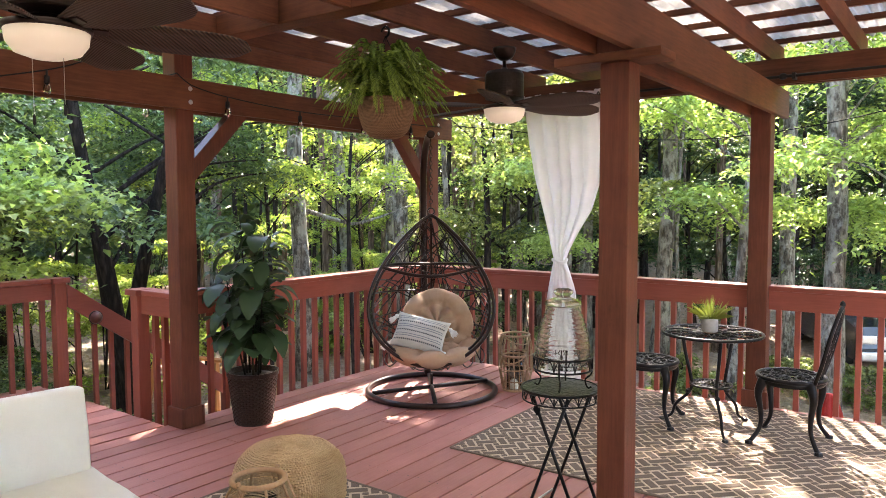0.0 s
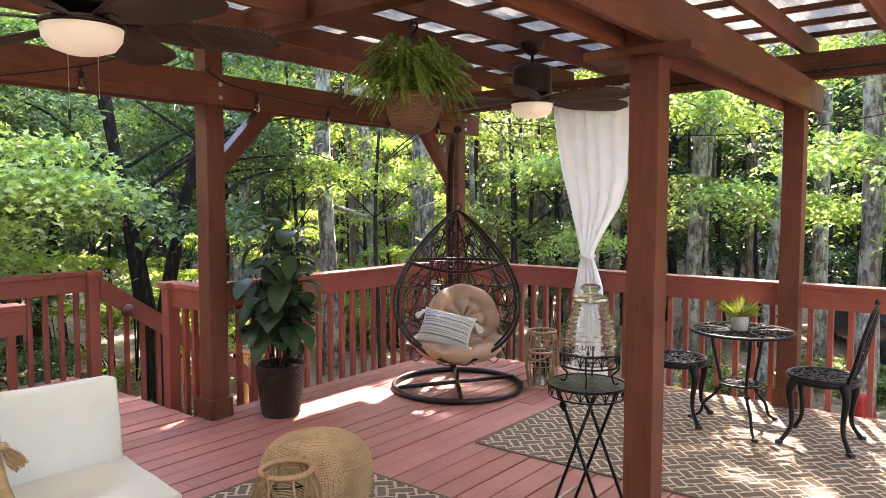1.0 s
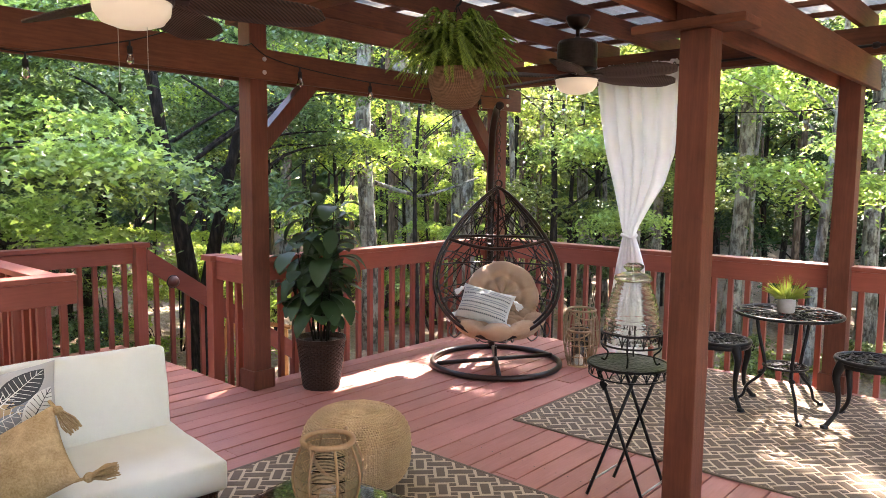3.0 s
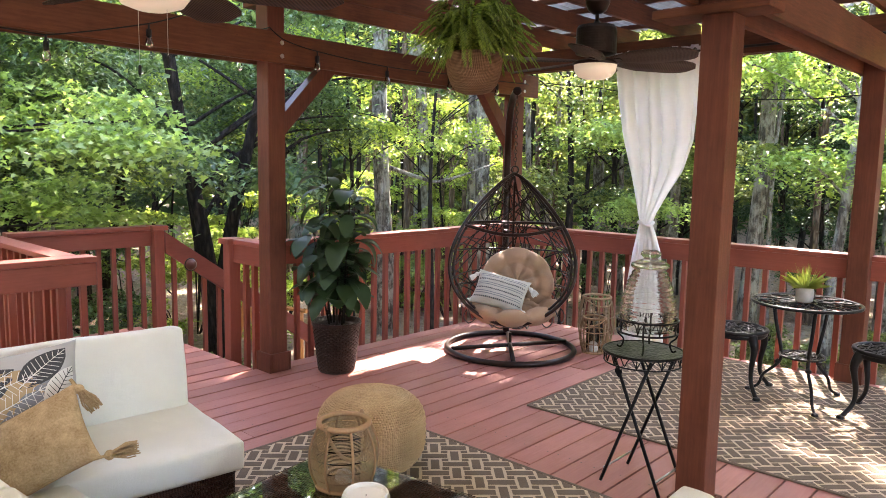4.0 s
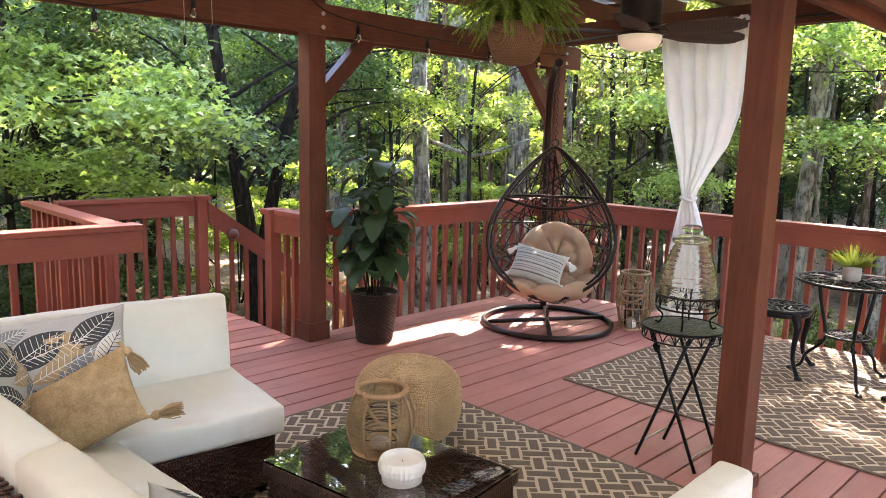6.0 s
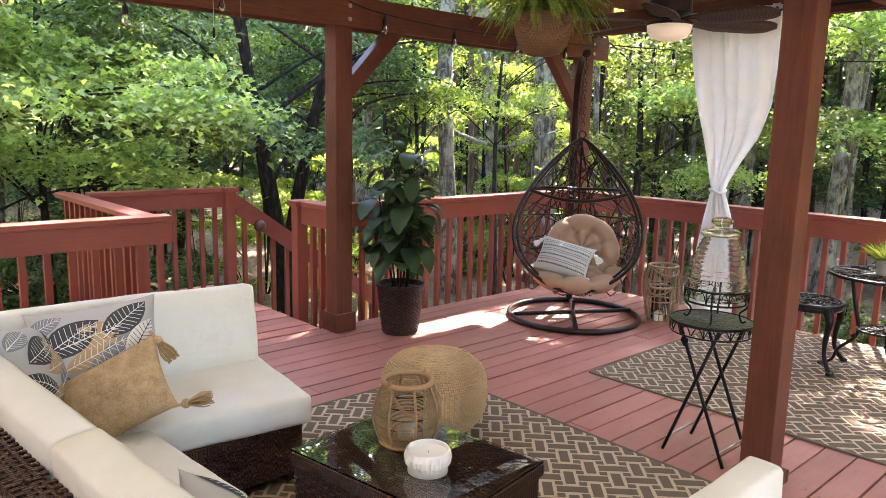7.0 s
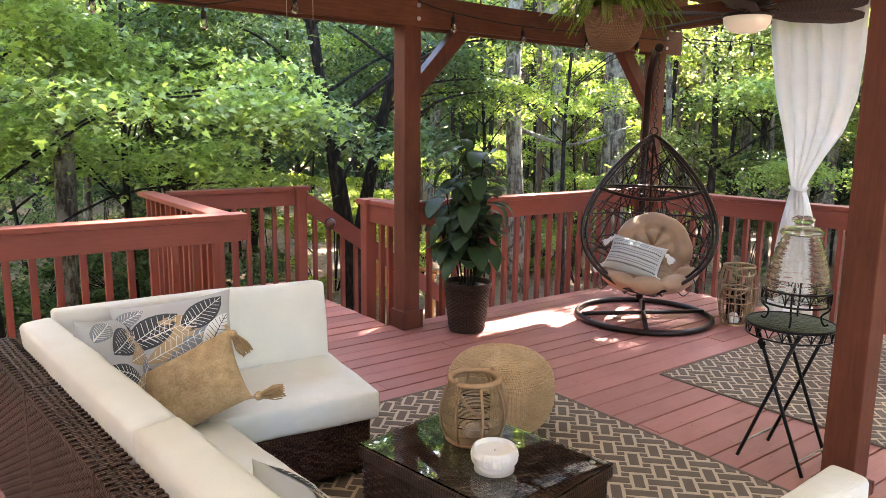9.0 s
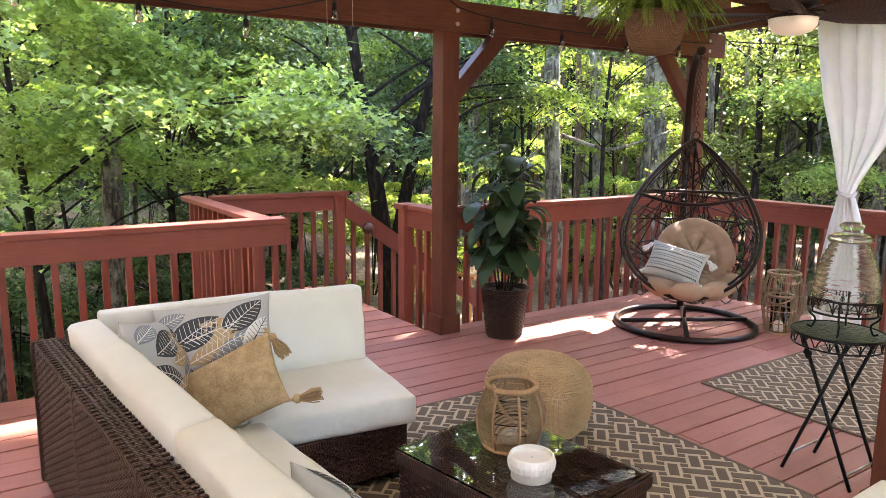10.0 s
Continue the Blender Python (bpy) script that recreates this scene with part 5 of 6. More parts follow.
# ---- egg chair ----
def tufted_disc(R, t, segs=8, n=48, rings=16, sag=0.0):
    """A round stuffed cushion, its front towards -y, with stitched segments and a button ring."""
    bm = bmesh.new()
    rows = []
    for s in (-1, 1):
        grid = []
        for j in range(rings + 1):
            f = j / rings
            ring = []
            for k in range(n):
                a = k * math.tau / n
                lob = abs(math.cos(segs * a / 2))
                puffy = (1 - f ** 5) ** 0.5 * (0.42 + 0.58 * lob ** 0.45)
                seam = 1 - 0.75 * math.exp(-((f - 0.55) / 0.07) ** 2) * (0.6 + 0.4 * (1 - lob))
                if f < 0.2:
                    seam = 0.70 + 0.3 * (f / 0.2)
                rr = R * f * (1 + 0.025 * lob * f)
                ring.append((rr * math.cos(a), s * t / 2 * puffy * seam + sag * f * f, rr * math.sin(a)))
            grid.append(ring)
        rows.append(grid)
    made = []
    for grid in rows:
        made.append([[bm.verts.new(p) for p in ring] for ring in grid])
    for g, flip in ((made[0], False), (made[1], True)):
        for A, B in zip(g, g[1:]):
            for k in range(n):
                q = (A[k], A[(k + 1) % n], B[(k + 1) % n], B[k])
                bm.faces.new(q if not flip else tuple(reversed(q)))
    bmesh.ops.remove_doubles(bm, verts=bm.verts, dist=0.0008)
    bmesh.ops.recalc_face_normals(bm, faces=bm.faces)
    return bm


def egg_chair():
    e = thing("egg_chair", "hanging egg chair of dark woven rattan on a round steel stand", "chair", "", "", (-3.45, 5.15, 0), 37)
    brown = speckled("dark_brown_steel", (0.008, 0.0042, 0.0032), (0.024, 0.011, 0.008), 40, 0.32, 0.0, 0.1, 0.004, 5, 0.25)
    weave = speckled("dark_rattan_strand", (0.007, 0.0045, 0.004), (0.020, 0.012, 0.010), 60, 0.45, 0, 0.3, 0.004, 5, 0.22)
    # stand
    part("base_ring", rod(circle(0.525, 0.025, 56), 0.023, 10, True), brown, e, "", True)
    part("base_bar", rod([(-0.47, -0.2, 0.045), (0.47, 0.2, 0.045)], 0.018, 8), brown, e, "", True)
    part("base_bar", rod([(0.03, -0.51, 0.045), (-0.03, 0.51, 0.045)], 0.018, 8), brown, e, "", True)
    pole = curve_through([(-0.04, 0.44, 0.05), (-0.06, 0.52, 0.6), (-0.07, 0.55, 1.2), (-0.07, 0.50, 1.62), (-0.06, 0.36, 1.92), (-0.03, 0.16, 2.08), (0.0, 0.0, 2.115)], 6)
    part("pole", rod(pole, 0.030, 10), brown, e, "", True)
    part("pole_cap", spin([(0.034, -0.02), (0.034, 0.02), (0.02, 0.03), (0, 0.03)], 14), brown, e).matrix_basis = pose(0.0, 0.01, 2.115, 90, 0, 0)
    hook = bmesh.new()
    tube(hook, [(0, 0, 2.09), (0, 0, 2.05)], 0.006, 6)
    z = 2.055
    for k in range(17):
        w = circle(0.012, 0, 10)
        pts = [(p[0] if k % 2 else 0, 0 if k % 2 else p[0], z - 0.018 + p[1] * 1.5) for p in w]
        tube(hook, pts, 0.0035, 5, True)
        z -= 0.031
    part("chain", hook, brown, e)
    part("hanger_ring", rod([(0.028 * math.cos(a), 0, 1.492 + 0.028 * math.sin(a)) for a in [k * math.tau / 16 for k in range(16)]], 0.007, 7, True), brown, e)
    # basket
    z0, z1 = 0.165, 1.46
    H = z1 - z0

    def half_width(f):
        """Half the width of the rim at a part f of its height: a drop with its point up."""
        return 0.495 * math.sin(math.pi * f ** 0.74) ** 0.78 if 0.0005 < f < 0.9995 else 0.0

    def rim_y(f):
        """How far forward of the hanging point the rim leans."""
        return -0.13 * math.sin(math.pi * (1 - f)) - 0.27 * (1 - f) ** 1.5

    def rim(s):
        """The rim, from the top (0) round and back (1)."""
        a = s * math.tau
        f = 0.5 + 0.5 * math.cos(a)
        side = 1 if s < 0.5 else -1
        x = side * half_width(f)
        z = z0 + 0.10 + (H - 0.10) * f
        return Vector((x, rim_y(f), z))
    N = 96
    R = [rim(k / N) for k in range(N)]
    part("rim", rod(R, 0.0145, 9, True), brown, e, "", True)
    part("rim_inner", rod([p * 1.0 + Vector((-0.03 * math.copysign(1, p.x) * min(1, abs(p.x) * 6), 0.035, 0.0)) for p in R], 0.010, 7, True), brown, e, "", True)
    cz = z0 + 0.52
    cen = Vector((0, 0, cz))

    def shell(x, z):
        """How far back the basket reaches behind the rim at (x, z)."""
        f = (z - z0) / H
        f = min(0.999, max(0.001, f))
        hw = 0.495 * math.sin(math.pi * f ** 0.80) ** 0.85
        q = min(1.0, abs(x) / max(hw, 1e-3))
        deep = 0.46 * math.sin(math.pi * min(1, f ** 0.75)) ** 0.7
        yr = rim_y(f)
        return yr + (deep - yr * 0.6) * math.sqrt(max(0, 1 - q ** 2.2))
    rng = random.Random(14)
    bm = bmesh.new()
    count = 0
    while count < 48:
        a, b = rng.random(), rng.random()
        d = abs(a - b)
        if min(d, 1 - d) < 0.10:
            continue
        A, B = rim(a), rim(b)
        pts = []
        for k in range(15):
            t = k / 14
            x, z = A.x + (B.x - A.x) * t, A.z + (B.z - A.z) * t
            bend = 0.03 * math.sin(math.pi * t) * math.sin(count)
            x += bend
            pts.append((x, shell(x, z) if 0 < k < 14 else (A.y if k == 0 else B.y), z))
        tube(bm, pts, 0.0052, 5)
        count += 1
    for k in range(15):
        x = -0.35 + 0.05 * k
        low = min((p for p in R if p.z < z0 + 0.6), key=lambda p: abs(p.x - x) + (p.z - z0) * 0.1)
        slide = 0.12 * math.sin(k * 2.4)
        tube(bm, curve_through([tuple(low), (x * 0.9 + slide, -0.05, z0 + 0.03 + 0.5 * x * x), (x * 0.8 + slide * 1.6, 0.18, z0 + 0.07 + 0.6 * x * x), (x * 0.7, shell(x * 0.7, z0 + 0.32), z0 + 0.32)], 5), 0.0055, 5)
    tagged(part("woven_basket", bm, weave, e, "criss-crossed rattan strands"), "", "", "", "stuff")
    for f, q in ((0.70, 0.013), (0.52, 0.008), (0.30, 0.010)):
        z = z0 + H * f
        hw = max(abs(p.x) for p in R if abs(p.z - z) < 0.03)
        back = [(x, shell(x, z), z - 0.06 * math.sin(math.pi * k / 20) * 0.5) for k in range(21) for x in [hw * 0.985 * math.cos(math.pi * k / 20)]]
        part("hoop", rod(back, q, 7), brown, e, "", True)
    zf = z0 + H * 0.685
    hw = max(abs(p.x) for p in R if abs(p.z - zf) < 0.03)
    yf = min(p.y for p in R if abs(p.z - zf) < 0.03)
    part("front_bar", rod([(hw * (1 - 2 * k / 16), yf - 0.02 * math.sin(math.pi * k / 16), zf - 0.075 * math.sin(math.pi * k / 16)) for k in range(17)], 0.014, 8), brown, e, "", True)
    part("spine", rod([(0, shell(0, z0 + H * f), z0 + H * f) for f in [0.05 + 0.9 * k / 16 for k in range(17)]], 0.012, 7), brown, e, "", True)
    part("bottom_knot", rod([(0, 0.02, z0 - 0.02), (0.0, 0.02, 0.06)], 0.012, 6), weave, e)
    # the loose cushion and the pillow on it
    c = thing("seat_pad", "tufted tan papasan cushion in the egg chair", "cushion", "", "", (-3.45, 5.15, 0), 37)
    b = part("back_pad", tufted_disc(0.305, 0.19, 8), TAN_CLOTH, c, "", True)
    b.matrix_basis = pose(0.04, 0.10, 0.545, -20, 0, 0)
    s = part("seat_pad_front", tufted_disc(0.345, 0.20, 8, sag=-0.07), TAN_CLOTH, c, "", True)
    s.matrix_basis = pose(0.01, -0.06, 0.335, -78, 0, 0) @ Matrix.Diagonal((1.10, 0.9, 0.82, 1))
    p = thing("throw_pillow", "white pillow with black dotted stripes and tassels", "pillow")
    w, h, t = 0.44, 0.30, 0.15
    part("cover", pillow_mesh(w, h, t), cloth("off_white_weave", (0.60, 0.585, 0.53), 0, 0.9, 0.5), p, "", True)
    for k, v in enumerate((-0.66, -0.42, -0.16, 0.10, 0.36, 0.62)):
        bm = bmesh.new()
        if k % 2 == 0:
            m = 24
            for i in range(m):
                u = -0.88 + 1.76 * i / (m - 1)
                on_pillow(bm, [(u - 0.024, v - 0.040), (u + 0.024, v - 0.040), (u + 0.024, v + 0.040), (u - 0.024, v + 0.040)], w, h, t, 0.003)
        else:
            for o in (-0.055, 0.055):
                for i in range(20):
                    u = -0.9 + 1.8 * i / 20
                    on_pillow(bm, [(u, v + o - 0.02), (u + 0.09, v + o - 0.02), (u + 0.09, v + o + 0.02), (u, v + o + 0.02)], w, h, t, 0.003)
        tagged(part("printed_stripe", bm, SLATE if k % 2 else INK, p), "", "", "", "stuff")
    for u, v, aim in ((1, 0.7, (0.8, 0, -0.6)), (1, -0.7, (0.8, 0, -0.6)), (-1, 0.8, (-0.6, 0, -0.8)), (-1, -0.8, (-0.5, 0, -0.9))):
        q = pillow_point(u * 0.99, v, w, h, t)
        tassel(p, q, aim, CHALK, 0.06)
    p.matrix_basis = pose(-3.45, 5.15, 0, 0, 0, 37) @ pose(-0.09, -0.10, 0.505, -34, 12, -10)


egg_chair()


# ---- potted plant ----
def blade_leaf(bm, base, tip, width, fold=0.25, n=6, curl=0.15):
    """A broad leaf along a drooping mid-rib."""
    base, tip = Vector(base), Vector(tip)
    d = tip - base
    side = d.cross(Vector((0, 0, 1)))
    side = side.normalized() if side.length > 1e-5 else Vector((1, 0, 0))
    up = side.cross(d).normalized()
    rows = []
    for i in range(n + 1):
        t = i / n
        c = base + d * t + up * (curl * d.length * (math.sin(math.pi * t * 0.9) - 0.7 * t))
        w = width / 2 * (math.sin(math.pi * (t * 0.92 + 0.06)) ** 0.7)
        rows.append([bm.verts.new(c - side * w + up * fold * w), bm.verts.new(c), bm.verts.new(c + side * w + up * fold * w)])
    for A, B in zip(rows, rows[1:]):
        for k in range(2):
            bm.faces.new((A[k], A[k + 1], B[k + 1], B[k]))


def potted_plant():
    t = thing("potted_plant", "dark green fiddle-leaved plant in a brown wicker pot", "plant", "", "", (-3.99, 3.755, 0))
    part("pot", spin([(0.128, 0.0), (0.132, 0.01), (0.172, 0.34), (0.182, 0.345), (0.182, 0.375), (0.170, 0.375), (0.165, 0.33)], 40), woven("dark_pot_wicker", (0.008, 0.004, 0.003), (0.045, 0.020, 0.013), 60, 0.4, 1.0, 0.005, 1.5), t, "dark brown woven pot", True)
    bm = bmesh.new()
    rows = 24
    for j in range(rows):
        f = j / rows
        r = 0.132 + 0.040 * f + 0.001
        for k in range(44):
            if (k + j) % 2:
                continue
            a0, a1 = k * math.tau / 44, (k + 1.05) * math.tau / 44
            am = (a0 + a1) / 2
            z = 0.012 + f * 0.325
            v = [bm.verts.new((r * math.cos(a0), r * math.sin(a0), z)), bm.verts.new((r * math.cos(a1), r * math.sin(a1), z)), bm.verts.new((r * math.cos(a1), r * math.sin(a1), z + 0.0115)), bm.verts.new((r * math.cos(a0), r * math.sin(a0), z + 0.0115)),
                 bm.verts.new(((r + 0.006) * math.cos(am), (r + 0.006) * math.sin(am), z + 0.006))]
            for i in range(4):
                bm.faces.new((v[i], v[(i + 1) % 4], v[4]))
    tagged(part("weave", bm, speckled("dark_pot_strand", (0.012, 0.006, 0.004), (0.05, 0.022, 0.014), 40, 0.4, 0, 0.2, 0.004, 5, 0.25), t), "", "", "", "stuff")
    part("soil", spin([(0.166, 0.30), (0.166, 0.335), (0.08, 0.345), (0, 0.348)], 24), SOIL, t, "", True)
    rng = random.Random(77)
    n_leaf = 0
    for s in range(7):
        a = s * math.tau / 7 + rng.uniform(-0.3, 0.3)
        top = (1.02, 0.70, 0.86, 1.12, 0.62, 0.74, 0.5)[s]
        lean = rng.uniform(0.05, 0.15)
        line = curve_through([(0.05 * math.cos(a), 0.05 * math.sin(a), 0.33), ((0.05 + lean * 0.5) * math.cos(a), (0.05 + lean * 0.5) * math.sin(a), 0.33 + top * 0.5), ((0.03 + lean) * math.cos(a + 0.2), (0.03 + lean) * math.sin(a + 0.2), 0.33 + top)], 6)
        part("stem", rod(line, [0.008 - 0.0004 * k for k in range(len(line))], 6), BARK_DARK, t, "", True)
        m = 16 + int(top * 10)
        for i in range(m):
            f = 0.40 + 0.60 * i / (m - 1)
            p = line[min(len(line) - 1, int(f * (len(line) - 1)))]
            b = a + i * 2.4 + rng.uniform(-0.4, 0.4)
            ln = rng.uniform(0.13, 0.215) * (1.1 - 0.25 * f)
            q = p + Vector((math.cos(b) * 0.06, math.sin(b) * 0.06, 0.03))
            tip = q + Vector((math.cos(b) * ln, math.sin(b) * ln, rng.uniform(-0.19, 0.04)))
            bm = bmesh.new()
            tube(bm, [p, q], 0.0028, 4)
            blade_leaf(bm, q, tip, ln * rng.uniform(0.62, 0.82), rng.uniform(0.1, 0.35), 6, rng.uniform(0.08, 0.3))
            part("leaf", bm, HOUSEPLANT, t, "", True)


potted_plant()


# ---- hanging fern ----
def fern():
    x, y = -2.72, 3.76
    t = thing("hanging_fern", "lush green fern in a woven basket hung from a rafter", "plant", "", "", (x, y, 0))
    bz = 1.94
    part("basket", spin([(0.06, bz), (0.10, bz + 0.012), (0.138, bz + 0.055), (0.160, bz + 0.12), (0.170, bz + 0.20), (0.172, bz + 0.23), (0.162, bz + 0.23), (0.13, bz + 0.22)], 32), woven("coir_basket", (0.10, 0.058, 0.032), (0.24, 0.15, 0.09), 40, 0.9, 1.0, 0.006), t, "brown woven coir basket", True)
    part("soil", spin([(0.14, bz + 0.19), (0.14, bz + 0.215), (0, bz + 0.225)], 20), SOIL, t)
    for k in range(3):
        a = k * math.tau / 3 + 0.4
        part("hanger_wire", rod([(0.168 * math.cos(a), 0.168 * math.sin(a), bz + 0.25), (0, 0, bz + 0.60)], 0.0025, 5), BLACK_PLASTIC, t)
    part("hook", rod([(0.03 * math.sin(q) + 0.0, 0, bz + 0.625 - 0.03 * math.cos(q)) for q in [i * 4.6 / 12 for i in range(13)]], 0.007, 7), BLACK_PLASTIC, t)
    part("cord", rod([(0.0, 0, bz + 0.65), (0.012, 0, 2.60)], 0.004, 6), CHALK, t, "white cord")
    g = np.random.default_rng(3)
    for f in range(240):
        a = g.uniform(0, math.tau)
        ln = g.uniform(0.18, 0.33)
        rise = g.uniform(0.02, 0.29)
        droop = g.uniform(0.02, 0.20) if rise < 0.16 else g.uniform(-0.06, 0.08)
        r0 = g.uniform(0.02, 0.14)
        out = ln * (0.95 if rise < 0.2 else 0.6)
        P = [Vector((r0 * math.cos(a), r0 * math.sin(a), bz + 0.24)), Vector(((r0 + out * 0.45) * math.cos(a), (r0 + out * 0.45) * math.sin(a), bz + 0.26 + rise)),
             Vector(((r0 + out) * math.cos(a + 0.1), (r0 + out) * math.sin(a + 0.1), bz + 0.26 + rise * 0.7 - droop))]
        line = curve_through(P, 17)
        bm = bmesh.new()
        tube(bm, line[::3] + [line[-1]], 0.0018, 3)
        for i in range(2, len(line)):
            d = (line[i] - line[i - 1]).normalized()
            side = d.cross(Vector((0, 0, 1)))
            side = side.normalized() if side.length > 1e-4 else Vector((1, 0, 0))
            w = 0.022 * math.sin(math.pi * (0.12 + 0.84 * i / len(line))) ** 0.7
            for s in (1, -1):
                tipv = line[i] + side * s * w + d * 0.012 + Vector((0, 0, -0.010))
                q = d * 0.0048
                vs = [bm.verts.new(line[i] - q), bm.verts.new(line[i].lerp(tipv, 0.6) - q * 0.8), bm.verts.new(tipv), bm.verts.new(line[i].lerp(tipv, 0.6) + q * 0.8), bm.verts.new(line[i] + q)]
                bm.faces.new(vs)
        part("frond", bm, FERN, t)


fern()


# ---- ceiling fans ----
def fan_blade_mesh(ln, w):
    """A leaf-shaped blade along +x, thin, with a rolled rim."""
    bm = bmesh.new()
    n = 18
    top, bot = [], []
    for i in range(n + 1):
        t = i / n
        x = 0.10 + ln * t
        hw = w / 2 * min(1.0, 0.30 + 1.9 * t) * (1 - max(0, (t - 0.72) / 0.28) ** 2.2) ** 0.5
        for rows, dz in ((top, 0.003), (bot, -0.003)):
            rows.append([bm.verts.new((x, s * hw, dz + 0.004 * (1 - abs(s)))) for s in (-1, -0.5, 0, 0.5, 1)])
    for A, B in zip(top, top[1:]):
        for k in range(4):
            bm.faces.new((A[k], B[k], B[k + 1], A[k + 1]))
    for A, B in zip(bot, bot[1:]):
        for k in range(4):
            bm.faces.new((A[k], A[k + 1], B[k + 1], B[k]))
    for i in range(n):
        for k in (0, 4):
            bm.faces.new((top[i][k], top[i + 1][k], bot[i + 1][k], bot[i][k]))
    bmesh.ops.remove_doubles(bm, verts=bm.verts, dist=0.0005)
    bmesh.ops.recalc_face_normals(bm, faces=bm.faces)
    return bm


def palm_weave():
    m, n, l, p = nodes_of("brown_palm_weave")
    v = mapped(n, l, (1, 1, 1), (0, 0, 0.7))
    w = n.new("ShaderNodeTexWave")
    w.inputs["Scale"].default_value = 22
    w.inputs["Distortion"].default_value = 0.4
    l.new(v, w.inputs["Vector"])
    l.new(ramp(n, l, w.outputs["Fac"], [(0.3, (0.014, 0.008, 0.005)), (0.7, (0.06, 0.036, 0.024))]), p.inputs["Base Color"])
    p.inputs["Roughness"].default_value = 0.65
    bumped(n, l, p, w.outputs["Fac"], 0.6, 0.004)
    return m


PALM = palm_weave()


def ceiling_fan(x, y, z, label, turn, mount):
    """z: the underside of the glass bowl."""
    t = thing("ceiling_fan", label, "fan", "ceiling fans", "", (x, y, z))
    part("bowl", spin([(0.0, 0.0), (0.06, 0.004), (0.11, 0.022), (0.134, 0.055), (0.14, 0.098), (0.135, 0.10)], 40), FROST, t, "frosted glass bowl", True)
    part("light_rim", spin([(0.145, 0.095), (0.15, 0.105), (0.145, 0.118), (0.06, 0.135)], 40), BRONZE, t, "", True)
    part("switch_housing", spin([(0.055, 0.115), (0.058, 0.16), (0.075, 0.17)], 24), BRONZE, t, "", True)
    prof = [(0.07, 0.150), (0.128, 0.165)]
    for k in range(9):
        prof += [(0.1325, 0.172 + k * 0.0165), (0.1315, 0.1805 + k * 0.0165)]
    prof += [(0.131, 0.325), (0.12, 0.345), (0.035, 0.352), (0.017, 0.375)]
    part("motor", spin(prof, 40), BRONZE, t, "ribbed bronze motor housing", False)
    part("down_rod", rod([(0, 0, 0.36), (0, 0, mount - 0.03 - z)], 0.013, 10), BRONZE, t, "", True)
    part("canopy", spin([(0.025, mount - z - 0.085), (0.06, mount - z - 0.06), (0.078, mount - z - 0.02), (0.08, mount - z)], 28), BRONZE, t, "", True)
    data = None
    for k in range(6):
        a = turn + k * 60
        if data is None:
            bm = fan_blade_mesh(0.63, 0.205)
            data = bpy.data.meshes.new("blade")
            bm.to_mesh(data)
            bm.free()
            data.materials.append(PALM)
            for f in data.polygons:
                f.use_smooth = True
        ob = new("blade", data)
        ob.parent = t
        ob.matrix_basis = pose(0, 0, 0.120, 0, 0, a) @ pose(0, 0, 0, -15, 1, 0)
        bm = cuboid(0.07, 0.20, -0.020, 0.020, -0.006, 0.002, 0.002)
        part("arm", bm, BRONZE, ob)
    for s, ln, dx in ((1, 0.20, 0.05), (-1, 0.24, -0.055)):
        bm = rod([(dx, 0.03 * s, 0.115), (dx, 0.03 * s, -ln * 0.8)], 0.0012, 4)
        c = part("pull_chain", bm, CHROME, t)
        part("pull_knob", spin([(0.002, 0.0), (0.0055, -0.006), (0.006, -0.032), (0.003, -0.04), (0, -0.04)], 10), BLACK_PLASTIC, c).matrix_basis = pose(dx, 0.03 * s, -ln * 0.8)
    return t


ceiling_fan(-2.475, 4.70, 2.095, "bronze ceiling fan with palm-leaf blades and a glass bowl light", 55, 2.60)
ceiling_fan(-2.57, 1.754, 2.068, "bronze ceiling fan with brown woven palm-leaf blades overhead", 67, 2.60)


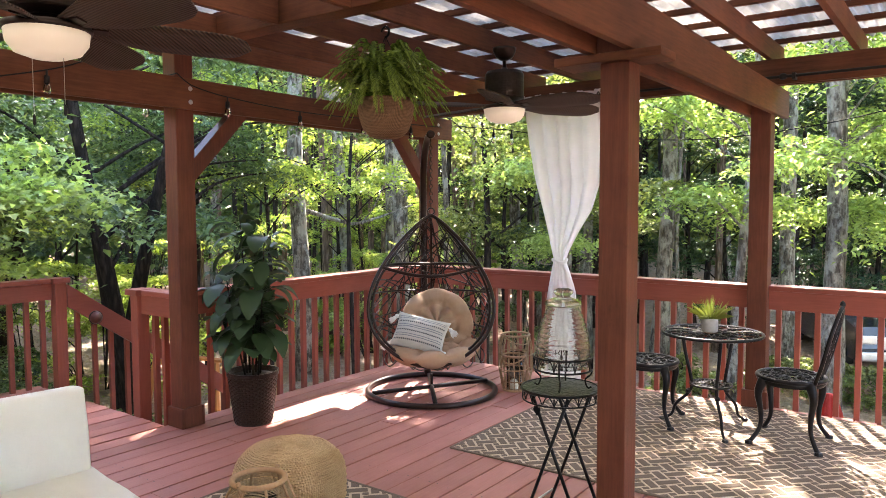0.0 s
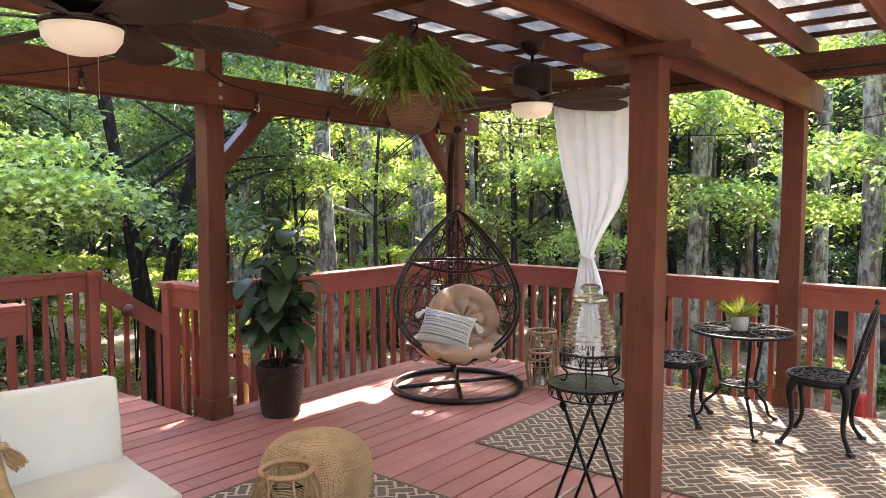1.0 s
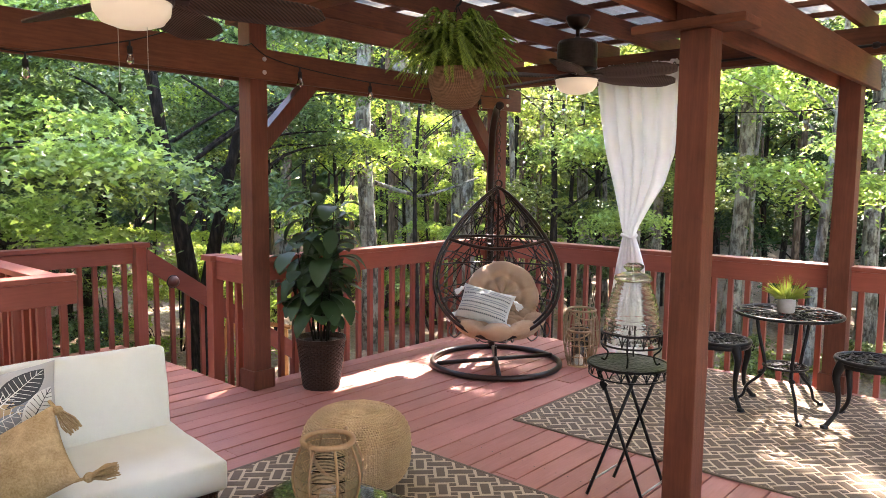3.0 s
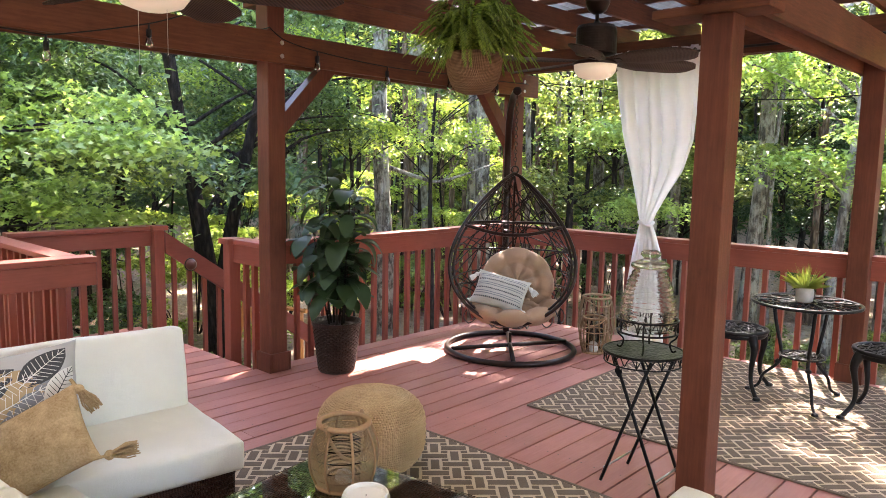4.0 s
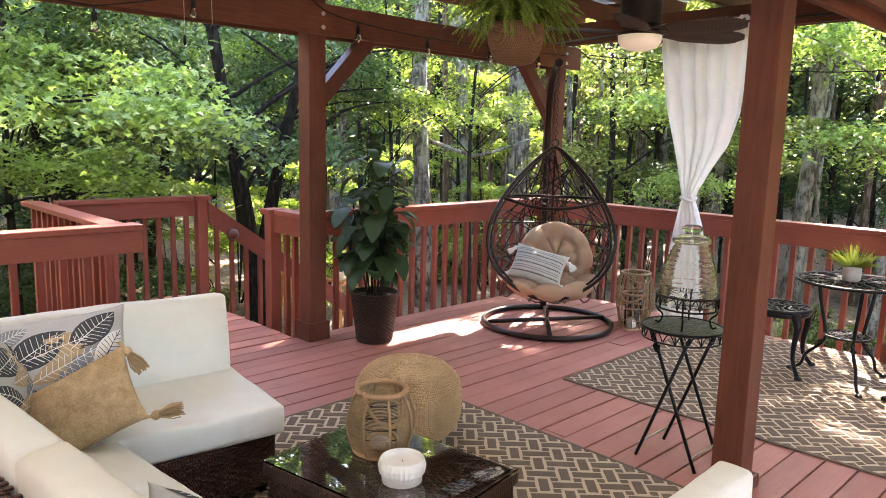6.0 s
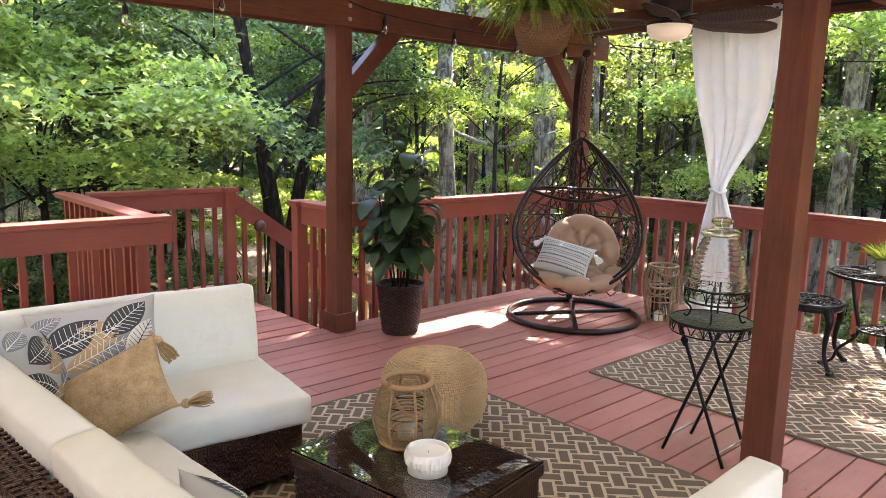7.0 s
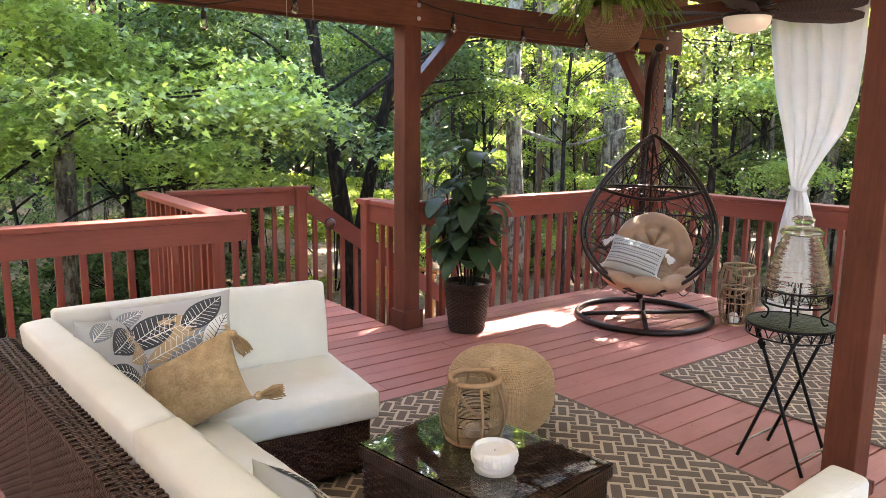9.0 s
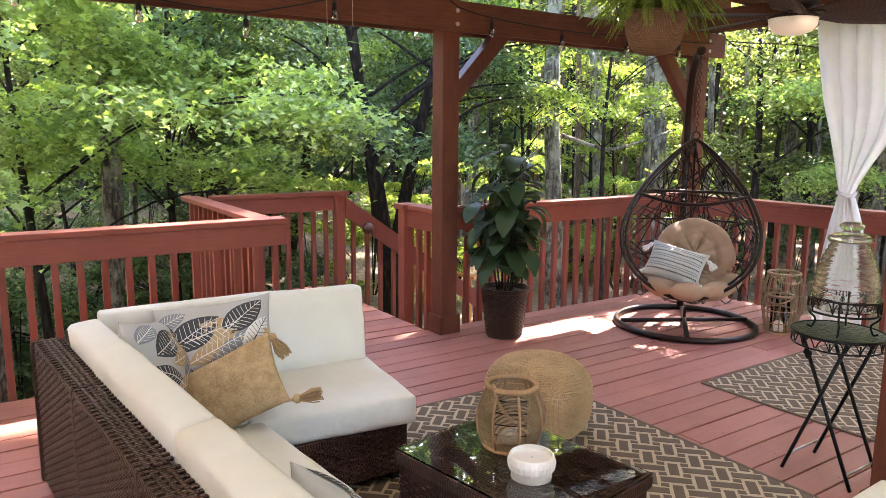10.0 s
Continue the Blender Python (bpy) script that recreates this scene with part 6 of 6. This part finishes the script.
# ---- curtain ----
def curtain():
    rodt = thing("curtain_rod", "thin black metal curtain rod along the beam", "rod", "", "", (0, 0, 0))
    part("rod", rod([(-3.35, 6.135, 2.455), (2.6, 6.135, 2.455)], 0.011, 10), BLACK_PLASTIC, rodt, "", True)
    for x in (-3.35, -1.02):
        part("finial", spin([(0.0, -0.03), (0.02, -0.02), (0.024, 0), (0.018, 0.02), (0, 0.028)], 12), BLACK_PLASTIC, rodt, "", True).matrix_basis = pose(x, 6.135, 2.455, 0, 90, 0)
    for x in (-3.30, -2.2, -0.95):
        part("bracket", cuboid(x - 0.012, x + 0.012, 6.12, 6.198, 2.43, 2.475, 0.003), BLACK_PLASTIC, rodt)
    t = thing("curtain", "sheer white curtain gathered by a tie, hanging from the rod", "curtain")
    bm = bmesh.new()
    nu, nv = 110, 64
    ztop, ztie, zbot = 2.50, 1.055, 0.02
    # the drape's two edges by height: broad at the rod, drawn in at the tie, loose below
    HEIGHTS = (0.0, 0.45, 0.80, 0.98, 1.055, 1.14, 1.30, 1.50, 1.75, 2.10, 2.5)
    LEFT = (-2.97, -2.95, -2.90, -2.86, -2.84, -2.865, -2.905, -2.965, -3.035, -3.11, -3.165)
    RIGHT = (-2.56, -2.58, -2.63, -2.70, -2.735, -2.70, -2.60, -2.475, -2.395, -2.375, -2.385)
    rows = []
    for j in range(nv + 1):
        z = ztop + (zbot - ztop) * j / nv
        edges = [np.interp(z, HEIGHTS, e) for e in (LEFT, RIGHT)]
        cx, w = sum(edges) / 2, (edges[1] - edges[0]) / 2
        depth = 0.020 + 0.016 * min(1, w / 0.3)
        row = []
        for i in range(nu + 1):
            u = -1 + 2 * i / nu
            ph = u * math.pi * 5.5 + 0.8 * math.sin(u * 4 + 0.5)
            fold = math.sin(ph)
            y = 6.135 + depth * fold * (0.75 + 0.25 * math.sin(u * 9 + z)) + 0.012 * noise.noise((u * 4, z * 3, 0))
            x = cx + u * w + 0.010 * math.cos(ph) * (1 if z > ztie else 1.4)
            zz = z
            if j == 0:
                zz = ztop + 0.012 * (1 if fold > 0 else -0.4)
            row.append(bm.verts.new((x, y, zz)))
        rows.append(row)
    for A, B in zip(rows, rows[1:]):
        for i in range(nu):
            bm.faces.new((A[i], A[i + 1], B[i + 1], B[i]))
    part("drape", bm, CURTAIN, t, "", True)
    part("tie", rod([(-2.787 + 0.062 * math.cos(a), 6.135 + 0.055 * math.sin(a), ztie + 0.012 * math.sin(2 * a)) for a in [k * math.tau / 20 for k in range(20)]], 0.013, 7, True), CURTAIN, t, "knotted white tie", True)
    for k in range(8):
        x = -3.16 + k * 0.103
        part("grommet", rod([(x, 6.135 + 0.026 * math.cos(a), 2.455 + 0.026 * math.sin(a)) for a in [i * math.tau / 14 for i in range(14)]], 0.006, 6, True), BRONZE, t)


curtain()


# ---- bistro set ----
def scroll_top(bm, R, z, th=0.006, petals=10, seed=1):
    """An openwork cast disc: rim, inner rings, petals and scrolls."""
    tube(bm, circle(R, z, 48), th * 1.6, 7, True)
    tube(bm, circle(R * 0.62, z, 36), th * 0.8, 5, True)
    tube(bm, circle(R * 0.20, z, 20), th * 0.8, 5, True)
    for k in range(petals):
        a = k * math.tau / petals
        for s in (1, -1):
            pts = []
            for i in range(9):
                f = i / 8
                r = R * (0.20 + 0.78 * f)
                b = a + s * 0.26 * math.sin(math.pi * f)
                pts.append((r * math.cos(b), r * math.sin(b), z))
            tube(bm, pts, th * 0.85, 5)
        b = a + math.pi / petals
        c = (R * 0.80 * math.cos(b), R * 0.80 * math.sin(b))
        tube(bm, circle(R * 0.105, z, 12, c), th * 0.7, 5, True)
        c = (R * 0.44 * math.cos(b), R * 0.44 * math.sin(b))
        tube(bm, circle(R * 0.075, z, 10, c), th * 0.7, 5, True)
    return bm


def bistro_table():
    t = thing("bistro_table", "small round black cast-iron bistro table with openwork top", "table", "bistro set", "", (-1.30, 5.49, 0.012))
    top = part("tabletop", scroll_top(bmesh.new(), 0.325, 0.655, 0.007, 12), IRON, t, "openwork cast top")
    for k in range(3):
        a = radians(-58 + 120 * k)
        c, s = math.cos(a), math.sin(a)
        pts = curve_through([(0.20 * c, 0.20 * s, 0.65), (0.175 * c, 0.175 * s, 0.50), (0.13 * c, 0.13 * s, 0.30), (0.15 * c, 0.15 * s, 0.22), (0.235 * c, 0.235 * s, 0.13), (0.265 * c, 0.265 * s, 0.05), (0.33 * c, 0.33 * s, 0.012)], 5)
        leg = part("leg", rod(pts, [0.013 - 0.00012 * i for i in range(len(pts))], 7), IRON, t, "", True)
        part("foot", spin([(0.012, 0), (0.022, 0.006), (0.018, 0.02), (0.0, 0.026)], 10), IRON, leg).matrix_basis = pose(0.33 * c, 0.33 * s, 0)
        part("knuckle", spin([(0, -0.02), (0.019, -0.008), (0.019, 0.008), (0, 0.02)], 10), IRON, leg).matrix_basis = pose(0.15 * c, 0.15 * s, 0.235)
    part("lower_shelf", scroll_top(bmesh.new(), 0.135, 0.30, 0.005, 6), IRON, t)


def bistro_chair(x, y, turn, label):
    """The back stands at the chair's -x side."""
    t = thing("bistro_chair", label, "chair", "bistro set", "", (x, y, 0.012), turn)
    part("seat", scroll_top(bmesh.new(), 0.20, 0.425, 0.009, 8), IRON, t, "openwork cast seat", True)
    part("apron", spin([(0.195, 0.385), (0.205, 0.40), (0.205, 0.42), (0.198, 0.42), (0.195, 0.40)], 36, False), IRON, t, "", True)
    for sx in (1, -1):
        for sy in (1, -1):
            pts = curve_through([(0.135 * sx, 0.135 * sy, 0.41), (0.16 * sx, 0.16 * sy, 0.33), (0.145 * sx, 0.145 * sy, 0.20), (0.15 * sx, 0.15 * sy, 0.10), (0.195 * sx, 0.20 * sy, 0.015)], 5)
            leg = part("leg", rod(pts, [0.034, 0.033, 0.031, 0.029, 0.027, 0.025, 0.023, 0.021, 0.019, 0.018, 0.017, 0.016, 0.015, 0.0145, 0.014, 0.0135, 0.0135, 0.014, 0.0145, 0.015, 0.016][:len(pts)], 8), IRON, t, "", True)
            part("foot", spin([(0.016, 0), (0.026, 0.006), (0.022, 0.022), (0.0, 0.03)], 10), IRON, leg).matrix_basis = pose(0.20 * sx, 0.205 * sy, 0)
    back = [(-0.16, 0.14, 0.42), (-0.20, 0.165, 0.55), (-0.235, 0.165, 0.70), (-0.265, 0.10, 0.83), (-0.28, 0.0, 0.895), (-0.265, -0.10, 0.83), (-0.235, -0.165, 0.70), (-0.20, -0.165, 0.55), (-0.16, -0.14, 0.42)]
    part("back_frame", rod(curve_through(back, 5), 0.013, 7), IRON, t, "", True)
    bm = bmesh.new()
    for s in (1, -1):
        tube(bm, curve_through([(-0.17, 0.02 * s, 0.43), (-0.205, 0.10 * s, 0.56), (-0.24, 0.03 * s, 0.70), (-0.262, 0.07 * s, 0.80), (-0.28, 0.0, 0.885)], 5), 0.008, 6)
        tube(bm, curve_through([(-0.185, 0.15 * s, 0.50), (-0.215, 0.06 * s, 0.60), (-0.235, 0.12 * s, 0.70)], 5), 0.008, 6)
        tube(bm, [(-0.222, 0.075 * s + 0.03 * math.cos(q), 0.64 + 0.03 * math.sin(q)) for q in [i * math.tau / 12 for i in range(12)]], 0.007, 5, True)
    tube(bm, curve_through([(-0.17, 0, 0.43), (-0.215, 0, 0.6), (-0.25, 0, 0.75), (-0.28, 0, 0.89)], 4), 0.008, 6)
    part("back_scroll", bm, IRON, t)
    part("finial", spin([(0.006, 0), (0.018, 0.012), (0.014, 0.03), (0, 0.042)], 10), IRON, t).matrix_basis = pose(-0.28, 0, 0.895)


bistro_table()
bistro_chair(-0.80, 5.49, 180, "black cast-iron bistro chair with scrolled back on the rug")
bistro_chair(-1.72, 5.43, 8, "black cast-iron bistro chair half hidden behind the post")


def desk_plant():
    t = thing("small_plant", "spiky yellow-green grass plant in a grey pot", "plant", "", "", (-1.31, 5.47, 0.676))
    part("pot", spin([(0.044, 0), (0.052, 0.006), (0.056, 0.05), (0.054, 0.092), (0.050, 0.095), (0.048, 0.08)], 28), GREY_CLAY, t, "small grey pot", True)
    part("soil", spin([(0.049, 0.07), (0.049, 0.082), (0, 0.085)], 16), SOIL, t)
    rng = random.Random(5)
    for k in range(150):
        a, lean = rng.uniform(0, math.tau), rng.uniform(0.08, 1.2)
        ln = rng.uniform(0.11, 0.19)
        bm = bmesh.new()
        p0 = Vector((0.02 * math.cos(a), 0.02 * math.sin(a), 0.082))
        d = Vector((math.sin(lean) * math.cos(a), math.sin(lean) * math.sin(a), math.cos(lean)))
        side = d.cross(Vector((0, 0, 1))).normalized() * 0.0023
        q = p0 + d * ln * 0.6
        e = p0 + d * ln + Vector((0, 0, -0.02 * lean))
        vs = [bm.verts.new(v) for v in (p0 - side, p0 + side, q + side * 0.9, e, q - side * 0.9)]
        bm.faces.new(vs)
        part("blade", bm, GRASSY, t)


desk_plant()


# ---- folding side table and drinks jar ----
def side_table():
    t = thing("side_table", "round black wrought-iron folding side table with scrolled apron", "table", "", "", (-1.488, 3.62, 0), 0)
    R, z = 0.188, 0.652
    bm = bmesh.new()
    tube(bm, circle(R, z, 48), 0.007, 7, True)
    tube(bm, circle(R * 0.98, z - 0.05, 44), 0.004, 6, True)
    part("rim", bm, IRON, t, "", True)
    m, n, l, p = nodes_of("pierced_black_steel")
    v = mapped(n, l, (1, 1, 1))
    vo = n.new("ShaderNodeTexVoronoi")
    vo.inputs["Scale"].default_value = 60
    l.new(v, vo.inputs["Vector"])
    l.new(ramp(n, l, vo.outputs["Distance"], [(0.3, (0.02, 0.02, 0.022)), (0.5, (0.004, 0.004, 0.004))]), p.inputs["Base Color"])
    p.inputs["Roughness"].default_value, p.inputs["Metallic"].default_value = 0.35, 0.5
    bumped(n, l, p, vo.outputs["Distance"], 0.8, 0.004)
    part("tabletop", spin([(R - 0.004, z - 0.004), (R - 0.004, z + 0.002), (0.0, z + 0.002)], 48), m, t, "pierced black metal top", False)
    for k in range(10):
        a0 = k * math.tau / 10
        bm = bmesh.new()
        for s in (1, -1):
            tube(bm, [(R * 0.985 * math.cos(a0 + s * q * 0.30), R * 0.985 * math.sin(a0 + s * q * 0.30), z - 0.048 + 0.045 * math.sin(q * 3.0)) for q in [i / 8 for i in range(9)]], 0.003, 5)
        tube(bm, [(R * 0.985 * math.cos(a0), R * 0.985 * math.sin(a0), z - 0.01), (R * 0.985 * math.cos(a0), R * 0.985 * math.sin(a0), z - 0.05)], 0.003, 5)
        part("scroll", bm, IRON, t)
    leaf = bmesh.new()
    vs = [leaf.verts.new((x, -R - 0.002, z - 0.05 + q)) for x, q in ((0, -0.05), (0.022, -0.022), (0.016, -0.004), (0.006, -0.012), (0, 0.012), (-0.006, -0.012), (-0.016, -0.004), (-0.022, -0.022))]
    leaf.faces.new(vs)
    bmesh.ops.solidify(leaf, geom=leaf.faces[:], thickness=0.004)
    part("leaf_ornament", leaf, IRON, t).matrix_basis = pose(0, 0, 0, 0, 0, -8)
    # two crossed frames
    for (xa, xb, w) in ((-0.135, 0.17, 0.115), (0.15, -0.125, 0.135)):
        for s in (1, -1):
            part("leg", rod([(xa * 0.72, s * w, z - 0.012), (xb, s * w, 0.006)], 0.0085, 7), IRON, t, "", True)
        part("cross_bar", rod([(xb * 0.93 + xa * 0.05, -w, 0.075), (xb * 0.93 + xa * 0.05, w, 0.075)], 0.006, 6), CHROME, t, "", True)


side_table()


def drinks_jar():
    t = thing("drink_dispenser", "ribbed clear glass beehive drink dispenser on an iron stand", "jar", "", "", (-1.476, 3.62, 0.656))
    st = part("stand", rod(circle(0.142, 0.155, 40), 0.005, 6, True), IRON, t, "black wire stand")
    part("stand_ring", rod(circle(0.140, 0.095, 40), 0.005, 6, True), IRON, st)
    for k in range(9):
        a = k * math.tau / 9
        bm = bmesh.new()
        tube(bm, [(0.141 * math.cos(a), 0.141 * math.sin(a), 0.095), (0.142 * math.cos(a), 0.142 * math.sin(a), 0.155)], 0.0032, 5)
        for s in (1, -1):
            tube(bm, [(0.142 * math.cos(a + s * q * 0.25), 0.142 * math.sin(a + s * q * 0.25), 0.10 + 0.05 * math.sin(q * 2.6)) for q in [i / 7 for i in range(8)]], 0.0026, 4)
        part("wire_scroll", bm, IRON, st)
    for k in range(4):
        a = radians(20 + 90 * k)
        part("leg", rod(curve_through([(0.141 * math.cos(a), 0.141 * math.sin(a), 0.15), (0.138 * math.cos(a), 0.138 * math.sin(a), 0.08), (0.108 * math.cos(a), 0.108 * math.sin(a), 0.045), (0.120 * math.cos(a), 0.120 * math.sin(a), 0.006), (0.138 * math.cos(a), 0.138 * math.sin(a), 0.012)], 5), 0.0048, 6), IRON, st, "", True)
    prof = [(0.06, 0.102), (0.118, 0.104)]
    N = 64
    for k in range(N + 1):
        f = k / N
        r = 0.128 * (1 - 0.42 * max(0, (f - 0.25) / 0.75) ** 2.0) - 0.006 * (1 - f) * 0
        prof.append((r + 0.0028 * math.sin(f * 13 * math.tau), 0.108 + f * 0.285))
    prof += [(0.082, 0.398), (0.080, 0.405)]
    inner = [(r - 0.005, z) for r, z in reversed(prof[2:])] + [(0.06, 0.110)]
    jar = part("jar", spin(prof + inner, 56), GLASS, t, "ribbed clear glass jar", True)
    jar.visible_shadow = False
    lid = part("lid", spin([(0.086, 0.402), (0.090, 0.408), (0.086, 0.420), (0.060, 0.432), (0.036, 0.440), (0.030, 0.446), (0.046, 0.462), (0.044, 0.474), (0.026, 0.484), (0, 0.486)], 48, True, lambda a, i: 1 + (0.05 * math.cos(a * 12) if i > 5 else 0)), GLASS, t, "glass lid with a knob", True)
    lid.visible_shadow = False
    part("spigot", rod([(0.0, -0.120, 0.135), (0.0, -0.165, 0.132), (0.0, -0.172, 0.115)], 0.009, 8), CHROME, t)


drinks_jar()
rattan_lantern(-2.93, 5.60, 0.0, 0.115, 0.30, "brown willow cage lantern with a white candle on the deck", RATTAN, 16, "barrel", True, "willow lanterns", True, 10)
rattan_lantern(-3.02, 5.78, 0.0, 0.15, 0.44, "tall pale willow cage lantern with a candle on the deck", RATTAN_PALE, 20, "barrel", True, "willow lanterns", True, 60)


# ---- string lights ----
def bulb_string(label, pts, axis, drops, sag=0.05):
    t = thing("string_light", label, "string lights", "string lights")
    line = []
    for a, b in zip(pts, pts[1:]):
        a, b = Vector(a), Vector(b)
        for k in range(40):
            f = k / 40
            line.append(a.lerp(b, f) - Vector((0, 0, sag * 4 * f * (1 - f))))
    line.append(Vector(pts[-1]))
    part("cable", rod(line, 0.0045, 5), BLACK_PLASTIC, t, "", True)
    for f in drops:
        p = min(line, key=lambda q: abs(q[axis] - f))
        s = part("socket", spin([(0.006, 0.0), (0.006, -0.03), (0.015, -0.034), (0.016, -0.075), (0.013, -0.078)], 12), BLACK_PLASTIC, t, "", True)
        s.matrix_basis = Matrix.Translation(p)
        b = part("bulb", spin([(0.011, -0.074), (0.014, -0.082), (0.021, -0.105), (0.022, -0.118), (0.016, -0.132), (0.005, -0.139), (0, -0.140)], 16), GLASS, s, "unlit clear glass bulb", True)
        b.visible_shadow = False
        part("filament", rod([(-0.006, 0, -0.085), (-0.004, 0, -0.115), (0.004, 0, -0.115), (0.006, 0, -0.085)], 0.0010, 4), RATTAN, s)


bulb_string("black string light cable with clear bulbs along the side beam", [(-4.19, -0.6, 2.30), (-4.19, 0.76, 2.24), (-4.19, 1.34, 2.215), (-4.19, 1.93, 2.18), (-4.19, 2.50, 2.325), (-4.19, 2.76, 2.43), (-4.45, 2.85, 2.43), (-4.46, 3.27, 2.29), (-4.46, 3.31, 2.40), (-4.40, 3.335, 2.43), (-4.20, 3.345, 2.43), (-4.19, 3.454, 2.36), (-4.19, 3.74, 2.317),
             (-4.19, 4.424, 2.283), (-4.19, 5.156, 2.30), (-4.19, 6.3, 2.32)], 1, (0.1, 0.76, 1.343, 1.935, 2.50, 3.27, 3.74, 4.425, 5.156, 5.8), 0.006)
bulb_string("black string light cable with clear bulbs slung outside the railing", [(-4.2, 6.55, 2.36), (-3.6, 6.55, 2.28), (-2.9, 6.55, 2.16), (-2.15, 6.55, 2.10), (-1.583, 6.55, 2.078), (-0.94, 6.55, 2.126), (-0.418, 6.55, 2.212), (0.9, 6.55, 2.50)],
            0, (-3.73, -3.53, -1.583, -0.94, -0.30, 0.4), 0.008)


# ---- beyond the deck ----
def car():
    x, y, z = spot(6.2, 18.0)
    t = thing("car", "dark parked car with pale windows beyond the trees", "car", "", "", (x, y, GROUND_Z - 0.1), -62)
    paint = speckled("dark_car_paint", (0.02, 0.022, 0.028), (0.03, 0.033, 0.04), 5, 0.18, 0.4, 0.0)
    prof = [(-2.2, 0.35), (-2.25, 0.75), (-2.1, 0.98), (-1.25, 1.05), (-0.55, 1.52), (0.85, 1.55), (1.7, 1.10), (2.2, 1.0), (2.28, 0.6), (2.2, 0.35)]
    bm = bmesh.new()
    rows = []
    for yy, k in ((-0.88, 0.0), (-0.80, 1.0), (0.80, 1.0), (0.88, 0.0)):
        rows.append([bm.verts.new((px * (0.985 if k == 0 else 1), yy * (0.82 if pz > 1.2 else 1.0), pz - (0.03 if k == 0 and pz > 0.9 else 0))) for px, pz in prof])
    for A, B in zip(rows, rows[1:]):
        for i in range(len(prof)):
            bm.faces.new((A[i], A[(i + 1) % len(prof)], B[(i + 1) % len(prof)], B[i]))
    bm.faces.new(rows[0])
    bm.faces.new(list(reversed(rows[-1])))
    bmesh.ops.recalc_face_normals(bm, faces=bm.faces)
    part("body", bm, paint, t)
    win = speckled("car_window", (0.03, 0.035, 0.04), (0.05, 0.055, 0.06), 3, 0.05, 0.0, 0.0)
    for s in (-1, 1):
        bm = bmesh.new()
        vs = [bm.verts.new((px, s * 0.742 if pz > 1.3 else s * 0.86, pz)) for px, pz in ((-1.05, 1.12), (-0.5, 1.45), (0.75, 1.48), (1.35, 1.14))]
        bm.faces.new(vs if s < 0 else list(reversed(vs)))
        bmesh.ops.solidify(bm, geom=bm.faces[:], thickness=0.02)
        part("side_window", bm, win, t)
        for wx in (-1.4, 1.4):
            w = part("wheel", spin([(0.0, -0.10), (0.20, -0.10), (0.33, -0.09), (0.34, 0.0), (0.33, 0.09), (0.20, 0.10), (0.0, 0.10)], 28), BLACK_PLASTIC, t)
            w.matrix_basis = pose(wx, s * 0.82, 0.34, 90, 0, 0)
            part("rim", spin([(0.0, -0.03), (0.19, -0.03), (0.20, 0.03), (0.0, 0.04)], 20), CHROME, w).matrix_basis = pose(0, 0, -0.085 * (-s if s > 0 else -1))
        part("mirror", cuboid(0.95, 1.10, s * 0.86 - 0.09, s * 0.86 + 0.09, 1.06, 1.17, 0.02), paint, t)
        part("headlight", cuboid(2.16, 2.275, s * 0.68 - 0.14, s * 0.68 + 0.14, 0.68, 0.84, 0.02), CHROME, t)
    # windscreen: the reflected sky is painted in as a pale base colour
    bm = bmesh.new()
    vs = [bm.verts.new(c) for c in ((1.66, -0.68, 1.14), (1.66, 0.68, 1.14), (0.90, 0.60, 1.545), (0.90, -0.60, 1.545))]
    bm.faces.new(vs)
    bmesh.ops.solidify(bm, geom=bm.faces[:], thickness=0.02)
    part("windscreen", bm, speckled("sky_tinted_windscreen", (0.32, 0.34, 0.35), (0.42, 0.44, 0.45), 3, 0.08, 0.0, 0.0), t, "windscreen with the sky's reflection put into its pale colour")
    part("grille", cuboid(2.24, 2.30, -0.50, 0.50, 0.58, 0.82, 0.02), CHROME, t)
    part("bumper", cuboid(2.18, 2.33, -0.84, 0.84, 0.36, 0.54, 0.04), CHROME, t)


car()


def red_bag():
    t = thing("folded_umbrella", "folded red canvas umbrella standing outside the railing", "umbrella", "", "", (-0.745, 6.72, -0.14))
    red = cloth("red_canvas", (0.36, 0.035, 0.025), 0, 0.9, 0.3)
    part("canvas", spin([(0.095, 0.0), (0.08, 0.07), (0.052, 0.16), (0.033, 0.20), (0.0, 0.21)], 40, True, lambda a, i: 1 + 0.16 * math.sin(a * 7)), red, t, "", True)
    part("pole", rod([(0, 0, GROUND_Z - 0.2), (0, 0, 0.03)], 0.02, 8), RED_Z, t)


red_bag()


def play_frame():
    x, y, z = spot(58.0, 11.2)
    t = thing("play_frame", "small orange wooden play frame with a blue top", "play frame", "", "", (x, y, z), 20)
    orange = grained("orange_pine", (0.36, 0.14, 0.04), (0.52, 0.23, 0.08), (12, 12, 0.9), 0.6)
    blue = speckled("blue_plastic", (0.02, 0.06, 0.28), (0.03, 0.09, 0.36), 10, 0.4)
    for a, b in (((-0.35, 0, 0), (-0.1, 0, 1.15)), ((0.25, 0, 0), (-0.05, 0, 1.15)), ((0.9, 0, 0), (0.9, 0, 1.0))):
        part("leg", rod([a, b], 0.04, 6), orange, t)
    part("rail", rod([(-0.1, 0, 1.08), (1.0, 0, 1.02)], 0.035, 6), orange, t)
    part("cap", spin([(0.07, 0), (0.08, 0.06), (0.05, 0.12), (0, 0.13)], 14), blue, t).matrix_basis = pose(-0.08, 0, 1.08)


play_frame()
